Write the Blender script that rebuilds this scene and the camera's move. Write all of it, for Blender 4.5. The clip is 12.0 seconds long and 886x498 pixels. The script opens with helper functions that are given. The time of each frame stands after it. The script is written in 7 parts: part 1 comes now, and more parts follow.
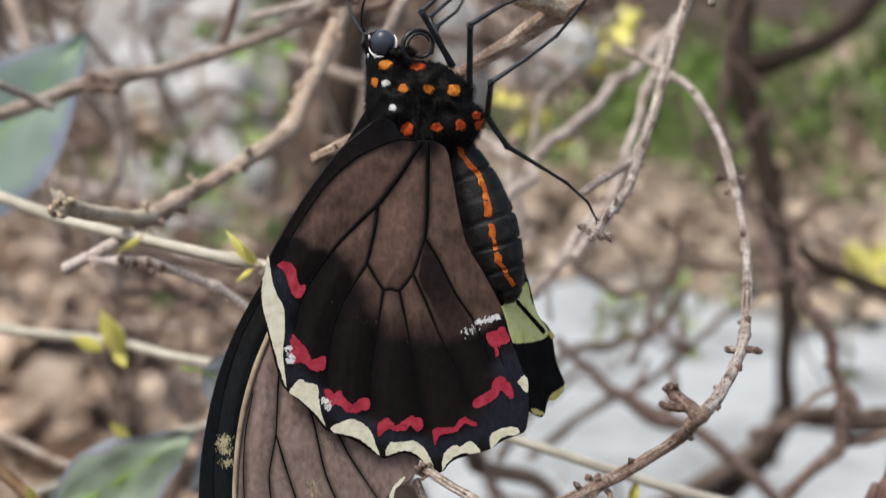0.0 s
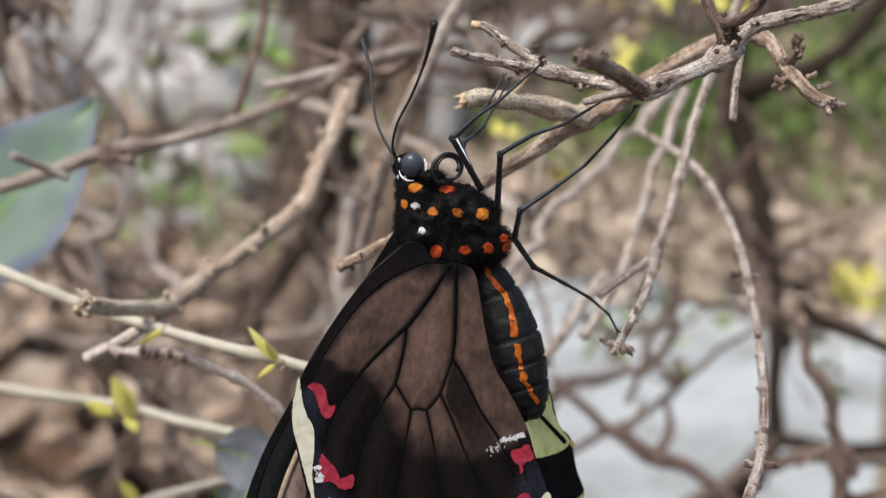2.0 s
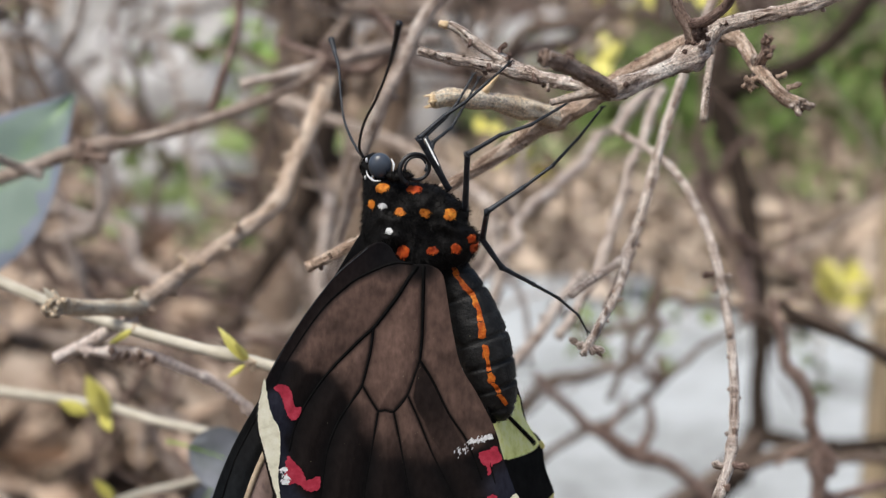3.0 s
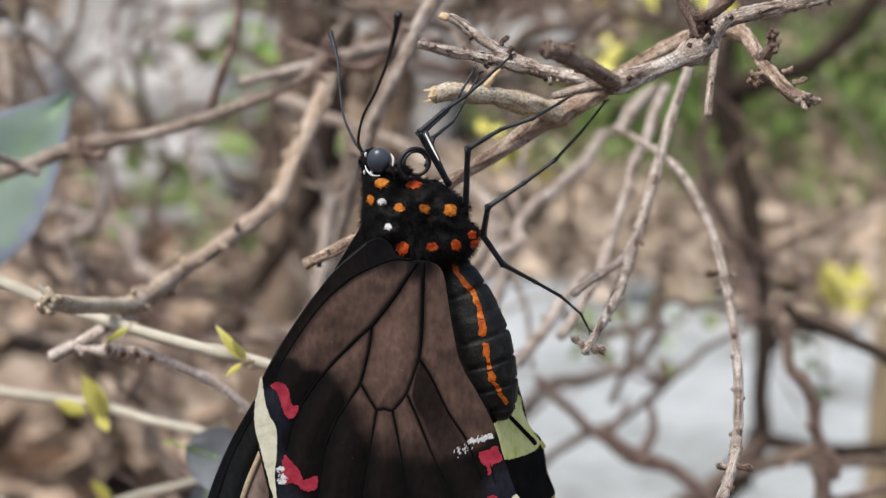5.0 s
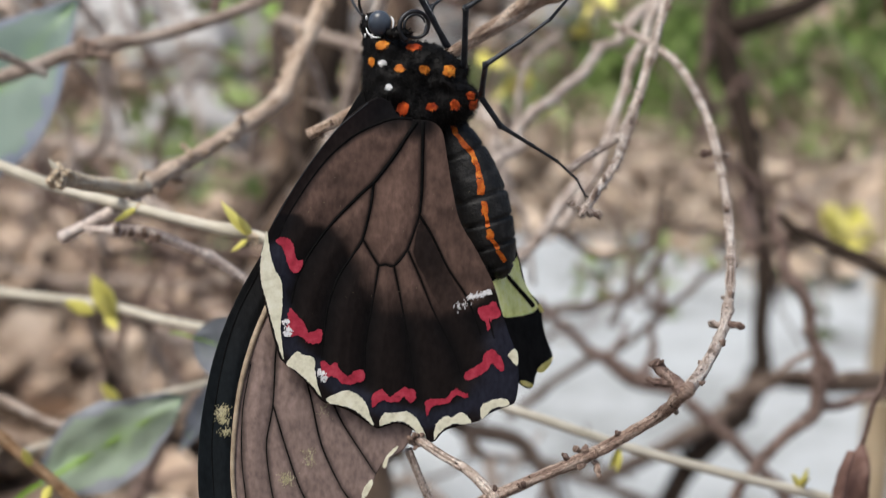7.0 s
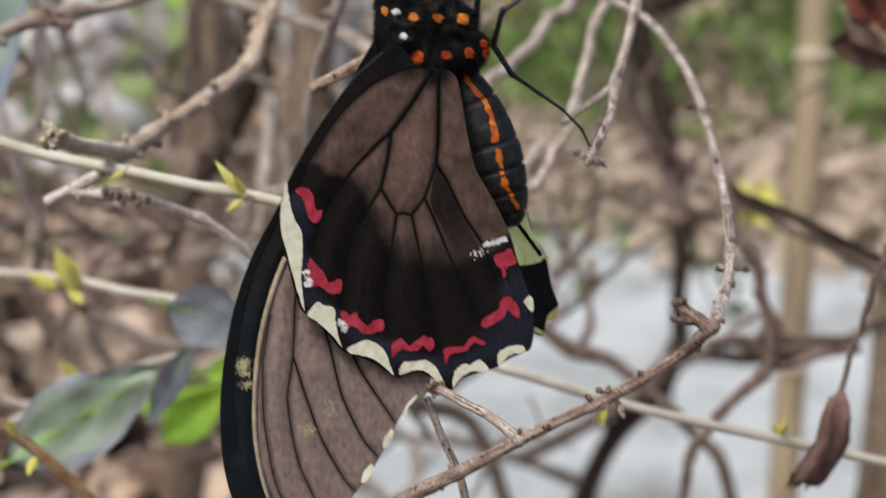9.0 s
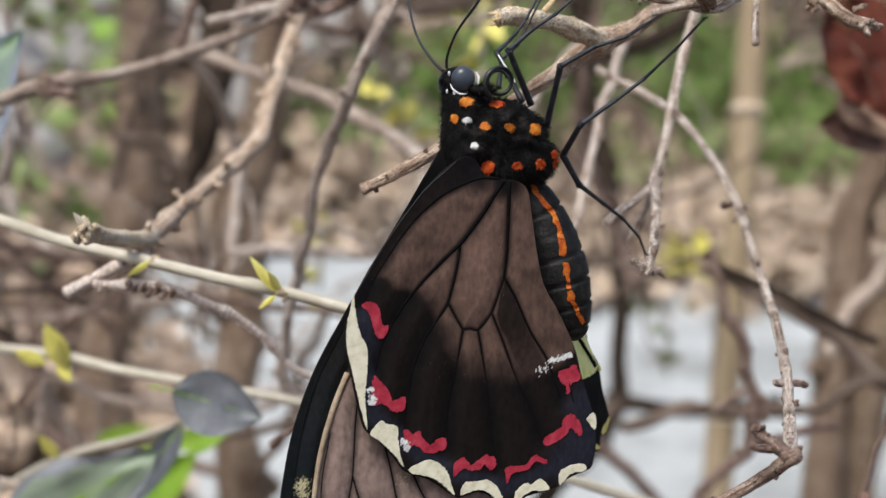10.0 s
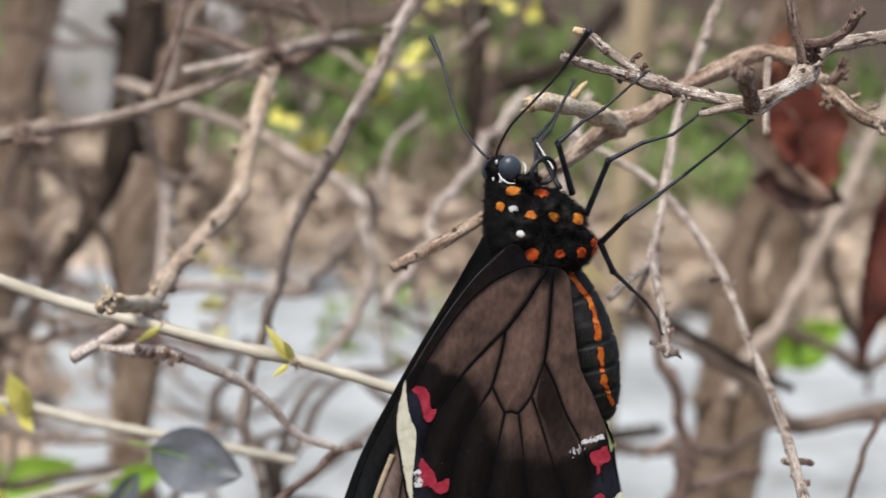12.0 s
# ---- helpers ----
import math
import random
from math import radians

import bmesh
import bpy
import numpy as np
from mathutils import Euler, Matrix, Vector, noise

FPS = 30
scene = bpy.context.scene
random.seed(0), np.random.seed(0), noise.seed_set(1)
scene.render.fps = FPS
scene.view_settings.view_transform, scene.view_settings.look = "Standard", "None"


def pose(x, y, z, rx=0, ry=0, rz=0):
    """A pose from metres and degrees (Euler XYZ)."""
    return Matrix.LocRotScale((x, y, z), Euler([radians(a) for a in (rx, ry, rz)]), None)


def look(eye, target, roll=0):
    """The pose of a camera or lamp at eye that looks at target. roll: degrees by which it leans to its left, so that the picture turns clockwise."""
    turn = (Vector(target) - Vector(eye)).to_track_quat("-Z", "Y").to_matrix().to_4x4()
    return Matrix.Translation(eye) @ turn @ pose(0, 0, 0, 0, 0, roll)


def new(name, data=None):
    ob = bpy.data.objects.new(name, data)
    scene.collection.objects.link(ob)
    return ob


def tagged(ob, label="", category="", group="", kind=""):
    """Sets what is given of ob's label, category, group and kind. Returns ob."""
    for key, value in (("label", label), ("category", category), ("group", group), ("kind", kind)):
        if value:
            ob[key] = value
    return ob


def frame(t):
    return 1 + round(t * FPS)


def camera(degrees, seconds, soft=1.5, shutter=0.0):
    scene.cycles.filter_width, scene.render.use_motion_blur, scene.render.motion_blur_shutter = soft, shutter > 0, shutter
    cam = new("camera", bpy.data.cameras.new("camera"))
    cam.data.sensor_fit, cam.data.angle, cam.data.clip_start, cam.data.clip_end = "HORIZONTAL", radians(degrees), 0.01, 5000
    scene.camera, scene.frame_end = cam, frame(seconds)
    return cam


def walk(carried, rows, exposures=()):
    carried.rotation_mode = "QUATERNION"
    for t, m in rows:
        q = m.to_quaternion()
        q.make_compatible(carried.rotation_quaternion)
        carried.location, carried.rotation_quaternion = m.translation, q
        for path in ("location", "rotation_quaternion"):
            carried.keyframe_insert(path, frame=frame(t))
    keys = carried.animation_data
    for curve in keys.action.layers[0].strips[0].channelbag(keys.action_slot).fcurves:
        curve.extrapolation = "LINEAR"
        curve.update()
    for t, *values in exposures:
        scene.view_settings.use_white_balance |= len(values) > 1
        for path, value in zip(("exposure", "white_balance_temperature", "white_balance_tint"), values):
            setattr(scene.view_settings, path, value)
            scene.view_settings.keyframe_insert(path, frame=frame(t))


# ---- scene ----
from mathutils.bvhtree import BVHTree

# ---------------------------------------------------------------- camera
cam = camera(34.0, 12.0, soft=1.3, shutter=0.4)
cam.data.dof.use_dof = True
cam.data.dof.focus_distance = 0.172
cam.data.dof.aperture_fstop = 24.0
PATH = [
    (0, 0.00269, -0.00136, 0.58382, 78.545, 0.686, 0.852),
    (0.5, 0.00182, -0.00033, 0.58644, 79.272, 0.656, 0.936),
    (1, -0.00007, 0.00160, 0.59077, 79.036, 0.566, 0.917),
    (1.5, -0.00200, -0.00008, 0.59638, 78.976, 0.026, 0.475),
    (2, -0.00254, -0.00105, 0.59951, 78.207, 0.005, 0.305),
    (2.5, 0.00008, -0.00001, 0.59992, 77.969, -0.002, 0.003),
    (4.5, -0.00011, 0.00005, 0.59912, 78.399, -0.326, -0.094),
    (5, 0.00032, 0.00250, 0.59841, 78.206, -0.283, 0.017),
    (5.5, 0.00226, 0.00203, 0.59741, 78.055, -0.062, -0.009),
    (6, 0.00360, 0.00065, 0.59482, 77.673, 0.160, -0.009),
    (6.5, 0.00206, -0.00231, 0.59169, 77.250, 0.121, 0.161),
    (7, 0.00076, -0.00525, 0.58750, 76.703, 0.024, 0.071),
    (8.8, -0.00964, -0.00896, 0.58035, 76.637, 0.421, -2.953),
    (9, -0.01439, -0.00661, 0.58254, 76.361, 0.283, -4.340),
    (9.5, -0.02854, -0.00443, 0.58861, 77.289, -0.551, -5.256),
    (10, -0.03253, 0.00351, 0.59087, 77.539, -1.642, -7.669),
    (10.5, -0.03902, 0.00375, 0.59384, 77.882, -2.841, -9.023),
    (11, -0.04334, 0.00717, 0.59539, 78.305, -3.927, -10.401),
    (11.5, -0.04721, 0.00757, 0.59904, 78.157, -4.387, -12.167),
    (12, -0.05594, 0.00612, 0.59905, 78.227, -4.207, -13.199),
]
walk(cam, [(t, pose(x, y, z, rx, ry, rz)) for t, x, y, z, rx, ry, rz in PATH],
     exposures=[(0, -0.04), (7, -0.04), (9, -0.10), (9.5, -0.13), (10, 0.0), (12, 0.0)])

# ---------------------------------------------------------------- light: a bright overcast day
SUN_ELEVATION, SUN_ROTATION = radians(58), radians(215)
world = bpy.data.worlds.new("overcast_sky")
scene.world = world
world.use_nodes = True
wn = world.node_tree.nodes
sky = wn.new("ShaderNodeTexSky")
sky.sky_type, sky.sun_disc = "NISHITA", False
sky.sun_elevation, sky.sun_rotation = SUN_ELEVATION, SUN_ROTATION
sky.dust_density, sky.air_density = 4.0, 1.0
wn["Background"].inputs["Strength"].default_value = 0.14
world.node_tree.links.new(sky.outputs[0], wn["Background"].inputs["Color"])
sun = new("sun", bpy.data.lights.new("sun", "SUN"))
sun.data.energy, sun.data.angle, sun.data.color = 2.9, radians(22), (0.985, 0.95, 0.87)
sun.matrix_world = look((-1.2, -1.3, 4.0), (0, 0, 0.5))
scene.view_settings.exposure = 0.0


# ---------------------------------------------------------------- materials
def material(name, rough=0.7, spec=0.3):
    m = bpy.data.materials.new(name)
    m.use_nodes = True
    n = m.node_tree.nodes
    b = n["Principled BSDF"]
    b.inputs["Roughness"].default_value = rough
    b.inputs["Specular IOR Level"].default_value = spec
    return m, n, m.node_tree.links, b


def ramp(n, stops):
    r = n.new("ShaderNodeValToRGB")
    e = r.color_ramp.elements
    while len(e) < len(stops):
        e.new(0.5)
    for el, (p, c) in zip(e, stops):
        el.position, el.color = p, (*c, 1)
    return r


def mottled(name, dark, mid, light, scale, rough=0.75, spec=0.25, bump=0.3, bump_scale=None, bump_depth=0.0004, stretch=(1, 1, 1), vary=0.0, uv=False, tight=0.22):
    """Two scales of noise between three colours, with relief; vary shifts the tone from piece to piece."""
    m, n, l, b = material(name, rough, spec)
    tc = n.new("ShaderNodeTexCoord")
    mp = n.new("ShaderNodeMapping")
    mp.inputs["Scale"].default_value = stretch
    l.new(tc.outputs["UV" if uv else "Object"], mp.inputs[0])
    big = n.new("ShaderNodeTexNoise")
    big.inputs["Scale"].default_value, big.inputs["Detail"].default_value = scale, 6
    big.inputs["Roughness"].default_value = 0.65
    l.new(mp.outputs[0], big.inputs[0])
    r = ramp(n, ((0.5 - tight, dark), (0.5, mid), (0.5 + tight, light)))
    l.new(big.outputs[0], r.inputs[0])
    col = r.outputs[0]
    if vary:
        geo = n.new("ShaderNodeNewGeometry")
        hsv = n.new("ShaderNodeHueSaturation")
        mr = n.new("ShaderNodeMapRange")
        mr.inputs[3].default_value, mr.inputs[4].default_value = 1 - vary, 1 + vary
        l.new(geo.outputs["Random Per Island"], mr.inputs[0])
        l.new(mr.outputs[0], hsv.inputs["Value"])
        l.new(col, hsv.inputs["Color"])
        col = hsv.outputs[0]
    l.new(col, b.inputs["Base Color"])
    fine = n.new("ShaderNodeTexNoise")
    fine.inputs["Scale"].default_value, fine.inputs["Detail"].default_value = bump_scale or scale * 4, 8
    l.new(mp.outputs[0], fine.inputs[0])
    bp = n.new("ShaderNodeBump")
    bp.inputs["Strength"].default_value, bp.inputs["Distance"].default_value = bump, bump_depth
    l.new(fine.outputs[0], bp.inputs["Height"])
    l.new(bp.outputs[0], b.inputs["Normal"])
    return m


def bark(name, dark, mid, pale, fine=1.0, crust=1.0):
    """Streaky bark: long fine grooves, patches of pale crust and dark scars; the UVs are mm round and along the limb."""
    m, n, l, b = material(name, 0.82, 0.18)
    tc = n.new("ShaderNodeTexCoord")

    def grain(across, along, detail, rough=0.6):
        mp = n.new("ShaderNodeMapping")
        mp.inputs["Scale"].default_value = (across, along, 1)
        l.new(tc.outputs["UV"], mp.inputs[0])
        nz = n.new("ShaderNodeTexNoise")
        nz.inputs["Scale"].default_value, nz.inputs["Detail"].default_value, nz.inputs["Roughness"].default_value = 1, detail, rough
        l.new(mp.outputs[0], nz.inputs[0])
        return nz.outputs[0]

    streak, patch, scar, grit = grain(1.9 * fine, 0.17 * fine, 8, 0.7), grain(0.55 * fine, 0.28 * fine, 4), grain(1.1 * fine, 1.0 * fine, 3), grain(6.0 * fine, 2.4 * fine, 5, 0.7)
    mean = n.new("ShaderNodeMath")
    mean.operation = "MULTIPLY_ADD"
    mean.inputs[1].default_value = 0.32
    l.new(patch, mean.inputs[0])
    half = n.new("ShaderNodeMath")
    half.operation = "MULTIPLY"
    half.inputs[1].default_value = 0.68
    l.new(streak, half.inputs[0])
    l.new(half.outputs[0], mean.inputs[2])
    r = ramp(n, ((0.39, dark), (0.475, mid), (0.575, pale)))
    l.new(mean.outputs[0], r.inputs[0])
    sr = ramp(n, ((0.31, (1, 1, 1)), (0.39, (0, 0, 0))))
    l.new(scar, sr.inputs[0])
    mx = n.new("ShaderNodeMix")
    mx.data_type = "RGBA"
    mx.inputs[7].default_value = (dark[0] * 0.45, dark[1] * 0.42, dark[2] * 0.4, 1)
    l.new(sr.outputs[0], mx.inputs[0])
    l.new(r.outputs[0], mx.inputs[6])
    hsv = n.new("ShaderNodeHueSaturation")
    mr = n.new("ShaderNodeMapRange")
    mr.inputs[1].default_value, mr.inputs[2].default_value = 0.34, 0.66
    mr.inputs[3].default_value, mr.inputs[4].default_value = 0.42, 1.55
    l.new(grit, mr.inputs[0])
    l.new(mr.outputs[0], hsv.inputs["Value"])
    l.new(mx.outputs[2], hsv.inputs["Color"])
    l.new(hsv.outputs[0], b.inputs["Base Color"])
    b1, b2 = n.new("ShaderNodeBump"), n.new("ShaderNodeBump")
    b1.inputs["Strength"].default_value, b1.inputs["Distance"].default_value = 0.9, 0.0009 * crust / fine
    b2.inputs["Strength"].default_value, b2.inputs["Distance"].default_value = 0.7, 0.00035 * crust / fine
    l.new(mean.outputs[0], b1.inputs["Height"])
    l.new(grit, b2.inputs["Height"])
    l.new(b1.outputs[0], b2.inputs["Normal"])
    l.new(b2.outputs[0], b.inputs["Normal"])
    return m


BARK = bark("grey_brown_bark", (0.12, 0.08, 0.062), (0.48, 0.385, 0.325), (0.83, 0.765, 0.70))
BARK_WARM = bark("warm_grey_bark", (0.18, 0.125, 0.095), (0.52, 0.415, 0.34), (0.79, 0.70, 0.61), 0.8)
BARK_RED = bark("reddish_bark", (0.065, 0.040, 0.032), (0.19, 0.126, 0.104), (0.41, 0.315, 0.27))
BARK_TRUNK = bark("tan_trunk_bark", (0.17, 0.115, 0.08), (0.34, 0.243, 0.178), (0.50, 0.39, 0.30), 0.15, 2.0)
BARK_TAN_STEM = bark("pale_tan_trunk_bark", (0.24, 0.17, 0.12), (0.42, 0.31, 0.22), (0.58, 0.46, 0.35), 0.15, 2.0)
BARK_AMBER = bark("amber_bark", (0.16, 0.085, 0.04), (0.33, 0.20, 0.11), (0.50, 0.35, 0.22))
BARK_MID = bark("dull_brown_bark", (0.16, 0.112, 0.088), (0.40, 0.315, 0.26), (0.67, 0.58, 0.505), 0.8)
BARK_PERCH = bark("warm_tan_bark", (0.17, 0.105, 0.075), (0.44, 0.315, 0.235), (0.74, 0.61, 0.50))
BARK_PINK = bark("pinkish_dead_bark", (0.46, 0.36, 0.31), (0.78, 0.665, 0.60), (0.90, 0.83, 0.78), 0.8)
BARK_ZIG = bark("sandy_bark", (0.30, 0.21, 0.145), (0.60, 0.465, 0.355), (0.82, 0.70, 0.575), 0.8)
BARK_STUB = bark("brown_stub_bark", (0.13, 0.085, 0.066), (0.32, 0.225, 0.18), (0.56, 0.45, 0.38))
BARK_TAN = bark("tan_bark", (0.56, 0.42, 0.28), (0.78, 0.65, 0.48), (0.90, 0.82, 0.69), 0.8)
BARK_DARK = mottled("dark_bark", (0.018, 0.013, 0.010), (0.044, 0.033, 0.026), (0.085, 0.066, 0.053), 0.5, 0.95, 0.08, 0.8, 1.6, 0.0006, (1.6, 0.35, 1), uv=True)
# brown stem bark with the shade inside the shrub put into its colours
BARK_SHADE = mottled("shaded_brown_stem_bark", (0.022, 0.016, 0.012), (0.062, 0.046, 0.036), (0.13, 0.10, 0.08), 0.13, 0.95, 0.08, 0.8, 1.4, 0.0006, (1.4, 0.3, 1), uv=True)
BARK_BROWN = mottled("brown_stem_bark", (0.055, 0.041, 0.033), (0.155, 0.117, 0.095), (0.31, 0.25, 0.21), 0.13, 0.9, 0.15, 0.8, 1.4, 0.0006, (1.4, 0.3, 1), uv=True)
TWIG_PALE = mottled("pale_green_twig", (0.34, 0.31, 0.24), (0.52, 0.485, 0.40), (0.69, 0.66, 0.58), 0.6, 0.6, 0.3, 0.4, 2.0, 0.0002, (1.5, 0.25, 1), uv=True)
CANE = mottled("dry_cane", (0.26, 0.20, 0.12), (0.37, 0.29, 0.19), (0.47, 0.38, 0.27), 0.05, 0.6, 0.3, 0.3, 0.4, 0.0004, (1.5, 0.2, 1), uv=True)
WOOD_CUT = mottled("broken_wood", (0.46, 0.32, 0.18), (0.70, 0.54, 0.34), (0.84, 0.72, 0.53), 900, 0.8, 0.2, 0.6, 2500, 0.0003)
FUR = mottled("black_fur", (0.003, 0.003, 0.003), (0.0054, 0.0051, 0.0051), (0.013, 0.0125, 0.0125), 900, 0.6, 0.12, 0.6, 3000, 0.0002)
CUTICLE = mottled("black_cuticle", (0.004, 0.004, 0.005), (0.010, 0.010, 0.012), (0.025, 0.026, 0.03), 700, 0.38, 0.5, 0.3, 2500, 0.0001)
ABDOMEN = mottled("black_scaled_abdomen", (0.003, 0.003, 0.003), (0.009, 0.009, 0.009), (0.03, 0.03, 0.03), 600, 0.55, 0.3, 0.5, 3000, 0.0002)
LEG = mottled("blue_black_leg", (0.008, 0.010, 0.013), (0.018, 0.022, 0.029), (0.045, 0.053, 0.066), 900, 0.5, 0.4, 0.6, 2500, 0.0001)
EYE = mottled("slate_grey_eye", (0.03, 0.04, 0.055), (0.045, 0.058, 0.08), (0.07, 0.085, 0.11), 300, 0.3, 0.45, 0.1, 4000, 0.00005)
ORANGE = mottled("orange_scales", (0.34, 0.075, 0.005), (0.58, 0.18, 0.012), (0.74, 0.36, 0.05), 1300, 0.6, 0.3, 0.6, 4000, 0.0002)
VERMILION = mottled("vermilion_scales", (0.26, 0.022, 0.003), (0.48, 0.06, 0.006), (0.66, 0.15, 0.016), 1300, 0.6, 0.3, 0.6, 4000, 0.0002)
STRIPE = mottled("orange_stripe_scales", (0.20, 0.03, 0.003), (0.46, 0.09, 0.006), (0.70, 0.26, 0.03), 1300, 0.6, 0.3, 0.6, 4000, 0.0002)
WHITE_SCALE = mottled("white_scales", (0.55, 0.56, 0.57), (0.75, 0.76, 0.77), (0.88, 0.88, 0.88), 1500, 0.7, 0.2, 0.5, 5000, 0.0001)
CREAM = mottled("cream_fringe", (0.52, 0.49, 0.36), (0.74, 0.72, 0.56), (0.84, 0.83, 0.70), 700, 0.7, 0.2, 0.4, 3500, 0.0001)
CREAM_DULL = mottled("dull_cream_scales", (0.30, 0.27, 0.15), (0.44, 0.40, 0.24), (0.56, 0.52, 0.36), 700, 0.7, 0.2, 0.4, 3500, 0.0001)
PINK = mottled("crimson_scales", (0.22, 0.011, 0.026), (0.37, 0.024, 0.05), (0.48, 0.06, 0.09), 900, 0.6, 0.3, 0.4, 3500, 0.0001)
YELLOW_FRINGE = mottled("yellow_fringe_scales", (0.50, 0.42, 0.10), (0.66, 0.58, 0.18), (0.76, 0.70, 0.34), 700, 0.7, 0.2, 0.4, 3500, 0.0001)
LIME = mottled("yellow_green_scales", (0.64, 0.66, 0.18), (0.85, 0.87, 0.34), (0.92, 0.93, 0.55), 500, 0.7, 0.2, 0.4, 3500, 0.0001)
VEIN = mottled("wing_vein", (0.003, 0.003, 0.003), (0.005, 0.005, 0.005), (0.009, 0.009, 0.009), 900, 0.9, 0.05, 0.3, 3000, 0.0001)
VELVET = mottled("velvet_black_wing", (0.003, 0.003, 0.003), (0.006, 0.006, 0.006), (0.012, 0.012, 0.012), 600, 0.9, 0.05, 0.3, 3000, 0.0001)
TAN_STREAK = mottled("tan_streak", (0.20, 0.15, 0.10), (0.34, 0.27, 0.19), (0.46, 0.38, 0.28), 600, 0.6, 0.3, 0.3, 3000, 0.0001)


def rimmed_leaf(name, inner, vein_c, rim):
    """A blade whose outer part turns slate, with mottling; the UVs run from midrib to edge and from stalk to tip."""
    m, n, l, b = material(name, 0.5, 0.35)
    tc = n.new("ShaderNodeTexCoord")
    sep = n.new("ShaderNodeSeparateXYZ")
    l.new(tc.outputs["UV"], sep.inputs[0])
    nz = n.new("ShaderNodeTexNoise")
    nz.inputs["Scale"].default_value, nz.inputs["Detail"].default_value = 160, 6
    l.new(tc.outputs["Object"], nz.inputs[0])
    add = n.new("ShaderNodeMath")
    add.operation = "MULTIPLY_ADD"
    l.new(nz.outputs[0], add.inputs[0])
    add.inputs[1].default_value = 0.9
    l.new(sep.outputs[0], add.inputs[2])
    r = ramp(n, ((0.35, vein_c), (0.62, inner), (1.0, inner), (1.22 / 1.25, rim)))
    scale = n.new("ShaderNodeMath")
    scale.operation = "MULTIPLY"
    scale.inputs[1].default_value = 0.8
    l.new(add.outputs[0], scale.inputs[0])
    l.new(scale.outputs[0], r.inputs[0])
    l.new(r.outputs[0], b.inputs["Base Color"])
    bp = n.new("ShaderNodeBump")
    bp.inputs["Strength"].default_value, bp.inputs["Distance"].default_value = 0.4, 0.0004
    l.new(nz.outputs[0], bp.inputs["Height"])
    l.new(bp.outputs[0], b.inputs["Normal"])
    return m


LEAF_RIM = rimmed_leaf("green_leaf_with_slate_rim", (0.165, 0.235, 0.20), (0.19, 0.285, 0.19), (0.165, 0.195, 0.25))
LEAF_LOW = rimmed_leaf("pale_green_leaf_with_slate_rim", (0.28, 0.35, 0.27), (0.28, 0.39, 0.22), (0.25, 0.27, 0.30))
LEAF_SLATE = mottled("slate_leaf", (0.08, 0.10, 0.10), (0.15, 0.165, 0.19), (0.25, 0.27, 0.31), 120, 0.45, 0.4, 0.3, 500, 0.0003)
LEAF_FRESH = mottled("fresh_green_leaf", (0.12, 0.26, 0.02), (0.24, 0.42, 0.04), (0.36, 0.55, 0.09), 60, 0.5, 0.4, 0.3, 400, 0.0003)
LEAF_YELLOW = mottled("yellow_leaf", (0.52, 0.48, 0.10), (0.72, 0.67, 0.17), (0.84, 0.80, 0.32), 80, 0.5, 0.3, 0.3, 500, 0.0003, vary=0.2)
LEAF_RED = mottled("dead_red_leaf", (0.025, 0.008, 0.006), (0.11, 0.026, 0.015), (0.26, 0.085, 0.05), 70, 0.6, 0.3, 0.5, 250, 0.0008)
LEAF_BROWN = mottled("curled_brown_leaf", (0.05, 0.027, 0.022), (0.135, 0.075, 0.06), (0.25, 0.16, 0.135), 160, 0.75, 0.2, 0.6, 700, 0.0006)
LEAF_TAN = mottled("tan_dead_leaf", (0.14, 0.09, 0.065), (0.28, 0.19, 0.14), (0.42, 0.31, 0.24), 120, 0.7, 0.2, 0.5, 400, 0.0006)
LEAF_RUST = mottled("rust_dead_leaf", (0.08, 0.03, 0.018), (0.22, 0.09, 0.05), (0.36, 0.18, 0.11), 100, 0.6, 0.25, 0.5, 300, 0.0007)
LITTER = mottled("dry_leaf_litter", (0.17, 0.115, 0.085), (0.38, 0.29, 0.22), (0.60, 0.50, 0.41), 18, 0.85, 0.15, 0.4, 120, 0.002, vary=0.6)
LITTER_PALE = mottled("pale_dry_litter", (0.28, 0.215, 0.16), (0.48, 0.39, 0.305), (0.63, 0.54, 0.445), 14, 0.9, 0.1, 0.4, 120, 0.002, vary=0.35)
SOIL = mottled("garden_soil", (0.035, 0.025, 0.018), (0.09, 0.066, 0.05), (0.17, 0.135, 0.105), 6, 0.95, 0.1, 0.9, 60, 0.01)
PAVING = mottled("pale_concrete", (0.20, 0.205, 0.195), (0.44, 0.462, 0.468), (0.565, 0.60, 0.61), 6.5, 0.9, 0.15, 0.5, 90, 0.002)
GRASS_PALE = mottled("pale_green_leaves", (0.14, 0.20, 0.06), (0.24, 0.31, 0.12), (0.34, 0.40, 0.2), 8, 0.6, 0.2, 0.2, 60, 0.001, vary=0.3)
STONE = mottled("weathered_stone", (0.28, 0.265, 0.25), (0.45, 0.44, 0.43), (0.60, 0.60, 0.60), 9, 0.9, 0.15, 0.6, 60, 0.004)
GRASS = mottled("grass", (0.05, 0.09, 0.02), (0.135, 0.205, 0.055), (0.27, 0.35, 0.13), 4, 0.7, 0.2, 0.2, 40, 0.001, vary=0.4)


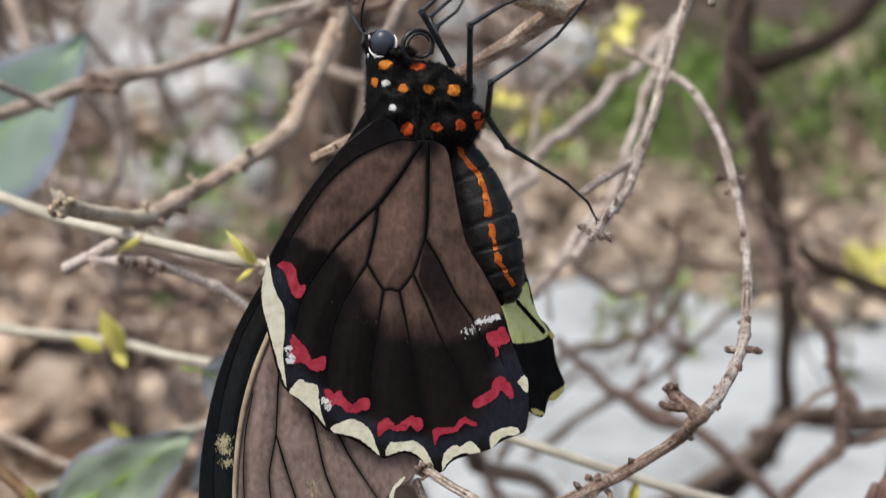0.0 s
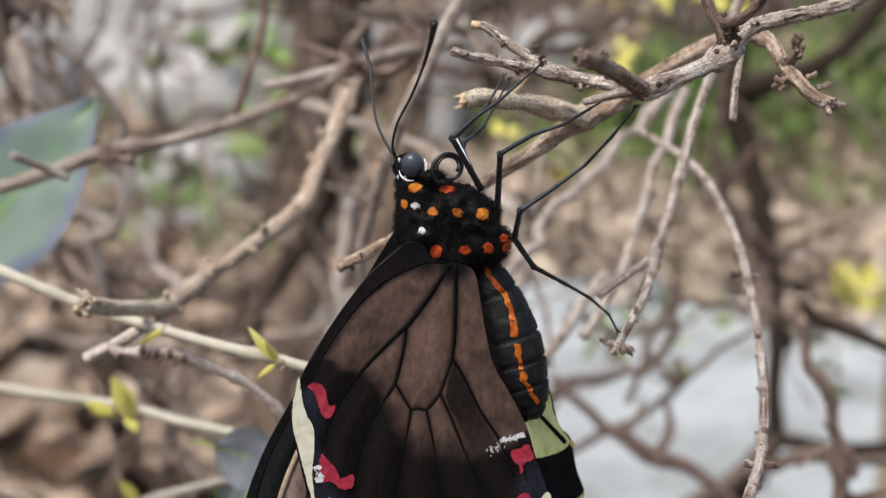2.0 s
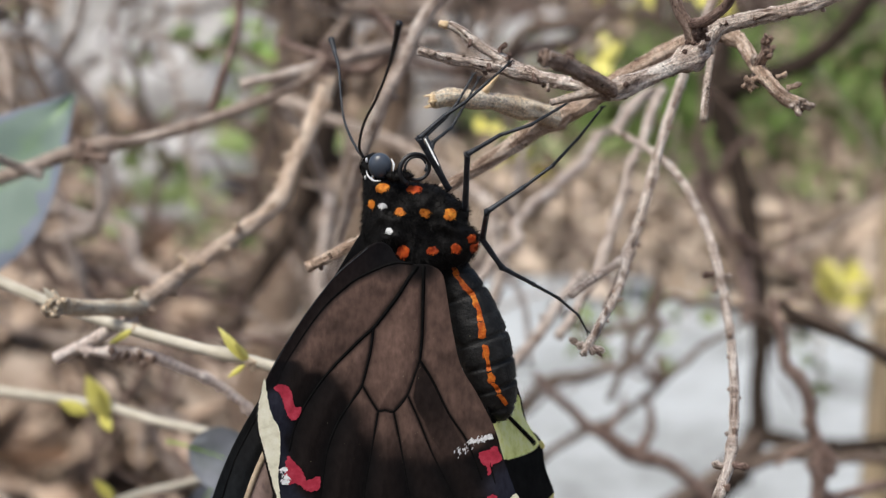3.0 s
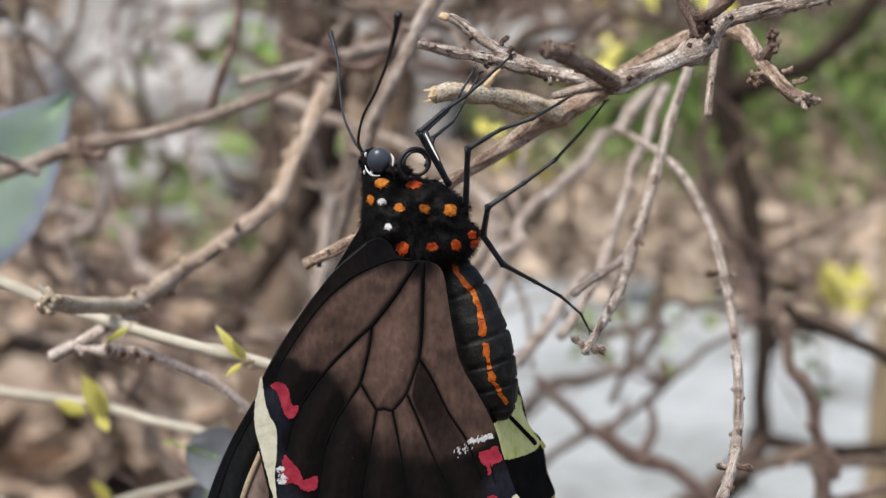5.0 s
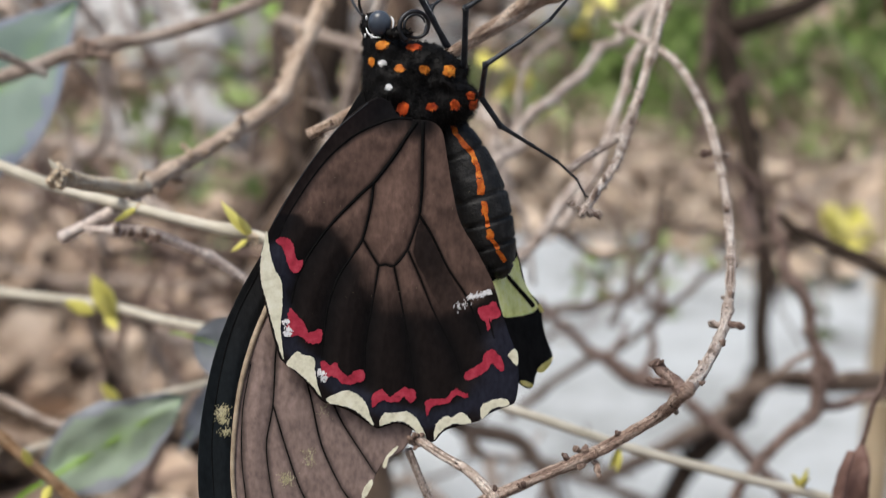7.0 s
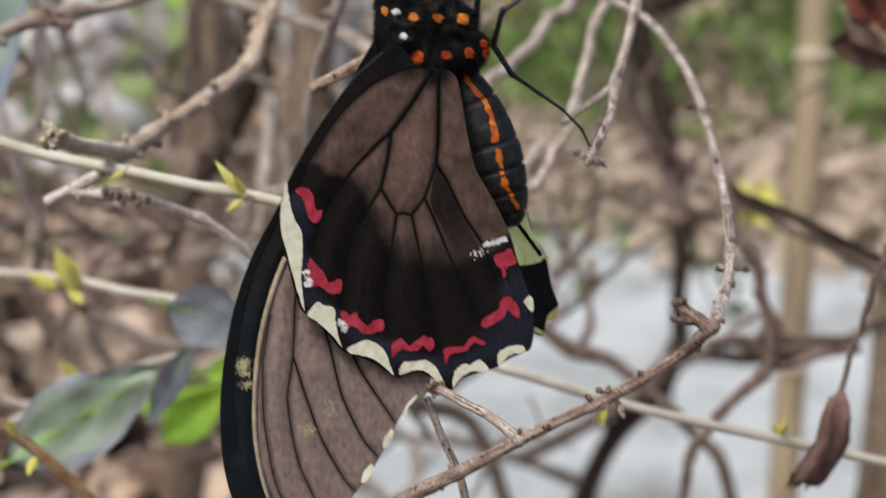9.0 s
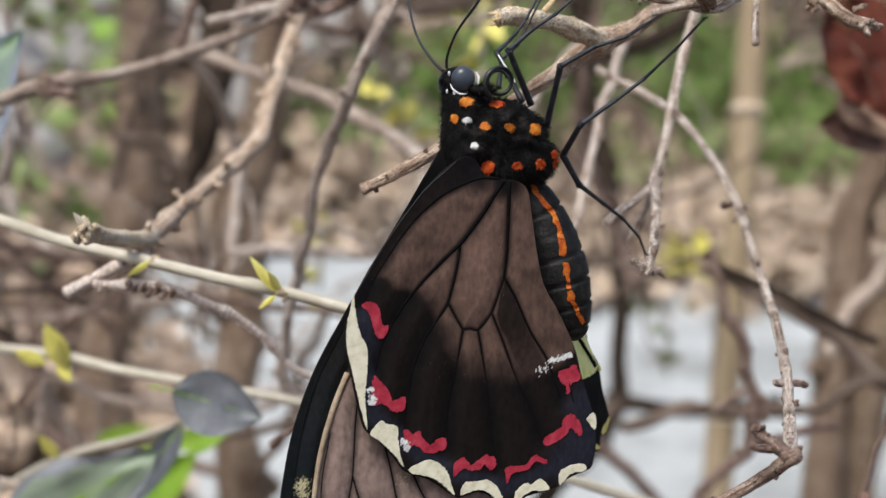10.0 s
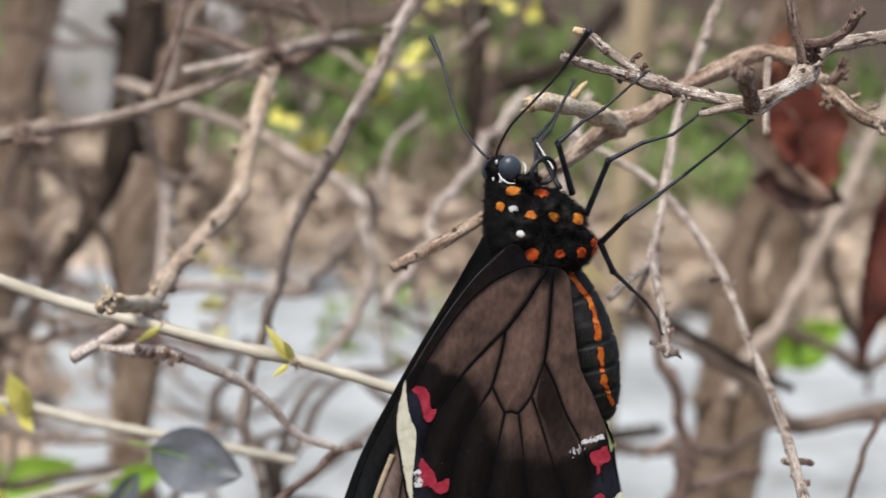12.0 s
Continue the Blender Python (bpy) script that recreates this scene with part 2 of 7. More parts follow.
def wing_material(name, pale, dark, blue, rough=0.62):
    """Membrane with scales: the attributes dark and blue say where its pigments lie."""
    m, n, l, b = material(name, rough, 0.05)
    tc = n.new("ShaderNodeTexCoord")
    nz = n.new("ShaderNodeTexNoise")
    nz.inputs["Scale"].default_value, nz.inputs["Detail"].default_value = 1700, 5
    mp = n.new("ShaderNodeMapping")
    mp.inputs["Scale"].default_value = (1, 1, 0.55)
    l.new(tc.outputs["Object"], mp.inputs[0])
    l.new(mp.outputs[0], nz.inputs[0])
    nb = n.new("ShaderNodeTexNoise")
    nb.inputs["Scale"].default_value, nb.inputs["Detail"].default_value = 170, 4
    l.new(tc.outputs["Object"], nb.inputs[0])
    grain = n.new("ShaderNodeMath")
    grain.operation = "ADD"
    soft_nb = n.new("ShaderNodeMath")
    soft_nb.operation = "MULTIPLY_ADD"
    soft_nb.inputs[1].default_value, soft_nb.inputs[2].default_value = 0.35, 0.325
    l.new(nb.outputs[0], soft_nb.inputs[0])
    l.new(nz.outputs[0], grain.inputs[0])
    l.new(soft_nb.outputs[0], grain.inputs[1])
    tone = n.new("ShaderNodeMapRange")
    tone.inputs[1].default_value, tone.inputs[2].default_value = 0.6, 1.4
    tone.inputs[3].default_value, tone.inputs[4].default_value = 0.52, 1.55
    l.new(grain.outputs[0], tone.inputs[0])
    cols = []
    for attr in ("dark", "blue"):
        a = n.new("ShaderNodeAttribute")
        a.attribute_name = attr
        cols.append(a)
    m1, m2 = n.new("ShaderNodeMix"), n.new("ShaderNodeMix")
    m1.data_type = m2.data_type = "RGBA"
    m1.inputs[6].default_value, m1.inputs[7].default_value = (*pale, 1), (*dark, 1)
    l.new(cols[0].outputs["Fac"], m1.inputs[0])
    l.new(m1.outputs[2], m2.inputs[6])
    m2.inputs[7].default_value = (*blue, 1)
    l.new(cols[1].outputs["Fac"], m2.inputs[0])
    hsv = n.new("ShaderNodeHueSaturation")
    l.new(tone.outputs[0], hsv.inputs["Value"])
    l.new(m2.outputs[2], hsv.inputs["Color"])
    l.new(hsv.outputs[0], b.inputs["Base Color"])
    bp = n.new("ShaderNodeBump")
    bp.inputs["Strength"].default_value, bp.inputs["Distance"].default_value = 0.5, 0.00018
    l.new(nz.outputs[0], bp.inputs["Height"])
    l.new(bp.outputs[0], b.inputs["Normal"])
    return m


HIND_SKIN = wing_material("brown_hindwing", (0.160, 0.101, 0.081), (0.0062, 0.0056, 0.0058), (0.021, 0.023, 0.036))
FORE_SKIN = wing_material("brown_forewing", (0.215, 0.158, 0.140), (0.0068, 0.0068, 0.0072), (0.006, 0.012, 0.015), 0.55)

# ---------------------------------------------------------------- mesh helpers
MM = 0.001


def mm(p):
    return Vector(p) * MM


def mesh_object(name, verts, faces, mat, parent=None, label="", smooth=True, uvs=None):
    me = bpy.data.meshes.new(name)
    me.from_pydata([tuple(v) for v in verts], [], faces)
    me.materials.append(mat)
    if smooth:
        me.polygons.foreach_set("use_smooth", [True] * len(me.polygons))
    if uvs is not None:
        layer = me.uv_layers.new(name="UVMap")
        idx = np.empty(len(me.loops), int)
        me.loops.foreach_get("vertex_index", idx)
        layer.data.foreach_set("uv", np.asarray(uvs, float)[idx].ravel())
    me.update()
    ob = new(name, me)
    if parent is not None:
        ob.parent = parent
    if label:
        tagged(ob, label)
    return ob


def spline(pts, step):
    """Catmull-Rom through rows of numbers, resampled about every step (in the unit of the first three)."""
    p = np.array(pts, float)
    if len(p) == 2:
        n = max(2, int(np.linalg.norm((p[1] - p[0])[:3]) / step) + 1)
        return np.array([p[0] + (p[1] - p[0]) * k / (n - 1) for k in range(n)])
    q = np.vstack([2 * p[0] - p[1], p, 2 * p[-1] - p[-2]])
    out = []
    for i in range(1, len(q) - 2):
        a, b, c, d = q[i - 1], q[i], q[i + 1], q[i + 2]
        n = max(2, int(np.linalg.norm((c - b)[:3]) / step) + 1)
        for k in range(n):
            t = k / n
            out.append(0.5 * (2 * b + (c - a) * t + (2 * a - 5 * b + 4 * c - d) * t * t + (3 * b - a - 3 * c + d) * t**3))
    out.append(p[-1])
    return np.array(out)


def tube(rows, sides=10, step=0.8, rough=0.0, knots=(), seed=0, flat=1.0, seg=0):
    """Verts, faces and uvs (in mm) of a bent tapering limb; rows of x, y, z, radius in mm. knots: (share of length, swelling)."""
    rng = random.Random(seed)
    s = spline(rows, step)
    c, rad = s[:, :3], np.maximum(s[:, 3], 0.01)
    lens = np.r_[0, np.cumsum(np.linalg.norm(np.diff(c, axis=0), axis=1))]
    total = lens[-1]
    tan = np.gradient(c, axis=0)
    tan /= np.linalg.norm(tan, axis=1)[:, None] + 1e-9
    up = np.array([0.31, -0.87, 0.38])
    verts, uvs, faces = [], [], []
    off = Vector((rng.uniform(0, 90), rng.uniform(0, 90), rng.uniform(0, 90)))
    for i in range(len(c)):
        up = up - tan[i] * (up @ tan[i])
        up /= np.linalg.norm(up) + 1e-9
        side = np.cross(tan[i], up)
        r = rad[i]
        for share, swell in knots:
            r *= 1 + swell * math.exp(-(((lens[i] - share * total) / (1.1 * rad[i] + 0.25)) ** 2))
        for k in range(sides):
            a = 2 * math.pi * k / sides
            d = math.cos(a) * up + math.sin(a) * side * flat
            rr = r
            if rough:
                turn = Vector((math.cos(a), math.sin(a), lens[i] / max(rad[i], 0.3) * 0.16))
                lump = Vector((math.cos(a), math.sin(a), lens[i] / max(rad[i], 0.3) * 0.8))
                rr *= 1 + rough * (0.8 * noise.noise(turn * 1.7 + off) + 0.6 * noise.noise(turn * 4.1 + off) + 0.35 * noise.noise(lump + off) + 0.5 * max(0, noise.noise(lump * 2.6 + off) - 0.15) + (1.0 * (0.25 - abs(noise.noise(Vector((math.cos(a) * 3.0, math.sin(a) * 3.0, lens[i] / max(rad[i], 0.3) * 0.25)) + off))) if sides > 13 else 0.0))
            verts.append((c[i] + d * rr) * MM)
            uvs.append((abs(k / sides * 2 - 1) * math.pi * rad[i], lens[i]))
    for i in range(len(c) - 1):
        for k in range(sides):
            a, b = i * sides + k, i * sides + (k + 1) % sides
            faces.append((a, b, b + sides, a + sides))
    n = len(verts)
    verts += [c[0] * MM - tan[0] * rad[0] * 0.3 * MM, c[-1] * MM + tan[-1] * rad[-1] * 0.4 * MM]
    uvs += [(0, 0), (0, total)]
    for k in range(sides):
        faces.append((n, (k + 1) % sides, k))
        faces.append((n + 1, (len(c) - 1) * sides + k, (len(c) - 1) * sides + (k + 1) % sides))
    return verts, faces, uvs


SEED = [0]


def limb(name, rows, mat, parent=None, label="", sides=10, step=0.8, rough=0.16, knots=(), flat=1.0):
    SEED[0] += 1
    v, f, u = tube(rows, sides, step, rough, knots, SEED[0], flat)
    return mesh_object(name, v, f, mat, parent, label, True, u)


def path3(points, radii):
    """Rows for a limb from points and either one radius a point or the two end radii."""
    n = len(points)
    if len(radii) != n:
        radii = [radii[0] + (radii[-1] - radii[0]) * k / (n - 1) for k in range(n)]
    return [(*p, r) for p, r in zip(points, radii)]


def ball(name, centre, radii, mat, parent=None, label="", axis=None, rough=0.0, seg=20, rings=14, seed=0):
    """An ellipsoid; radii in mm, axis: the way its first radius points."""
    turn = Vector(axis).to_track_quat("X", "Z").to_matrix() if axis is not None else Matrix.Identity(3)
    off = Vector((seed * 7.3, seed * 3.1, 5))
    verts, faces = [], []
    for i in range(rings + 1):
        th = math.pi * i / rings
        for k in range(seg):
            ph = 2 * math.pi * k / seg
            d = Vector((math.cos(th), math.sin(th) * math.cos(ph), math.sin(th) * math.sin(ph)))
            s = 1 + rough * noise.noise(d * 2.3 + off)
            verts.append(mm(centre) + turn @ Vector((d.x * radii[0], d.y * radii[1], d.z * radii[2])) * s * MM)
    for i in range(rings):
        for k in range(seg):
            a, b = i * seg + k, i * seg + (k + 1) % seg
            faces.append((a, a + seg, b + seg, b))
    return mesh_object(name, verts, faces, mat, parent, label)


# ---------------------------------------------------------------- ground
def sheet(name, x0, x1, y0, y1, nx, ny, z, mat, label, category):
    verts, faces = [], []
    for j in range(ny + 1):
        for i in range(nx + 1):
            x, y = x0 + (x1 - x0) * i / nx, y0 + (y1 - y0) * j / ny
            verts.append((x, y, z(x, y)))
    for j in range(ny):
        for i in range(nx):
            a = j * (nx + 1) + i
            faces.append((a, a + 1, a + nx + 2, a + nx + 1))
    return tagged(mesh_object(name, verts, faces, mat), label, category, kind="structure")


def lie(x, y):
    """The lie of the soil: a low litter-covered mound, level under the paving."""
    near = math.exp(-((x + 0.78) ** 2) / 0.2 - ((y - 1.6) ** 2) / 0.9)
    far = max(0.0, min(1.0, (y - 2.9) / 3.0))
    return 0.02 * noise.noise(Vector((x * 2.1, y * 2.1, 0))) + 0.10 * near + 0.14 * far - (0.03 if x > -0.26 else 0.0)


sheet("ground", -40, 40, -20, 60, 160, 160, lambda x, y: -0.05 + 0.02 * noise.noise(Vector((x, y, 3))) if abs(x) > 3.4 or y < -1 or y > 6.9 else -0.12, SOIL, "brown garden soil reaching far behind the shrub", "ground")
sheet("soil_bed", -3.5, 3.5, -1, 7, 140, 160, lie, SOIL, "uneven brown soil bed under the shrub", "soil")


def rock_slab(name, cx, cy, w, d, h, mat, label, category, turn=0.0, seed=1):
    """A worn slab with rounded uneven edges."""
    verts, faces, nx, ny = [], [], 56, 20
    c, s = math.cos(turn), math.sin(turn)
    for j in range(ny + 1):
        for i in range(nx + 1):
            u, v = 2 * i / nx - 1, 2 * j / ny - 1
            e = max(abs(u), abs(v))
            drop = 0 if e < 0.9 else ((e - 0.9) / 0.1) ** 2
            q = Vector((u * 2 + seed, v * 2, seed * 1.7))
            x, y = u * w / 2 * (1 + 0.03 * noise.noise(q)), v * d / 2 * (1 + 0.04 * noise.noise(q + Vector((5, 0, 0))))
            z = h * (1 - drop) + 0.006 * noise.noise(q * 1.5) - 0.08 * (e > 0.999)
            verts.append((cx + c * x - s * y, cy + s * x + c * y, z))
    for j in range(ny):
        for i in range(nx):
            a = j * (nx + 1) + i
            faces.append((a, a + 1, a + nx + 2, a + nx + 1))
    return tagged(mesh_object(name, verts, faces, mat), label, category, kind="structure")


rock_slab("pavement", 2.87, 1.75, 6.2, 1.75, 0.03, PAVING, "pale grey-white concrete paving beside the soil bed", "pavement", 0.03)

# ---------------------------------------------------------------- shrub
SHRUB = "branches of the bare shrub"


STANDING = []


def branch(name, rows, mat, label, category="branch", **kw):
    if name == "back_branch":
        STANDING.extend(np.array(q[:3], float) for q in spline(rows, 12) if q[1] > 330)
    return tagged(limb(name, rows, mat, **kw), label, category, SHRUB)


def stub(parent, at_mm, way, length, radius, mat=None, name="bud"):
    """A short knobbly bud or spur on a branch."""
    a, w = np.array(at_mm, float), np.array(way, float)
    w /= np.linalg.norm(w)
    rng = random.Random(SEED[0] * 7 + 3)
    b = np.array([rng.gauss(0, 0.25), rng.gauss(0, 0.25), rng.gauss(0, 0.25)]) * length
    r = [(*(a - w * radius), radius * 0.8), (*(a + w * length * 0.25), radius * 0.72), (*(a + w * length * 0.6 + b * 0.4), radius * rng.uniform(0.8, 1.15)), (*(a + w * length * 0.85 + b * 0.8), radius * rng.uniform(0.6, 0.9)), (*(a + w * length + b), radius * 0.3)]
    return limb(name, r, mat or rng.choice((BARK_RED, BARK_RED, BARK)), parent, sides=10, step=0.16, rough=0.75)


def cluster(parent, centre, way, n, spread, radius, mat, seed):
    """A crowded knob of bud scars at a limb's end or joint."""
    rng = random.Random(seed)
    for k in range(n):
        d = Vector((rng.gauss(0, 1), -abs(rng.gauss(0, 0.7)), rng.gauss(0, 1))).normalized()
        p = Vector(centre) + d * spread * rng.uniform(0.2, 1.0)
        stub(parent, p, d + Vector(way) * rng.uniform(0.3, 1.2), radius * rng.uniform(1.2, 2.2), radius * rng.uniform(0.6, 1.1), mat)


def buds(parent, rows, n, size, mat=None, seed=1):
    """Small paired bud scars along a branch."""
    rng = random.Random(seed)
    s = spline(rows, 1.0)
    for k in range(n):
        i = int((k + rng.uniform(0.2, 0.8)) / n * (len(s) - 2))
        t = s[i + 1, :3] - s[i, :3]
        t /= np.linalg.norm(t) + 1e-9
        d = np.array([rng.gauss(0, 1), -abs(rng.gauss(0, 0.5)), rng.gauss(0, 1)])
        d -= t * (d @ t)
        d /= np.linalg.norm(d) + 1e-9
        stub(parent, s[i, :3] + d * s[i, 3] * 0.8, d + 0.8 * t * rng.choice((-1, 1)), size * rng.uniform(0.4, 1.1), size * rng.uniform(0.2, 0.38), mat)


# the perch: the far limb with its broken spur
perch_rows = path3([(-17.5, 186.2, 557.9), (-10.7, 187.2, 561.2), (-3.2, 189.0, 565.5), (3.5, 191.6, 569.4), (9.0, 194.9, 572.4), (14.5, 197.7, 575.8), (20.2, 197.9, 578.5), (25.1, 197.8, 582.1), (31.0, 196.8, 585.5), (36.5, 199.0, 587.5), (39.5, 193.7, 587.4), (40.2, 184.3, 584.5), (42.2, 178.4, 581.5), (43.7, 174.7, 580.7)], [0.75, 0.78, 0.82, 0.9, 1.05, 1.4, 1.2, 1.1, 1.15, 1.15, 0.9, 0.85, 0.8, 0.85])
perch = branch("perch_branch", perch_rows, BARK_PERCH, "warm brown woody branch with a broken spur, butterfly clinging beside it", knots=((0.44, 0.35), (0.62, 0.2), (0.76, 0.3)), sides=28, step=0.3, rough=0.24)
limb("broken_spur", path3([(15.5, 196.6, 576.6), (11.1, 192.6, 578.3), (5.7, 188.6, 579.7), (1.2, 186.4, 580.3), (-0.7, 185.5, 580.1)], [1.4, 1.25, 1.15, 1.12, 1.1]), BARK_TAN, perch, "tan spur with a splintered end", sides=24, step=0.3, rough=0.3, knots=((0.3, 0.2), (0.72, 0.12)))
for k in range(6):
    a = 1.05 * k
    limb("splinter", [(*(Vector((-0.4, 185.5, 580.1)) + Vector((0, 0.6 * math.cos(a), 0.6 * math.sin(a)))), 0.32), (*(Vector((-1.5, 185.3, 579.9)) + Vector((-0.3 * (k % 3), 0.8 * math.cos(a), 0.9 * math.sin(a)))), 0.08)], WOOD_CUT, perch, sides=5, step=0.4)
ball("cut_face", (-0.9, 185.5, 580.1), (0.45, 1.0, 0.95), WOOD_CUT, perch, "pale broken end", rough=0.35, seg=14, rings=10)
limb("chip", path3([(5.8, 188.4, 580.9), (7.1, 188.4, 582.5), (7.7, 188.4, 583.1)], [0.5, 0.35, 0.1]), WOOD_CUT, perch, sides=6, step=0.4)
hang_rows = path3([(36.6, 195.4, 587.1), (36.0, 193.9, 584.1), (35.1, 191.4, 580.6), (34.6, 189.2, 577.1)], [0.55, 0.5, 0.5, 0.52])
limb("hanging_twig", hang_rows, BARK, perch, "pale dead twig hanging down", sides=9)
for p, w in (((40.6, 184.5, 585.2), (0.1, -0.1, 1)), ((41.4, 184.7, 586.4), (0.5, 0, 0.7)), ((39.8, 182.3, 583.2), (-0.9, -0.2, -0.3)), ((42.3, 180.6, 583.7), (0.9, 0, 0.3)), ((43.3, 174.8, 581.0), (0.6, -0.3, -0.6)), ((42.8, 176.9, 582.7), (0.8, -0.3, 0.2))):
    stub(perch, p, w, 1.1, 0.42, BARK_PERCH)
buds(perch, perch_rows[:9], 9, 0.9, seed=3)
limb("spur", path3([(40.2, 184.0, 584.6), (40.6, 182.8, 586.0), (40.9, 182.1, 588.2)], [0.7, 0.65, 0.5]), BARK_STUB, perch, sides=12, step=0.3, rough=0.4)
cluster(perch, (40.9, 182.0, 586.4), (0, 0, 1), 14, 0.7, 0.34, BARK_STUB, 101)
cluster(perch, (40.8, 182.0, 588.0), (0, 0, 1), 8, 0.5, 0.32, BARK_STUB, 102)
cluster(perch, (38.8, 181.0, 582.6), (-1, 0, 0), 14, 0.8, 0.32, BARK_PERCH, 103)
cluster(perch, (43.6, 174.4, 581.0), (0.8, -0.2, -0.6), 14, 0.9, 0.42, BARK, 104)
cluster(perch, (40.2, 184.3, 584.5), (0.2, -0.5, 0.4), 8, 0.9, 0.4, BARK, 105)

# the near limb, on which the feet hold
near_rows = path3([(-2.5, 169.2, 587.6), (0.5, 169.4, 586.8), (4.4, 169.9, 586.0), (8.7, 170.4, 585.2), (13.2, 168.5, 584.2), (16.6, 165.7, 583.8), (19.2, 163.1, 583.5), (22.2, 164.7, 584.4), (26.5, 167.9, 585.7), (30.4, 171.7, 587.2), (32.9, 173.2, 589.9), (37.3, 173.5, 591.2), (41.1, 172.8, 592.1), (45.5, 172.2, 593.6), (51.2, 171.9, 596.3)], [0.5, 0.58, 0.62, 0.78, 0.75, 0.75, 1.0, 0.92, 1.0, 1.2, 0.95, 0.85, 0.8, 0.8, 0.8])
near = branch("near_branch", near_rows, BARK, "grey-brown gnarled branch with forked broken tips, gripped by the butterfly", knots=((0.2, 0.2), (0.42, 0.3), (0.6, 0.35)), sides=28, step=0.3, rough=0.3)
limb("fork_tip", path3([(9.4, 170.5, 585.3), (7.4, 171.2, 586.4), (4.1, 172.2, 588.4), (1.9, 172.9, 590.0), (0.2, 173.0, 590.5)], [0.7, 0.66, 0.62, 0.52, 0.4]), BARK, near, sides=14, step=0.4, rough=0.28)
limb("cut_tip", path3([(0.9, 172.7, 590.3), (0.0, 173.0, 590.5)], [0.5, 0.42]), WOOD_CUT, near, sides=7, step=0.3)
limb("stub", path3([(19.1, 162.2, 583.8), (15.6, 156.6, 586.0), (12.8, 151.6, 587.5), (10.7, 149.2, 588.4)], [0.95, 0.88, 0.84, 0.92]), BARK_STUB, near, "brown stub reaching forward", sides=16, step=0.3, rough=0.34)
limb("side_twig", path3([(18.1, 162.2, 583.6), (15.6, 161.8, 583.2), (12.4, 161.6, 582.4)], [0.6, 0.55, 0.4]), BARK, near)
limb("upright_twig", path3([(30.1, 171.8, 587.3), (29.3, 171.4, 589.8), (27.8, 171.1, 592.5), (26.7, 170.9, 595.7), (25.9, 171.0, 600.2)], [0.85, 0.72, 0.68, 0.66, 0.66]), BARK_STUB, near, "brown upright twig", rough=0.25)
limb("curled_spur", path3([(29.3, 171.6, 590.5), (30.9, 168.2, 591.3), (32.6, 166.8, 593.0), (33.0, 166.3, 594.6)], [0.7, 0.6, 0.6, 0.75]), BARK_RED, near, rough=0.3)
for p, w in (((3.6, 171.1, 588.4), (-0.2, -0.3, -1)), ((7.1, 170.9, 587.6), (0.3, -0.2, 1)), ((8.0, 169.9, 586.7), (0.6, -0.4, 1)), ((10.9, 168.6, 584.7), (0, -0.6, -1)), ((12.5, 167.5, 583.6), (0, -0.5, -1)), ((5.7, 168.8, 585.8), (0.1, -0.7, -0.7)), ((20.8, 162.3, 584.2), (0.2, -1, 0.1)), ((30.3, 169.3, 588.2), (0.5, -0.8, 0.2)), ((28.3, 169.1, 587.4), (0.2, -0.8, 0.6))):
    stub(near, p, w, 0.8, 0.32)
buds(near, near_rows, 44, 0.55, BARK, seed=5)
buds(near, near_rows, 16, 0.8, seed=6)
cluster(near, (30.3, 171.2, 588.6), (0, -0.3, 0.3), 12, 1.2, 0.42, BARK_RED, 106)
cluster(near, (19.0, 162.4, 583.8), (0, -0.5, -0.1), 10, 1.0, 0.36, BARK_STUB, 107)
cluster(near, (10.9, 149.4, 588.3), (-0.6, -0.5, 0.4), 9, 0.7, 0.32, BARK_STUB, 108)
cluster(near, (13.5, 152.6, 588.0), (0.2, -0.2, 1), 4, 0.4, 0.36, BARK_STUB, 109)
cluster(near, (33.0, 166.3, 594.8), (0.2, -0.2, 1), 8, 0.6, 0.4, BARK_STUB, 110)

# right-hand twig to which one foot reaches
tip_rows = path3([(45.1, 232.3, 596.0), (40.1, 228.2, 584.8), (36.5, 224.6, 576.3), (33.5, 219.6, 568.9), (31.0, 214.6, 562.1), (28.0, 208.8, 555.5), (25.2, 198.4, 552.0), (21.3, 185.8, 550.4), (19.0, 179.4, 549.0)], [0.85, 0.8, 0.78, 0.75, 0.75, 0.75, 0.62, 0.58, 0.6])
tip = branch("drooping_twig", tip_rows, BARK, "pale grey-brown drooping twig with bud clusters, held by a hind foot", knots=((0.45, 0.25), (0.62, 0.3)), sides=14, step=0.5, rough=0.2)
limb("side_twig", path3([(27.9, 208.7, 555.1), (24.4, 205.7, 553.2), (21.4, 203.7, 551.8), (18.8, 201.6, 550.4)], [0.7, 0.6, 0.6, 0.6]), BARK, tip)
limb("side_twig", path3([(27.8, 207.8, 554.9), (26.1, 208.6, 550.4), (24.6, 209.5, 546.3)], [0.6, 0.5, 0.45]), BARK, tip)
for k, (p, w) in enumerate((((18.6, 178.6, 549.5), (-1, -0.3, -0.2)), ((19.3, 178.5, 549.1), (0.5, -0.4, -0.8)), ((18.6, 177.7, 549.3), (-0.4, -0.8, -0.7)), ((17.9, 179.5, 549.5), (-1, 0.2, 0.3)), ((19.9, 180.2, 548.8), (1, -0.2, -0.6)))):
    stub(tip, p, w, 1.1, 0.5, BARK)
limb("thorn", path3([(19.5, 178.9, 549.1), (20.4, 178.4, 548.5), (20.9, 178.3, 548.0)], [0.35, 0.22, 0.08]), BARK_RED, tip, sides=6, step=0.4)
buds(tip, tip_rows, 14, 0.9, BARK, seed=8)
buds(tip, tip_rows, 12, 1.2, BARK_STUB, seed=9)

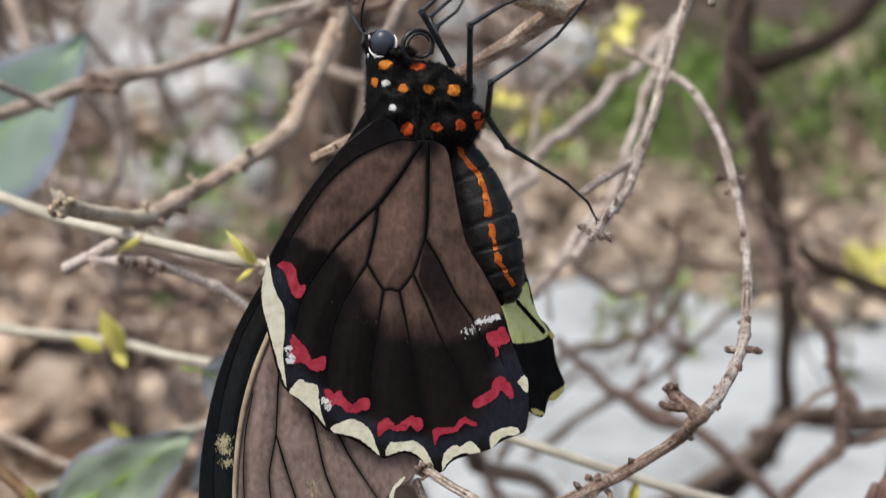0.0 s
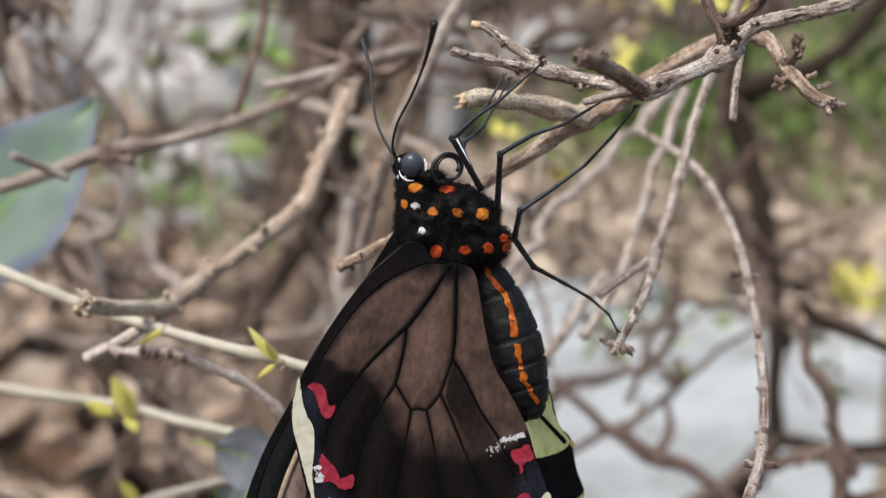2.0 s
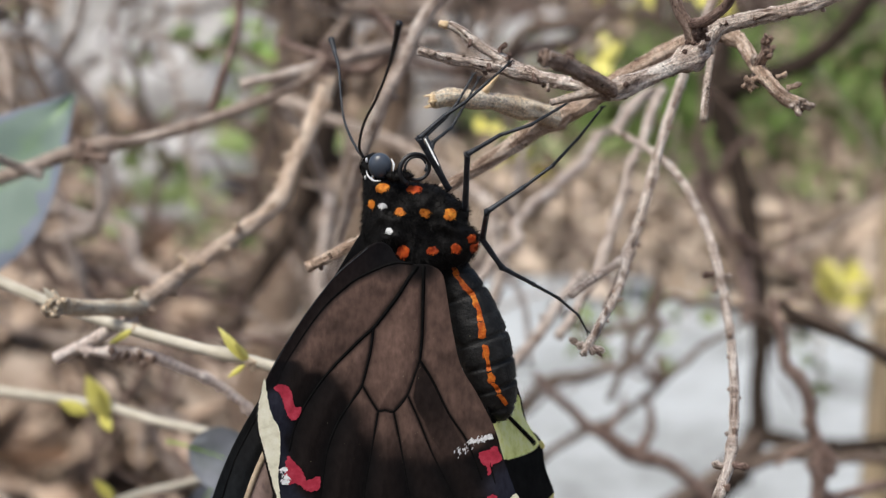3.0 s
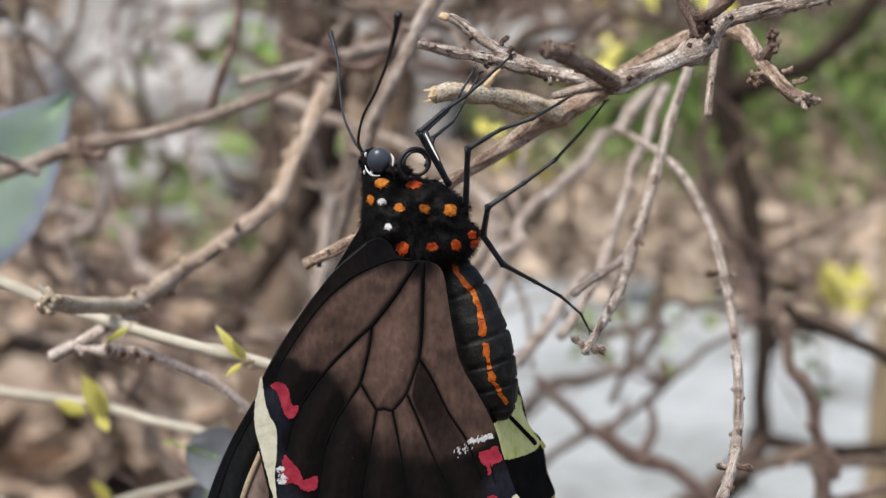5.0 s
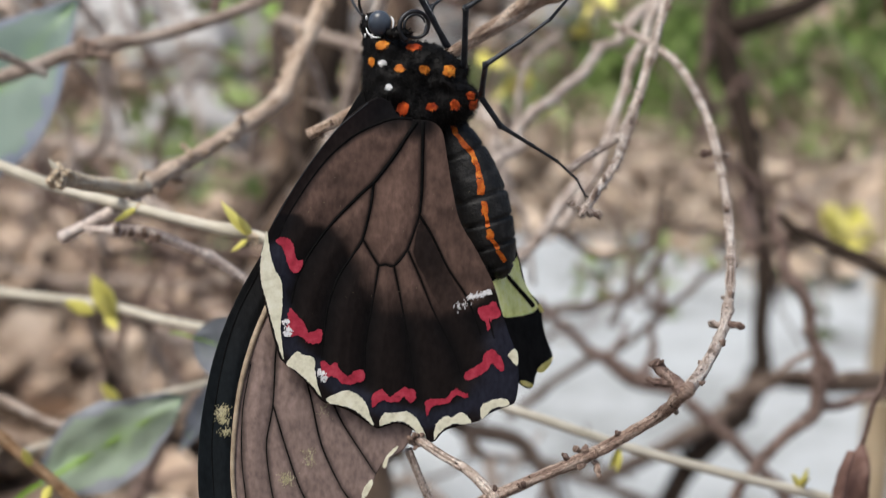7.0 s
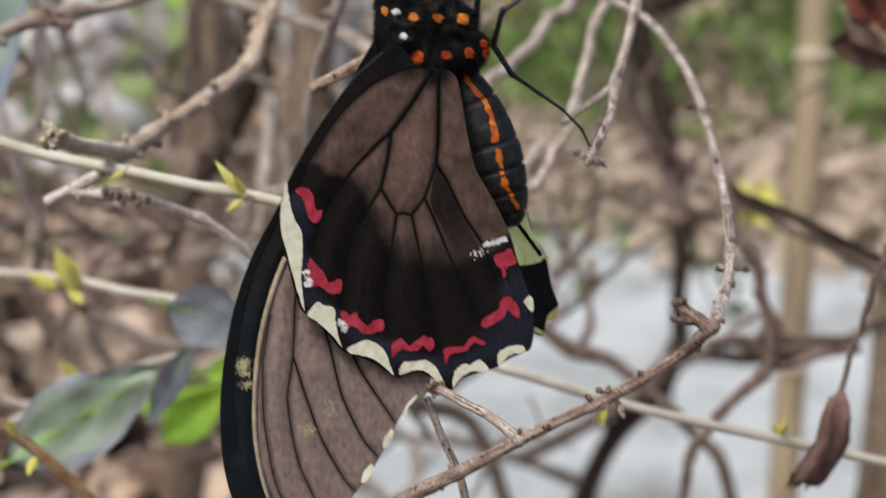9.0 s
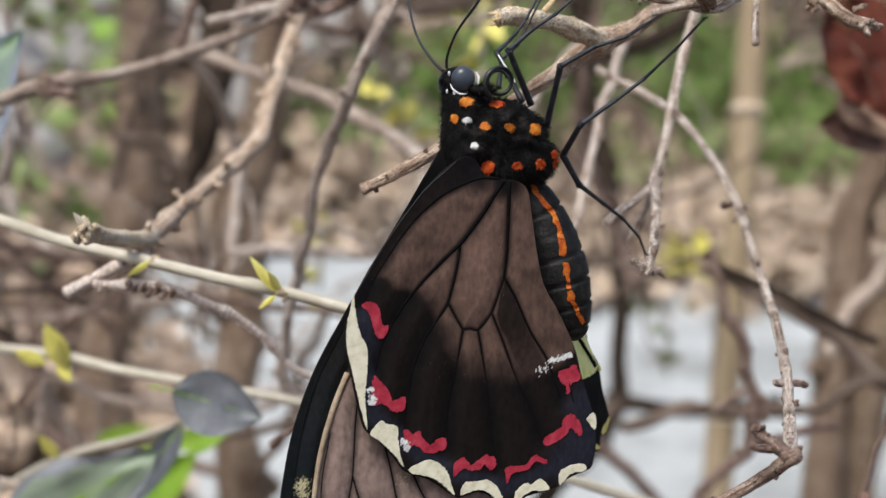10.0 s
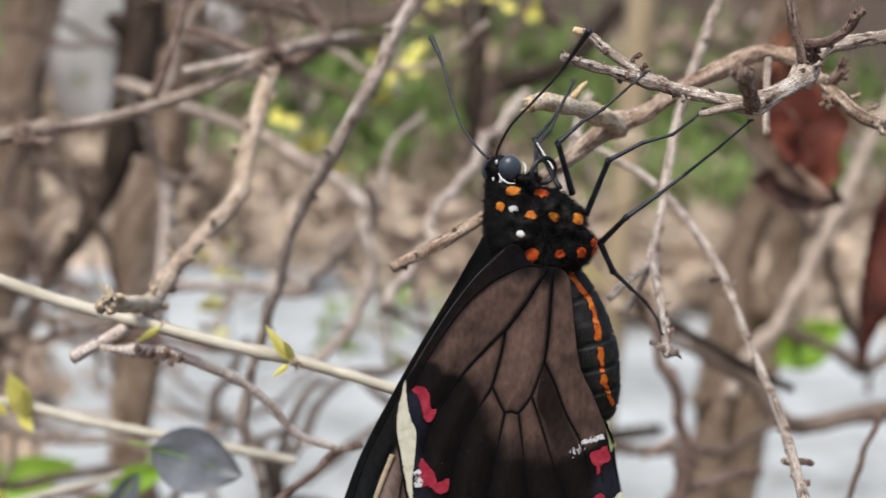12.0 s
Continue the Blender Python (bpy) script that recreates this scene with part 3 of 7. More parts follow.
# long arching twig
arc_rows = path3([(31.9, 264.6, 566.4), (38.0, 255.1, 563.3), (40.8, 240.5, 560.7), (42.2, 225.3, 555.8), (42.3, 213.7, 551.2), (42.3, 203.4, 544.3), (40.1, 188.1, 539.2), (37.0, 174.9, 535.3), (32.0, 160.5, 534.0), (27.5, 148.4, 534.7)], [0.7, 0.7, 0.65, 0.65, 0.65, 0.65, 0.66, 0.68, 0.72, 0.8])
arc = branch("arching_twig", arc_rows, BARK, "pale arching twig with paired buds bending into a lower fork", knots=((0.5, 0.2), (0.75, 0.3)), sides=14, step=0.45, rough=0.2)
low_rows = path3([(28.0, 147.7, 535.6), (27.0, 149.1, 534.0), (25.0, 152.6, 530.2), (17.4, 154.4, 524.8), (11.3, 154.3, 522.1), (5.3, 154.9, 518.9), (0.0, 155.5, 515.7), (-5.4, 156.9, 512.5), (-12.3, 158.2, 507.8), (-20.0, 163.0, 498.0), (-28.0, 170.0, 482.0), (-40.0, 183.0, 440.0), (-52.0, 194.0, 380.0), (-70, 205, 220), (-80, 215, -10)], [0.75, 0.82, 0.66, 0.7, 0.66, 0.76, 0.82, 0.86, 0.9, 1.0, 1.1, 1.3, 1.8, 2.5, 3.5])
limb("lower_limb", low_rows, BARK_STUB, arc, "reddish-brown knobbly lower limb", sides=14, step=0.45, rough=0.28, knots=((0.12, 0.3), (0.33, 0.35), (0.6, 0.3)))
buds(arc, low_rows[:9], 9, 1.1, seed=15)
for t0, d in ((((35.7, 173.2, 535.3)), (-1, -0.2, 0.1)), (((37.5, 173.2, 535.3)), (1, -0.1, 0)), (((41.3, 213.7, 550.9)), (-1, -0.2, -0.2)), (((43.0, 213.6, 550.6)), (0.8, -0.2, 0.3))):
    stub(arc, t0, d, 1.3, 0.5)
limb("short_fork", path3([(27.4, 148.4, 534.7), (26.4, 150.4, 535.6), (25.4, 152.2, 536.0), (24.9, 153.3, 536.9)], [0.95, 0.75, 0.66, 0.55]), BARK_RED, arc, "knobbly reddish fork tip", rough=0.3)
limb("fork_spur", path3([(26.1, 150.3, 535.2), (24.2, 150.3, 535.3), (23.6, 150.4, 535.8)], [0.55, 0.45, 0.4]), BARK_RED, arc, rough=0.3)
for p, w in (((16.6, 155.0, 525.2), (-0.8, -0.4, 0.7)), ((17.2, 154.6, 525.3), (-0.1, -0.5, 1)), ((18.2, 154.4, 525.2), (0.5, -0.5, 0.6)), ((18.4, 154.2, 523.9), (0.5, -0.6, -0.8)), ((16.9, 154.2, 523.9), (-0.6, -0.6, -0.5))):
    stub(arc, p, w, 1.0, 0.45, BARK_STUB)
limb("low_twig", path3([(6.9, 154.0, 519.5), (3.7, 158.2, 521.3), (0.5, 160.5, 522.5), (-2.1, 162.6, 523.5), (-2.9, 163.7, 523.9)], [0.7, 0.6, 0.55, 0.55, 0.6]), BARK, arc)
limb("low_twig", path3([(-3.8, 164.2, 521.9), (-1.7, 164.5, 516.2), (0.5, 164.9, 510.7), (1.5, 165.2, 504.4)], [0.5, 0.5, 0.55, 0.55]), BARK, arc)
buds(arc, arc_rows, 14, 0.9, BARK, seed=12)
buds(arc, arc_rows, 10, 1.2, BARK_STUB, seed=13)
cluster(arc, (25.2, 152.8, 536.4), (-0.2, -0.3, 1), 10, 0.6, 0.38, BARK_RED, 111)
cluster(arc, (-2.7, 163.4, 523.7), (-0.5, -0.4, 0.4), 10, 0.8, 0.4, BARK_STUB, 112)

# zigzag limb with its spur and dead side twigs
zig_rows = path3([(-20.6, 292.0, 575.6), (-21.8, 290.4, 573.4), (-24.8, 283.7, 565.7), (-28.2, 271.5, 557.5), (-29.9, 263.5, 552.9), (-35.4, 252.2, 549.3), (-41.8, 235.8, 546.4), (-46.6, 217.4, 544.7), (-47.6, 213.8, 545.4)], [1.75, 1.7, 1.65, 1.6, 1.55, 1.4, 1.25, 1.4, 1.2])
zig = branch("zigzag_branch", zig_rows, BARK_ZIG, "tan-grey zigzag branch ending in a blunt knobbly spur", knots=((0.4, 0.2), (0.52, 0.25), (0.84, 0.35)), sides=12)
limb("spur", path3([(-46.2, 218.2, 544.6), (-48.2, 212.0, 545.8), (-50.0, 206.2, 547.2), (-51.8, 199.8, 549.0), (-53.0, 195.4, 550.3)], [1.3, 1.25, 1.15, 1.2, 1.35]), BARK_TAN, zig, "tan blunt spur", sides=14, step=0.4, rough=0.2)
for p, w in (((-52.7, 194.7, 551.1), (-0.4, -0.3, 1)), ((-53.4, 194.5, 550.1), (-1, -0.3, -0.4)), ((-51.5, 194.7, 550.9), (0, -0.6, 0.7)), ((-52.8, 194.4, 549.8), (-0.5, -0.8, -0.6)), ((-42.7, 236.1, 547.8), (-0.8, -0.2, 0.5)), ((-46.4, 216.5, 546.3), (0.2, -0.4, 1))):
    stub(zig, p, w, 1.5, 0.55, BARK_TAN)
limb("dead_tip", path3([(-46.8, 215.9, 543.3), (-51.0, 212.8, 541.5), (-54.8, 210.7, 539.8), (-57.8, 209.9, 538.4)], [0.95, 0.95, 0.9, 1.0]), BARK_PINK, zig, rough=0.25)
buds(zig, zig_rows, 20, 2.4, BARK_ZIG, seed=14)
buds(zig, zig_rows, 10, 1.3, BARK_TAN, seed=16)
for k in range(6):
    stub(zig, (-53.6 + 0.5 * (k % 3), 194.0 - 0.2 * (k % 2), 550.2 + 0.5 * (k % 2)), (-0.6 + 0.3 * (k % 3), -0.7, math.sin(2.4 * k)), 1.3, 0.6, BARK_TAN)

long_rows = path3([(-93.4, 270.6, 553.3), (-83.8, 271.1, 555.9), (-77.6, 272.4, 557.9), (-69.2, 274.6, 560.8), (-58.1, 277.8, 562.5), (-49.7, 280.0, 564.5), (-39.2, 284.2, 567.8), (-30.7, 288.5, 571.3), (-21.9, 291.2, 575.9), (-12.1, 302.2, 578.1), (-0.4, 319.8, 578.7)], [1.35, 1.35, 1.35, 1.5, 1.2, 1.15, 1.15, 1.25, 1.6, 1.3, 1.2])
long_limb = branch("long_branch", long_rows, BARK_MID, "long grey-brown branch out of focus behind the butterfly", knots=((0.27, 0.35), (0.8, 0.3)))
for k in range(7):
    stub(long_limb, (-67.8 + 0.9 * (k % 4), 270.5 + 0.5 * (k % 2), 561.0 + 0.7 * (k % 3) - 0.8), (math.cos(2.1 * k), -0.6, math.sin(2.1 * k)), 1.9, 0.95, BARK_STUB)
cluster(long_limb, (-21.8, 290.6, 575.0), (0, -0.3, 0.2), 12, 2.2, 1.1, BARK_RED, 113)
limb("side_twig", path3([(-39.2, 285.2, 572.4), (-31.7, 287.3, 574.0), (-22.4, 291.2, 576.1)], [1.0, 1.0, 1.1]), BARK, long_limb)
limb("side_twig", path3([(-44.7, 282.4, 567.5), (-42.3, 283.9, 574.5), (-39.8, 287.4, 583.0), (-39.5, 291.0, 591.7)], [0.9, 0.85, 0.8, 0.8]), BARK_RED, long_limb)
limb("side_twig", path3([(-83.3, 263.6, 561.8), (-79.6, 268.3, 559.0), (-75.3, 271.3, 556.4)], [0.8, 0.8, 0.8]), BARK, long_limb)
limb("side_twig", path3([(-19.9, 307.3, 572.1), (-24.0, 314.3, 574.7), (-29.5, 319.7, 576.4), (-35.8, 325.3, 578.2)], [1.1, 1.0, 0.9, 0.9]), BARK_RED, long_limb)
limb("side_twig", path3([(-19.9, 307.6, 573.2), (-14.3, 306.3, 574.2), (-8.7, 306.0, 579.2), (-14.6, 309.0, 586.2)], [1.3, 1.2, 1.1, 1.0]), BARK_RED, long_limb)

# pale green shoots
shoot_rows = path3([(-84.6, 234.7, 549.5), (-71.8, 228.7, 546.1), (-59.9, 221.2, 543.8), (-45.9, 209.5, 543.1), (-35.9, 205.0, 541.7), (-26.9, 202.1, 540.4), (-18.1, 199.1, 538.7), (-6.6, 195.0, 536.1)], [0.95, 0.95, 0.9, 0.9, 0.85, 0.85, 0.8, 0.75])
shoot = branch("pale_shoot", shoot_rows, TWIG_PALE, "pale cream-green young shoot with opening buds", "twig", rough=0.06, knots=((0.35, 0.15), (0.7, 0.3)))
shoot2_rows = path3([(-102.2, 287.9, 511.2), (-91.2, 285.8, 509.4), (-68.6, 278.6, 508.7), (-56.2, 273.1, 507.3), (-45.5, 268.5, 506.6), (-32.9, 263.9, 505.6), (-17.5, 260.0, 503.6)], [1.1, 1.1, 1.05, 1.0, 0.95, 0.9, 0.9])
shoot2 = branch("pale_shoot", shoot2_rows, TWIG_PALE, "pale cream-green young shoot with yellow leaf buds", "twig", rough=0.06, knots=((0.4, 0.3),))
green_rows = path3([(2.5, 225.8, 508.2), (13.8, 224.3, 505.1), (31.1, 223.5, 499.4), (46.7, 223.1, 495.1), (61.5, 222.9, 491.4), (79.3, 222.3, 487.0), (97.6, 221.7, 482.4)], [0.75, 0.8, 0.85, 0.85, 0.85, 0.85, 0.85])
green = branch("green_shoot", green_rows, TWIG_PALE, "thin green shoot with small yellow buds", "twig", rough=0.05)


def leaf(name, base, way, side, length, width, mat, parent=None, label="", fold=0.25, curl=0.2, shape=1.0, n=10, crumple=0.06, rib=None):
    """A leaf blade in mm: folded along its midrib, curled along its length, crumpled, with a slight thickness; rib: its midrib's material."""
    b, w = Vector(base), Vector(way).normalized()
    s = Vector(side)
    s = (s - w * s.dot(w)).normalized()
    nrm = w.cross(s)
    verts, faces, uvs = [], [], []
    off = Vector((length * 1.3, width * 2.1, 4))
    for lay in (0, 1):
        for i in range(n + 1):
            t = i / n
            half = width / 2 * (math.sin(math.pi * min(1, t**0.8)) ** shape + 0.02)
            half *= 1 + crumple * noise.noise(Vector((t * 5, lay * 0, 3)) + off)
            for k in range(-4, 5):
                u = k / 4
                lift = fold * half * abs(u) + curl * length * t * t - 0.12 * lay
                lift += crumple * width * (noise.noise(Vector((t * 3.5, u * 1.6, 0)) + off) + 0.5 * noise.noise(Vector((t * 9, u * 4, 2)) + off))
                verts.append((b + w * (length * t) + s * (half * u) + nrm * lift) * MM)
                uvs.append((abs(u), t))
    m = (n + 1) * 9
    for i in range(n):
        for k in range(8):
            a = i * 9 + k
            faces.append((a, a + 1, a + 10, a + 9))
            faces.append((m + a, m + a + 9, m + a + 10, m + a + 1))
    ob = mesh_object(name, verts, faces, mat, parent, label, True, uvs)
    if rib is not None:
        r = length * 0.012
        mid = [(*(verts[i * 9 + 4] / MM - nrm * r * 0.5), r * (1 - 0.75 * i / n)) for i in range(0, n + 1, 2)]
        limb("midrib", mid, rib, ob, sides=6, step=1.0, rough=0.05)
        limb("stalk", [(*(b - w * length * 0.25 + Vector((0, 0, -length * 0.02))), r * 1.1), (*(b - w * length * 0.1), r), (*b, r)], rib, ob, sides=6, step=1.0, rough=0.05)
    return ob


def bud_leaves(parent, p, size, rng_seed, n=3, up=(0.1, -0.2, 1), slim=0.3):
    rng = random.Random(rng_seed)
    for k in range(n):
        w = Vector(up) + Vector((rng.uniform(-0.9, 0.9), rng.uniform(-0.5, 0.2), rng.uniform(-0.6, 0.4)))
        leaf("leaf_bud", p, w, (1, 0.3, 0.4), size * rng.uniform(0.7, 1.2), size * slim, LEAF_YELLOW, parent, fold=0.6, curl=rng.uniform(-0.1, 0.25), n=6)


leaf("bud_scale", (-53.0, 194.2, 551.2), (-0.7, -0.2, 1.0), (1, 0.3, 0.4), 2.6, 0.9, TWIG_PALE, zig, fold=0.6, curl=0.25, n=6)
def bud_leaf(parent, p, q, width, bow=0.1):
    """One opening leaf from its base to its tip."""
    w = Vector(q) - Vector(p)
    leaf("leaf_bud", p, w, w.cross(Vector((0.15, -1, 0.25))), w.length, width, LEAF_YELLOW, parent, fold=0.3, curl=bow, n=8)


bud_leaf(shoot2, (-66.0, 275.6, 506.6), (-69.4, 273.5, 516.2), 4.2)
bud_leaf(shoot2, (-66.4, 275.2, 507.0), (-67.0, 272.5, 513.5), 2.6)
bud_leaf(shoot2, (-69.8, 275.6, 507.8), (-75.2, 273.5, 511.0), 2.8)
bud_leaf(shoot2, (-67.6, 276.0, 508.2), (-65.2, 274.2, 504.6), 2.4)
bud_leaf(shoot, (-28.0, 201.3, 540.6), (-31.3, 199.6, 545.9), 1.5, 0.2)
bud_leaf(shoot, (-27.4, 201.0, 540.6), (-29.0, 199.0, 544.0), 1.2)
bud_leaf(shoot, (-28.0, 201.3, 540.2), (-30.4, 200.0, 538.5), 0.8)
bud_leaf(shoot, (-45.6, 208.7, 543.4), (-49.0, 207.0, 541.5), 1.0)
for k in range(5):
    stub(shoot, (-27.6 + 0.5 * (k % 3), 201.2, 540.3 + 0.3 * (k % 2)), (math.cos(2.2 * k), -0.5, math.sin(2.2 * k)), 0.9, 0.4, BARK_TAN)
    stub(shoot, (-45.4 + 0.4 * (k % 3), 209.0, 543.2 + 0.3 * (k % 2)), (math.cos(2.2 * k), -0.5, math.sin(2.2 * k)), 0.9, 0.4, BARK_TAN)
bud_leaves(green, (29.9, 223.6, 499.4), 4.0, 8, 3, (0, -0.2, -1))
bud_leaves(green, (61.0, 223.1, 492.0), 4.0, 9, 3)

low_shoot = branch("pale_shoot", path3([(-93.8, 300.0, 468.3), (-84.8, 300.0, 472.0), (-75.6, 300.0, 477.4), (-66.6, 300.0, 481.0), (-56.5, 300.0, 483.6), (-47.6, 300.0, 486.2)], [0.9, 0.9, 0.85, 0.85, 0.8, 0.7]), TWIG_PALE, "pale thin shoot behind a broad leaf", "twig", rough=0.06)
bud_leaf(low_shoot, (-71.0, 298.0, 480.5), (-74.5, 296.0, 486.0), 2.6)
branch("low_twig", path3([(-101.8, 290.0, 488.0), (-92.4, 290.0, 483.5), (-85.4, 290.0, 479.7), (-79.4, 290.0, 477.8), (-74.0, 290.0, 476.2)], [1.1, 1.1, 1.0, 1.1, 1.0]), BARK_WARM, "reddish-tan twig beside a broad leaf", "twig", rough=0.15)
amber = branch("low_twig", path3([(-74.4, 215.0, 507.6), (-68.4, 215.0, 501.8), (-64.1, 215.0, 497.9), (-59.8, 215.0, 493.5), (-54.0, 215.0, 486.5), (-46.0, 216.0, 472.0)], [1.0, 1.0, 0.95, 1.0, 1.0, 1.0]), BARK_AMBER, "amber-brown twig with small yellow buds", "twig", rough=0.12)
bud_leaf(amber, (-66.0, 214.0, 499.8), (-66.6, 212.5, 503.0), 1.6)
bud_leaf(amber, (-63.0, 214.0, 496.4), (-64.4, 212.8, 493.6), 1.6)

# reddish dead side twig
dead_rows = path3([(-53.8, 209.9, 539.8), (-50.1, 209.1, 539.7), (-44.4, 209.4, 539.4), (-38.9, 209.3, 537.3), (-33.5, 209.3, 534.8), (-29.3, 209.0, 531.5), (-25.1, 208.9, 527.0), (-19.1, 208.4, 524.9)], [0.5, 0.7, 0.85, 0.7, 0.65, 0.6, 0.6, 0.5])
dead = branch("dead_twig", dead_rows, BARK_PINK, "pinkish-brown dead twig with clustered bud scars", "twig", rough=0.22, knots=((0.12, 0.4), (0.5, 0.5), (0.7, 0.4)))
for k in range(7):
    stub(dead, Vector((-48.8, 208.4, 539.6)) + Vector((1.0 * k, 0, -0.15 * k)), (0.4 * (-1) ** k, -0.6, (-1) ** k), 1.1, 0.5, BARK_STUB)
limb("side_twig", path3([(-14.6, 212.6, 523.9), (-18.5, 214.9, 521.8), (-21.0, 214.9, 518.8), (-25.1, 215.2, 515.5), (-28.4, 215.5, 512.7)], [0.6, 0.65, 0.6, 0.6, 0.6]), BARK_RED, dead)
buds(dead, dead_rows, 12, 0.9, BARK_PINK, seed=21)

# stems and twigs farther back
def kinked(rows, seed):
    """The same limb with short crooked lengths between its joints."""
    rng = random.Random(seed)
    out = [rows[0]]
    for a, b in zip(rows[:-1], rows[1:]):
        a, b = np.array(a, float), np.array(b, float)
        r = (a[3] + b[3]) / 2
        n = min(3, int(np.linalg.norm((b - a)[:3]) / (7 * r)))
        for k in range(1, n + 1):
            q = a + (b - a) * (k + rng.uniform(-0.2, 0.2)) / (n + 1)
            q[:3] += np.array([rng.gauss(0, 0.55), rng.gauss(0, 0.3), rng.gauss(0, 0.55)]) * r
            q[3] *= rng.choice((0.88, 0.95, 1.0, 1.22))
            out.append(tuple(q))
        out.append(tuple(b))
    return out


def back(points, radii, mat, label, **kw):
    rows = path3(points, radii)
    ob = branch("back_branch", kinked(rows, len(STANDING)), mat, label, step=1.6, **kw)
    for k in range(1, len(rows) - 1):
        r = rows[k][3]
        limb("knot", [(*(np.array(rows[k][:3]) + np.array([-r, -0.4 * r, 0]) * (0.6 if k % 2 else -0.6)), r * 0.6), (*(np.array(rows[k][:3]) + np.array([-r, -0.5 * r, 0.5 * r]) * (1.4 if k % 2 else -1.4)), r * 0.45)], mat, ob, sides=7, step=1.0, rough=0.3)
    return ob


back([(52.7, 363.0, 564.1), (38.9, 350.2, 554.1), (24.8, 323.5, 544.4), (12.0, 298.7, 535.1), (3.0, 284.6, 527.1)], [1.35, 1.35, 1.35, 1.3, 1.3], BARK, "grey-brown slanting branch out of focus")
back([(30.7, 303.3, 530.5), (22.9, 292.9, 522.9), (15.4, 282.8, 516.9), (6.1, 271.7, 506.0)], [1.1, 1.2, 1.2, 1.2], BARK, "grey-brown slanting branch below the perch")
back([(4.7, 261.1, 595.8), (-4.5, 257.3, 584.1), (-9.4, 254.5, 573.8), (-14.0, 258.5, 562.0), (-16.9, 266.3, 552.9), (-20.0, 272.9, 538.0), (-21.9, 279.4, 524.0), (-24.8, 284.6, 502.5), (-19.0, 288.4, 484.9)], [1.3, 1.3, 1.3, 1.25, 1.2, 1.1, 1.1, 1.3, 1.3], BARK, "grey-brown crooked branch out of focus")
back([(4.3, 375.4, 538.9), (13.0, 371.8, 532.4), (16.3, 367.6, 516.8), (10.9, 365.5, 500.6), (2.6, 365.6, 491.3)], [2.0, 2.0, 1.8, 1.7, 1.6], BARK, "grey-brown crooked back branch")
back([(45.3, 294.8, 570.8), (38.1, 283.6, 557.8), (36.3, 279.0, 552.5), (29.2, 262.5, 539.2), (21.4, 252.3, 530.4)], [1.1, 1.05, 1.0, 1.0, 1.0], BARK, "pale grey branch behind the drooping twig")
# dark upright with its forks
dk = back([(156.5, 816.0, 608.0), (153.9, 800.0, 548.8), (152.3, 790.0, 519.0), (157.8, 785.0, 495.0), (164.6, 775.0, 468.7), (170.5, 764.5, 434.0), (174.0, 755.5, 390.0), (172.7, 746.6, 339.5), (160.0, 739.3, 318.0), (138.0, 735.0, 298.0), (118.0, 733.0, 255.0), (106.0, 736.0, 150.0), (100.0, 740.0, -10.0)], [6.6, 6.6, 7.2, 6.6, 6.0, 5.3, 5.0, 5.4, 5.8, 6.2, 6.5, 7.5, 8.5], BARK_DARK, "dark brown upright stem out of focus", sides=12)
limb("fork", path3([(172.0, 746.4, 338.7), (152.9, 735.8, 322.7), (121.4, 723.5, 307.9), (78.7, 710.8, 291.9)], [5.5, 4.8, 4.4, 4.0]), BARK_BROWN, dk, step=2.5)
limb("fork", path3([(153.1, 789.0, 522.1), (172.8, 790.0, 527.6), (196.8, 792.0, 535.9), (214.5, 795.0, 548.0), (236.0, 800.0, 573.6)], [7.5, 6.2, 5.6, 5.2, 5.0]), BARK_DARK, dk, step=2.5)
limb("fork", path3([(173.3, 746.4, 338.6), (186.2, 739.6, 338.6), (216.2, 739.4, 335.0), (264.4, 741.1, 339.1)], [5.0, 4.2, 4.0, 3.8]), BARK_DARK, dk, step=2.5)
kk = back([(78.6, 330.0, 518.6), (80.2, 327.0, 510.3), (81.1, 326.0, 503.3), (84.2, 326.0, 500.3), (87.0, 326.0, 494.6), (87.8, 326.0, 488.5), (90.1, 326.0, 483.0), (90.3, 326.0, 477.5), (90.5, 326.0, 471.9), (89.4, 326.0, 467.7), (84.2, 326.0, 463.6), (79.1, 326.0, 457.9), (72.0, 327.0, 447.0), (64.0, 331.0, 400.0), (52.0, 338.0, 200.0), (46.0, 340.0, -10.0)], [1.0, 1.2, 1.4, 1.8, 1.5, 1.5, 1.6, 2.1, 1.8, 1.7, 1.4, 1.4, 1.4, 1.6, 2.4, 3.0], BARK_RED, "brown kinked branch with knobby joints low in the shrub")
limb("knob", path3([(90.0, 325.5, 483.0), (92.0, 325.0, 481.5), (93.0, 325.0, 478.5), (92.4, 325.0, 476.4)], [1.4, 1.4, 1.3, 1.2]), BARK_RED, kk, rough=0.4)
limb("side_twig", path3([(88.5, 326.0, 484.0), (84.0, 327.0, 481.0), (80.5, 328.0, 477.5)], [0.8, 0.7, 0.5]), BARK_STUB, kk, rough=0.3)
limb("side_twig", path3([(90.3, 326.0, 470.0), (97.0, 329.0, 469.5), (106.0, 333.0, 470.5), (118.0, 338.0, 470.0)], [1.3, 1.2, 1.2, 1.1]), BARK_RED, kk, rough=0.3)
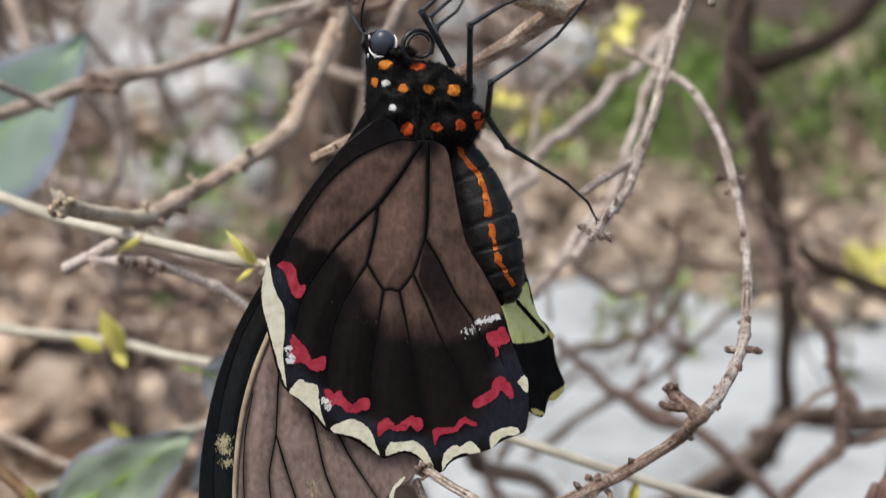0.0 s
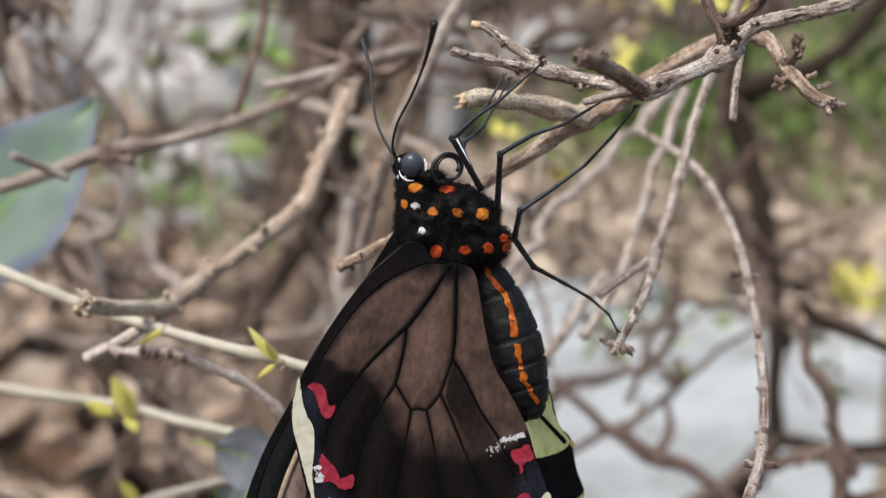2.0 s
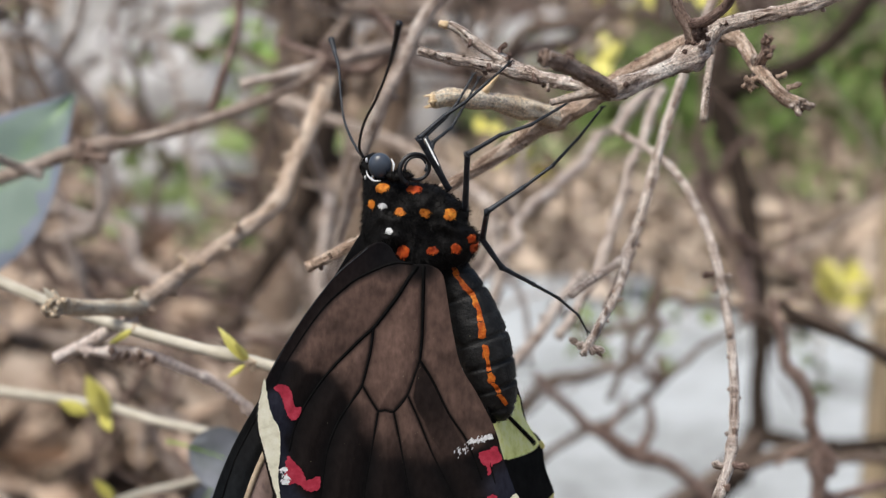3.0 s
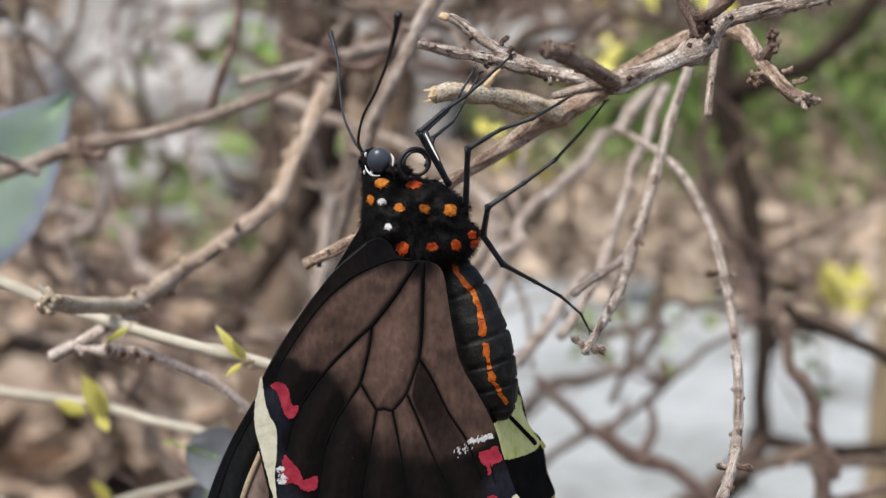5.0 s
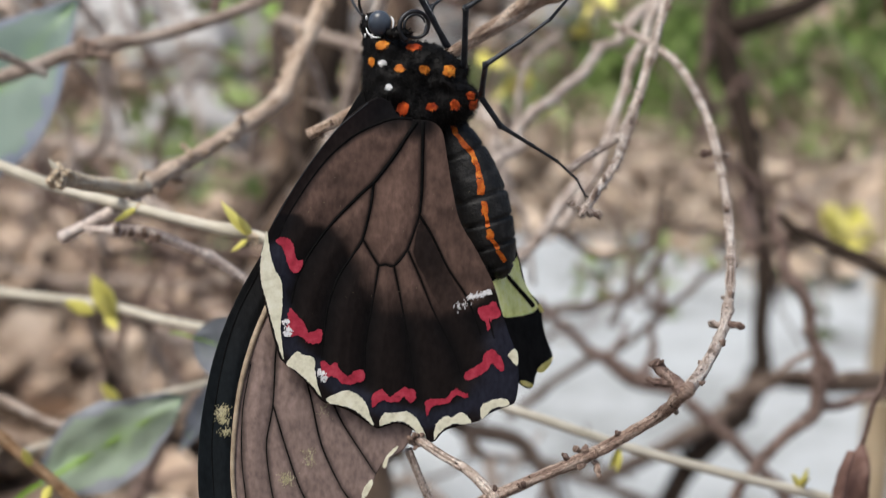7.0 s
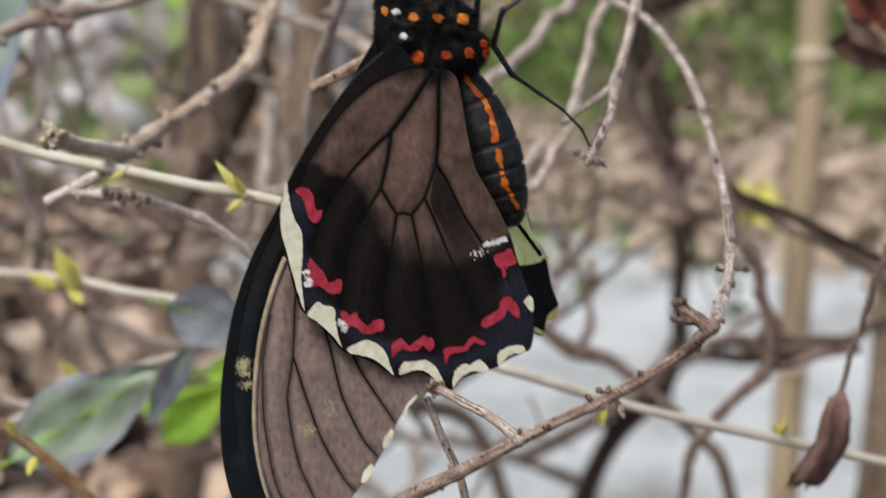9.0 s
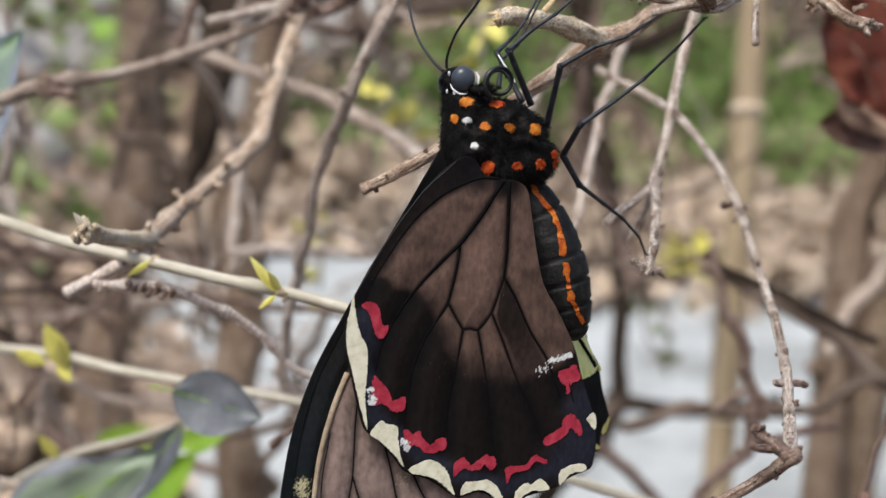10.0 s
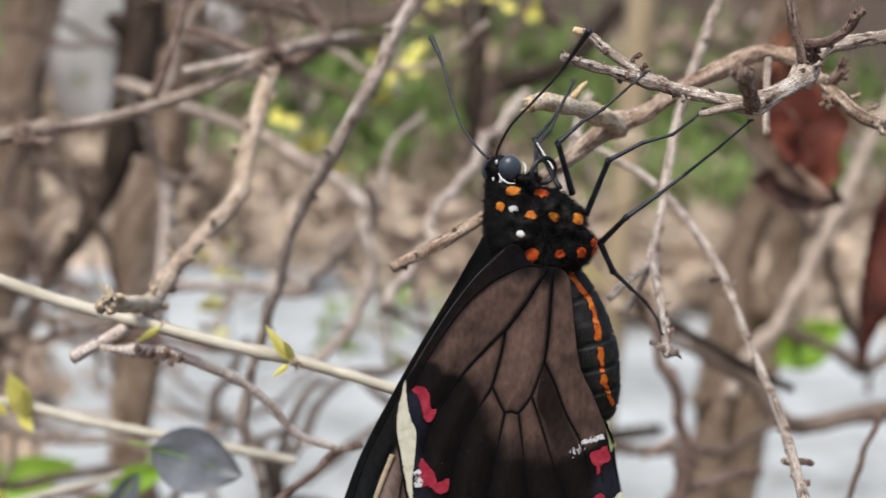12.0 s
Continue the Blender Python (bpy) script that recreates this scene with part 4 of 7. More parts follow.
bb = back([(31.7, 460.0, 459.9), (43.8, 460.0, 448.2), (55.1, 460.0, 439.4), (64.6, 460.0, 432.5), (77.8, 460.0, 428.4), (89.3, 460.0, 418.5), (98.9, 460.0, 410.5), (118.0, 463.0, 390.0), (140.0, 470.0, 320.0), (150.0, 480.0, -10.0)], [1.5, 1.7, 2.2, 3.0, 2.4, 2.2, 2.2, 2.4, 3.0, 4.0], BARK_RED, "dark brown branch crossing low before the paving")
limb("side_twig", path3([(66.0, 460.0, 432.0), (71.0, 462.0, 441.0), (69.5, 464.0, 452.0)], [1.9, 1.5, 1.0]), BARK_RED, bb, rough=0.3)
limb("side_twig", path3([(55.1, 460.0, 439.4), (60.0, 461.0, 446.0), (62.0, 463.0, 452.0)], [1.3, 1.0, 0.7]), BARK_RED, bb, rough=0.3)
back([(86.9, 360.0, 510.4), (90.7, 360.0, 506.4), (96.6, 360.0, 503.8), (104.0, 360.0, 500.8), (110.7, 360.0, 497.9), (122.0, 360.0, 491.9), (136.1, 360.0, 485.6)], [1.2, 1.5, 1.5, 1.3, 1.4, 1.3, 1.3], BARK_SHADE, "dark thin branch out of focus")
back([(71.0, 482.6, 478.4), (80.7, 483.1, 480.9), (96.2, 482.6, 478.4), (109.8, 482.1, 476.0), (121.5, 481.2, 471.8)], [1.0, 1.1, 1.1, 1.3, 1.3], BARK_BROWN, "thin brown cross twig out of focus")
back([(108.4, 428.9, 489.3), (133.2, 420.6, 479.5), (151.0, 414.1, 469.9), (163.6, 408.4, 458.2), (181.1, 404.9, 462.0), (202.0, 400.6, 466.7)], [1.5, 1.9, 2.4, 2.8, 2.8, 2.8], BARK_BROWN, "brown low branch before the paving")
back([(96.6, 405.6, 450.8), (121.9, 399.8, 453.5), (143.7, 395.6, 459.4), (158.8, 392.8, 464.0)], [1.6, 1.7, 1.7, 1.8], BARK_BROWN, "brown low cross branch")
back([(222.2, 470.0, 561.3), (211.1, 468.0, 538.8), (200.0, 465.1, 512.5), (187.0, 462.7, 486.0), (173.7, 462.0, 467.3), (166.3, 460.4, 451.1)], [2.6, 2.7, 2.8, 2.8, 2.8, 2.6], BARK_WARM, "grey-tan slanting stem out of focus")

# thick stems
back([(-92.0, 1061.6, 644.8), (-98.0, 1043.2, 558.5), (-104.0, 1022.3, 460.4), (-112.0, 1001.4, 362.3), (-126.0, 967.9, 205.3), (-140, 1010, -10)], [17, 17, 17, 17, 17, 19], BARK_TRUNK, "thick brown upright stem out of focus", sides=14)
# brown stem whose shade comes from its darkened bark colour
back([(-37.3, 543.9, 602.5), (-39.3, 535.5, 561.1), (-45.2, 528.9, 523.4), (-59.0, 525.0, 489.0), (-77.6, 521.8, 452.3)], [7.5, 7.5, 5.8, 3.4, 2.4], BARK_SHADE, "thick brown stem darkened with the shade of the shrub", sides=14)
back([(-14.9, 647.1, 604.6), (-18.4, 637.3, 554.9), (-25.2, 626.8, 497.9), (-32.9, 613.5, 426.6), (-34.0, 598.6, 355.9), (-60, 640, -10)], [9, 9, 9.5, 10, 10.5, 12], BARK_TRUNK, "thick tan upright stem out of focus", sides=14)
back([(-90.5, 446.6, 423.0), (-63.6, 441.5, 431.0), (-36.7, 435.8, 435.6), (-13.1, 431.3, 442.5), (6.9, 428.1, 450.8)], [1.6, 1.6, 1.5, 1.4, 1.2], BARK_BROWN, "brown low branch before the paving")
back([(-27.6, 464.3, 410.8), (-17.1, 465.7, 429.9), (-13.9, 468.9, 448.5), (-3.5, 470.4, 467.6)], [1.6, 1.5, 1.4, 1.2], BARK_BROWN, "brown crooked upright twig")
back([(82.8, 520.0, 463.1), (70.7, 519.3, 445.4), (45.9, 524.2, 439.4), (29.6, 525.3, 425.6), (13.6, 522.8, 395.1)], [1.8, 1.8, 1.8, 1.8, 1.8], BARK_BROWN, "brown crooked branch before the paving")
back([(116.9, 531.4, 460.6), (106.2, 530.0, 453.9), (80.5, 525.6, 433.4), (63.4, 523.1, 421.9), (42.0, 520.9, 411.4), (24.9, 518.0, 397.8)], [0.9, 1.1, 1.5, 1.5, 1.5, 1.6], BARK_BROWN, "brown slanting branch before the paving")
back([(74.9, 486.0, 494.6), (73.0, 482.8, 479.4), (65.2, 479.9, 466.1), (58.4, 475.7, 446.2)], [0.9, 1.1, 1.2, 1.4], BARK_BROWN, "brown kinked branch before the paving")
back([(98.2, 470.7, 422.5), (107.9, 471.1, 424.8), (121.5, 472.3, 430.1), (137.0, 471.5, 426.6), (158.3, 471.4, 425.9)], [2.2, 2.4, 1.9, 1.8, 1.8], BARK_BROWN, "brown low level branch")
back([(35.6, 451.9, 486.3), (51.8, 450.4, 477.2), (68.0, 451.3, 480.6), (71.8, 453.9, 492.9)], [1.2, 1.2, 1.2, 1.0], BARK_BROWN, "thin brown hooked twig out of focus")

trunk = back([(292.8, 719.5, 628.4), (284.0, 703.1, 541.4), (272.6, 687.2, 454.2), (263.1, 672.8, 375.8), (257.5, 659.9, 309.1), (290, 690, -10)], [9.5, 9.5, 9.5, 10, 11, 13], BARK_TRUNK, "thick tan-brown stem before the paving", sides=14)
limb("fork", path3([(263.9, 672.6, 375.8), (279.6, 673.9, 400.0), (293.8, 681.4, 434.8), (302.9, 691.9, 469.1), (311.9, 711.0, 526.9), (313.3, 729.6, 615.3)], [7.5, 7.0, 6.6, 6.6, 6.4, 6.2]), BARK_TRUNK, trunk, sides=12, step=3)
cane = branch("cane_stake", path3([(312.7, 961.6, 609.7), (305.1, 944.2, 529.3), (296.7, 920.3, 419.7), (283.7, 888.6, 273.6), (277.2, 864.6, 164.0), (330, 950, -10)], [10.5, 10.5, 10.5, 10.5, 10.5, 10.5]), CANE, "pale dry upright cane behind the shrub", "cane", step=4, rough=0.04)
for a, b in (((301.7, 933.9, 481.8), (301.2, 932.7, 476.4)), ((292.9, 910.0, 372.2), (292.4, 908.8, 366.8)), ((285.0, 890.2, 280.9), (284.5, 889.0, 275.4))):
    limb("node_ring", path3([a, b], [11.6, 11.6]), BARK_TAN, cane, sides=14, step=2)

back([(284.5, 670.0, 606.7), (290.5, 670.0, 531.1), (292.1, 670.0, 473.2), (289.5, 670.0, 425.5), (283.2, 670.0, 382.8), (280.6, 672.0, 326.5), (300, 690, -10)], [8.5, 8.5, 8.5, 9, 9.5, 10, 13], BARK_TAN_STEM, "pale tan stem beside a brown one before the paving", sides=14)

# the tangle of bare stems behind
def tangle(n, x_share, y0, y1, r0, r1, seed, low=0.25):
    rng = random.Random(seed)
    for k in range(n):
        y = rng.uniform(y0, y1) * 1000
        x = rng.uniform(*x_share) * y
        z = rng.uniform(low, 0.62) * 1000
        r = rng.uniform(r0, r1)
        up = rng.choice((0.9, 0.6, 0.25, -0.2))
        d = np.array([rng.choice((-1, 1)) * rng.uniform(0.3, 1.0), rng.gauss(0, 0.25), up])
        p, pts = np.array([x, y, z]), []
        m = rng.randint(5, 7)
        for i in range(m):
            pts.append((*p, r * (1 - 0.09 * i)))
            d = d + np.array([rng.gauss(0, 0.45), rng.gauss(0, 0.15), rng.gauss(0.05, 0.4)])
            d /= np.linalg.norm(d)
            p = p + d * rng.uniform(0.03, 0.055) * y
        near_by = min(STANDING, key=lambda q: float(np.linalg.norm((q - pts[0][:3]) * (1, 1.2, 1))))
        half = (near_by + pts[0][:3]) / 2 + (rng.gauss(0, 6), 0, rng.gauss(0, 6))
        pts = [(*near_by, r * 1.1), (*half, r * 1.05)] + pts
        m += 2
        mat = rng.choice((BARK, BARK_BROWN, BARK_BROWN, BARK_RED, BARK_RED, BARK_MID))
        word = {BARK: "grey-brown", BARK_BROWN: "brown", BARK_RED: "reddish-brown", BARK_MID: "dull brown"}[mat]
        b = branch("back_branch", kinked(pts, seed * 100 + k), mat, "crooked " + word + " bare branch in the tangle behind", step=4, sides=7, rough=0.12)
        for i in range(1, m - 1):
            if rng.random() < 0.6:
                q = np.array(pts[i][:3])
                e = np.array([rng.gauss(0, 1), rng.gauss(0, 0.3), rng.gauss(0.2, 1)])
                e /= np.linalg.norm(e)
                L = rng.uniform(0.03, 0.08) * y
                limb("side_twig", [(*q, r * 0.6), (*(q + e * L * 0.5 + np.array([rng.gauss(0, 4), 0, rng.gauss(0, 4)])), r * 0.5), (*(q + e * L), r * 0.4)], mat, b, sides=6, step=4, rough=0.12)


tangle(26, (-0.36, 0.05), 0.42, 1.1, 1.2, 3.2, 91)
tangle(16, (0.0, 0.6), 0.5, 1.2, 1.2, 3.0, 92, 0.42)
tangle(7, (0.02, 0.62), 0.6, 1.2, 0.9, 1.8, 93, 0.12)
tangle(10, (-0.33, 0.0), 0.42, 0.9, 0.9, 2.0, 94, 0.45)
tangle(14, (-0.34, -0.03), 0.36, 0.62, 0.8, 1.7, 95, 0.46)
tangle(6, (0.02, 0.3), 0.45, 0.7, 0.8, 1.6, 96, 0.36)

# ---------------------------------------------------------------- leaves on the shrub
def lone_leaf(name, base, way, side, length, width, mat, label, category="leaf", **kw):
    return tagged(leaf(name, base, way, side, length, width, mat, None, label, **kw), label, category, "leaves on the shrub")


lone_leaf("broad_leaf", (-109.0, 286.9, 530.0), (0.75, 0.3, 0.9), (-0.8, 0.25, 0.75), 53, 28, LEAF_RIM, "broad blue-green leaf with a slate edge, out of focus", fold=0.15, curl=-0.05, n=18, rib=LEAF_FRESH)
lone_leaf("broad_leaf", (-77.5, 258.0, 478.5), (1.0, -0.2, 0.66), (-0.55, 0.25, 1), 37, 15, LEAF_LOW, "broad green leaf with slate edges low in the shrub", fold=0.1, curl=0.04, n=18, crumple=0.16, shape=0.75, rib=LEAF_FRESH)
lone_leaf("round_leaf", (-44.6, 244.6, 512.2), (1.0, -0.1, -0.28), (0.1, 0.2, 1), 16, 11, LEAF_SLATE, "round slate-grey leaf on a thin stalk", shape=0.85, n=14, rib=LEAF_FRESH)
lone_leaf("slate_leaf", (-44.8, 285.0, 492.4), (-0.56, -0.25, -0.8), (0.7, 0.2, -0.5), 19, 6, LEAF_SLATE, "narrow slate-grey leaf turned edge on", fold=0.2, n=14, rib=LEAF_FRESH)
lone_leaf("fresh_leaf", (-49.5, 352.0, 462.8), (1.0, 0.05, 0.33), (-0.2, 0.2, 1), 15, 7, LEAF_FRESH, "small fresh green leaf beside a slate one")
lone_leaf("fresh_leaf", (-63.5, 370.9, 438.0), (0.9, 0.1, 0.75), (-0.3, 0.2, 1), 25, 12, LEAF_FRESH, "fresh bright green leaf catching light")
lone_leaf("fresh_leaf", (-91.9, 513.8, 398.2), (1.0, 0.1, 0.28), (-0.2, 0.3, 1), 36, 15, LEAF_FRESH, "fresh green leaf low in the shrub")
lone_leaf("fresh_leaf", (276.7, 640.6, 410.0), (0.9, 0.1, 0.5), (-0.2, 0.2, 1), 40, 24, LEAF_FRESH, "fresh bright green leaf before the paving")
rolled = tagged(limb("curled_leaf", path3([(67.7, 213.9, 503.5), (67.4, 213.4, 501.2), (66.7, 212.7, 498.1), (65.5, 212.0, 494.5), (63.6, 211.5, 491.3), (61.9, 211.1, 489.2)], [0.6, 2.0, 2.6, 2.9, 3.0, 2.7]), LEAF_BROWN, None, sides=16, step=0.5, rough=0.3, flat=0.7), "brown dead leaf rolled up, hanging from a twig", "leaf", "leaves on the shrub")
limb("leaf_edge", path3([(64.9, 209.6, 503.9), (62.8, 207.2, 500.2), (62.1, 206.4, 496.7), (59.8, 207.2, 491.7), (58.8, 208.6, 489.4)], [0.5, 0.9, 1.0, 0.9, 0.4]), LEAF_BROWN, rolled, sides=9, step=0.5, rough=0.45)
for k in range(5):
    limb("torn_tip", [(*(Vector((61.9, 211.3, 490.0)) + Vector((k - 2.0, 0.4 * (k % 2), 0))), 0.8), (*(Vector((60.5, 210.9, 487.8)) + Vector(((k - 2.0) * 1.1, 0.3 * (k % 3), -0.4 * (k % 2)))), 0.15)], BARK_DARK, rolled, sides=6, step=0.5, rough=0.4)
limb_hang = back([(74.4, 215.9, 527.6), (71.9, 215.0, 518.4), (69.3, 214.4, 511.0), (67.4, 213.8, 503.0)], [0.55, 0.55, 0.5, 0.45], BARK_RED, "thin twig holding a dead leaf")
red_leaf = lone_leaf("dead_red_leaf", (105.0, 331.3, 577.5), (0.40, -0.1, -1), (1, 0.3, 0.4), 33, 23, LEAF_RED, "dark red-brown dead leaf hanging folded", fold=0.5, curl=0.08, n=18, shape=0.55, crumple=0.22, rib=BARK_RED)
for p, q, w, m_ in (((102.8, 322.0, 555.1), (119.3, 320.0, 547.1), 5.5, LEAF_TAN), ((107.0, 330.0, 586.8), (104.7, 327.0, 559.0), 7.0, LEAF_RUST)):
    v = Vector(q) - Vector(p)
    leaf("fold", p, v, v.cross(Vector((0.2, -1, 0.3))), v.length, w, m_, red_leaf, fold=0.7, curl=0.06, n=12, crumple=0.22, shape=0.6)
lone_leaf("dead_red_leaf", (103.9, 334.3, 548.0), (1, -0.2, -0.18), (0.1, 0.4, 1), 24, 12, LEAF_BROWN, "brown curled dead leaf edge beneath the red one", fold=0.9, curl=0.05, crumple=0.2)
lone_leaf("dead_red_leaf", (155.0, 356.8, 544.3), (-0.15, -0.1, -1), (1, 0.3, 0.2), 48, 18, LEAF_RED, "long dark red dead leaf hanging", fold=0.6, curl=0.08, n=18, crumple=0.2, rib=BARK_RED)


def clump(name, centre, spread, n, size, mat, label, seed):
    """A sprig: a few stalks with many small leaves, out of focus."""
    rng = random.Random(seed)
    root = tagged(new(name), label, "sprig", "leafy sprigs")
    c = Vector(centre)
    verts, faces = [], []
    for k in range(n):
        p = c + Vector((rng.gauss(0, spread[0]), rng.gauss(0, spread[1]), rng.gauss(0, spread[2])))
        w = Vector((rng.gauss(0, 1), rng.gauss(0, 1), rng.gauss(0.3, 0.8))).normalized()
        s = w.cross(Vector((rng.gauss(0, 1), rng.gauss(0, 1), rng.gauss(0, 1)))).normalized()
        L, W = size * rng.uniform(0.6, 1.3), size * rng.uniform(0.22, 0.36)
        b = len(verts)
        up = w.cross(s) * W * 0.4
        for q in (p, p + w * L * 0.35 + s * W + up, p + w * L * 0.75 + s * W * 0.7 + up, p + w * L, p + w * L * 0.75 - s * W * 0.7 + up, p + w * L * 0.35 - s * W + up, p + w * L * 0.5):
            verts.append(q * MM)
        faces += [(b, b + 1, b + 6), (b + 1, b + 2, b + 6), (b + 2, b + 3, b + 6), (b + 3, b + 4, b + 6), (b + 4, b + 5, b + 6), (b + 5, b, b + 6)]
    tagged(mesh_object("leaves", verts, faces, mat, root), kind="stuff")
    for k in range(3):
        e = c + Vector((rng.gauss(0, spread[0]), rng.gauss(0, spread[1]), spread[2] * 1.2))
        limb("stalk", [(*(c - Vector((0, 0, spread[2] * 2.2))), 0.8), (*c, 0.7), (*e, 0.4)], TWIG_PALE, root, sides=6, step=4)
    return root


clump("yellow_sprig", (248.5, 872.8, 386.2), (8, 12, 6), 13, 22, LEAF_YELLOW, "yellow young leaves out of focus over the paving", 31)
clump("yellow_sprig", (32.8, 577.5, 512.4), (5, 8, 4), 6, 10, LEAF_YELLOW, "small yellow young leaves out of focus", 32)
clump("yellow_sprig", (67.9, 621.3, 553.4), (4, 8, 5), 5, 10, LEAF_YELLOW, "small yellow young leaves out of focus", 33)
clump("yellow_sprig", (84.2, 660.5, 572.7), (12, 8, 4), 9, 12, LEAF_YELLOW, "small yellow young leaves high in the shrub", 34)
clump("yellow_sprig", (56.7, 546.3, 555.3), (5, 8, 6), 7, 11, LEAF_YELLOW, "small yellow young leaves out of focus", 35)
clump("yellow_sprig", (84.2, 544.5, 578.7), (11, 8, 3), 9, 12, LEAF_YELLOW, "small yellow young leaves high in the shrub", 36)
clump("yellow_sprig", (-1.7, 577.8, 465.4), (5, 8, 9), 9, 11, LEAF_YELLOW, "small yellow young leaves out of focus", 37)
clump("yellow_sprig", (29.1, 581.6, 518.8), (7, 8, 5), 5, 11, LEAF_YELLOW, "small yellow young leaves out of focus", 38)
clump("yellow_sprig", (96.7, 831.6, 368.3), (14, 12, 10), 12, 16, GRASS_PALE, "pale yellow-green leaves out of focus over the paving", 42)
clump("yellow_sprig", (141.8, 934.3, 353.1), (22, 12, 9), 14, 16, GRASS_PALE, "pale yellow-green leaves at the paving edge", 43)
clump("yellow_sprig", (245.0, 898.5, 340.6), (14, 12, 14), 10, 18, GRASS_PALE, "pale yellow-green leaves over the paving", 44)
clump("green_sprig", (-293.6, 1687.8, 292.2), (70, 60, 45), 40, 56, GRASS_PALE, "green leaves far behind the stems", 40)
clump("green_sprig", (-158.7, 1206.3, 501.2), (22, 30, 50), 16, 36, GRASS_PALE, "green leaves behind a brown stem", 41)

clump("green_sprig", (-172.1, 1500.0, 454.1), (14, 30, 30), 15, 30, LEAF_FRESH, "bright green leaves beside a brown trunk", 45)
clump("green_sprig", (-245.3, 1700.0, 474.5), (20, 30, 16), 14, 30, LEAF_FRESH, "bright green leaves far behind the stems", 46)

# ---------------------------------------------------------------- planting behind
def blades(name, x0, x1, y0, y1, n, h, mat, label, seed):
    rng = random.Random(seed)
    verts, faces = [], []
    for k in range(n):
        x, y = rng.uniform(x0, x1), rng.uniform(y0, y1)
        z = lie(x, y) - 0.01
        L = h * rng.uniform(0.5, 1.3)
        a = rng.uniform(0, 6.28)
        d = Vector((math.cos(a), math.sin(a), 0))
        s = Vector((-d.y, d.x, 0)) * rng.uniform(0.004, 0.010)
        p = Vector((x, y, z))
        b = len(verts)
        verts += [p - s, p + s, p + d * L * 0.2 + Vector((0, 0, L * 0.6)) + s, p + d * L * 0.2 + Vector((0, 0, L * 0.6)) - s, p + d * L * 0.55 + Vector((0, 0, L))]
        faces += [(b, b + 1, b + 2, b + 3), (b + 3, b + 2, b + 4)]
    return tagged(mesh_object(name, verts, faces, mat), label, "grass", kind="stuff")


blades("grass", 0.5, 3.4, 3.3, 6.5, 2600, 0.14, GRASS, "patchy green grass behind the paving", 51)


def foliage(name, x0, x1, y0, y1, n, size, top, mat, label, seed):
    """Low planting: heaps of small leaves gathered in uneven tufts."""
    rng = random.Random(seed)
    tufts = [(rng.uniform(x0, x1), rng.uniform(y0, y1), rng.uniform(0.06, 0.2), rng.uniform(0.3, 1.0) * top) for _ in range(26)]
    verts, faces = [], []
    for k in range(n):
        tx, ty, tr, th = tufts[rng.randrange(len(tufts))]
        p = Vector((tx + rng.gauss(0, tr), ty + rng.gauss(0, tr), lie(tx, ty) + abs(rng.gauss(0, th * 0.6))))
        w = Vector((rng.gauss(0, 1), rng.gauss(0, 1), rng.gauss(0.4, 0.7))).normalized()
        s = w.cross(Vector((rng.gauss(0, 1), rng.gauss(0, 1), rng.gauss(0, 1)))).normalized()
        L, W = size * rng.uniform(0.5, 1.3), size * rng.uniform(0.15, 0.3)
        b = len(verts)
        verts += [p, p + w * L * 0.5 + s * W, p + w * L, p + w * L * 0.5 - s * W]
        faces += [(b, b + 1, b + 2), (b, b + 2, b + 3)]
    return tagged(mesh_object(name, verts, faces, mat), label, "foliage", kind="stuff")


foliage("foliage", 0.5, 3.2, 3.2, 6.0, 5200, 0.06, 0.32, GRASS, "patchy dark and light green planting behind the paving", 71)
foliage("foliage", -1.6, 0.5, 3.4, 6.0, 650, 0.06, 0.2, GRASS_PALE, "sparse green planting among dry leaves", 72)
foliage("dry_growth", -1.8, 3.2, 3.3, 6.5, 4200, 0.09, 0.3, LITTER, "dry brown growth among the planting", 73)


def boulder(cx, cy, r, h, seed):
    """A pale weathered stone, flattened and lumpy."""
    verts, faces, seg, rings = [], [], 22, 12
    off = Vector((seed * 3.7, seed * 1.9, seed))
    for i in range(rings + 1):
        th = math.pi * i / rings
        for k in range(seg):
            ph = 2 * math.pi * k / seg
            d = Vector((math.sin(th) * math.cos(ph), math.sin(th) * math.sin(ph), math.cos(th)))
            s = 1 + 0.45 * noise.noise(d * 1.7 + off) + 0.06 * noise.noise(d * 5 + off)
            verts.append((cx + d.x * r * s, cy + d.y * r * 0.8 * s, lie(cx, cy) + h * 0.4 + d.z * h * 0.6 * s))
    for i in range(rings):
        for k in range(seg):
            a, b = i * seg + k, i * seg + (k + 1) % seg
            faces.append((a, a + seg, b + seg, b))
    return tagged(mesh_object("boulder", verts, faces, STONE), "pale grey weathered stone lying behind the shrub", "stone", "stones behind the shrub")


for k, (bx, by, br, bh) in enumerate(((-0.62, 4.6, 0.26, 0.30), (-0.98, 4.4, 0.14, 0.26), (-1.25, 4.2, 0.15, 0.34), (-0.72, 3.3, 0.08, 0.12), (-0.30, 5.2, 0.18, 0.22), (0.25, 5.4, 0.25, 0.25), (-0.55, 2.9, 0.07, 0.1), (-0.82, 4.9, 0.22, 0.36), (-0.45, 4.9, 0.2, 0.34), (-1.1, 5.0, 0.2, 0.42), (-1.3, 5.6, 0.17, 0.4), (-0.95, 5.6, 0.15, 0.38), (-1.0, 4.3, 0.12, 0.22), (-0.74, 4.2, 0.2, 0.22), (-0.05, 4.3, 0.11, 0.55), (-0.56, 3.2, 0.16, 0.16))):
    boulder(bx, by, br, bh, k)


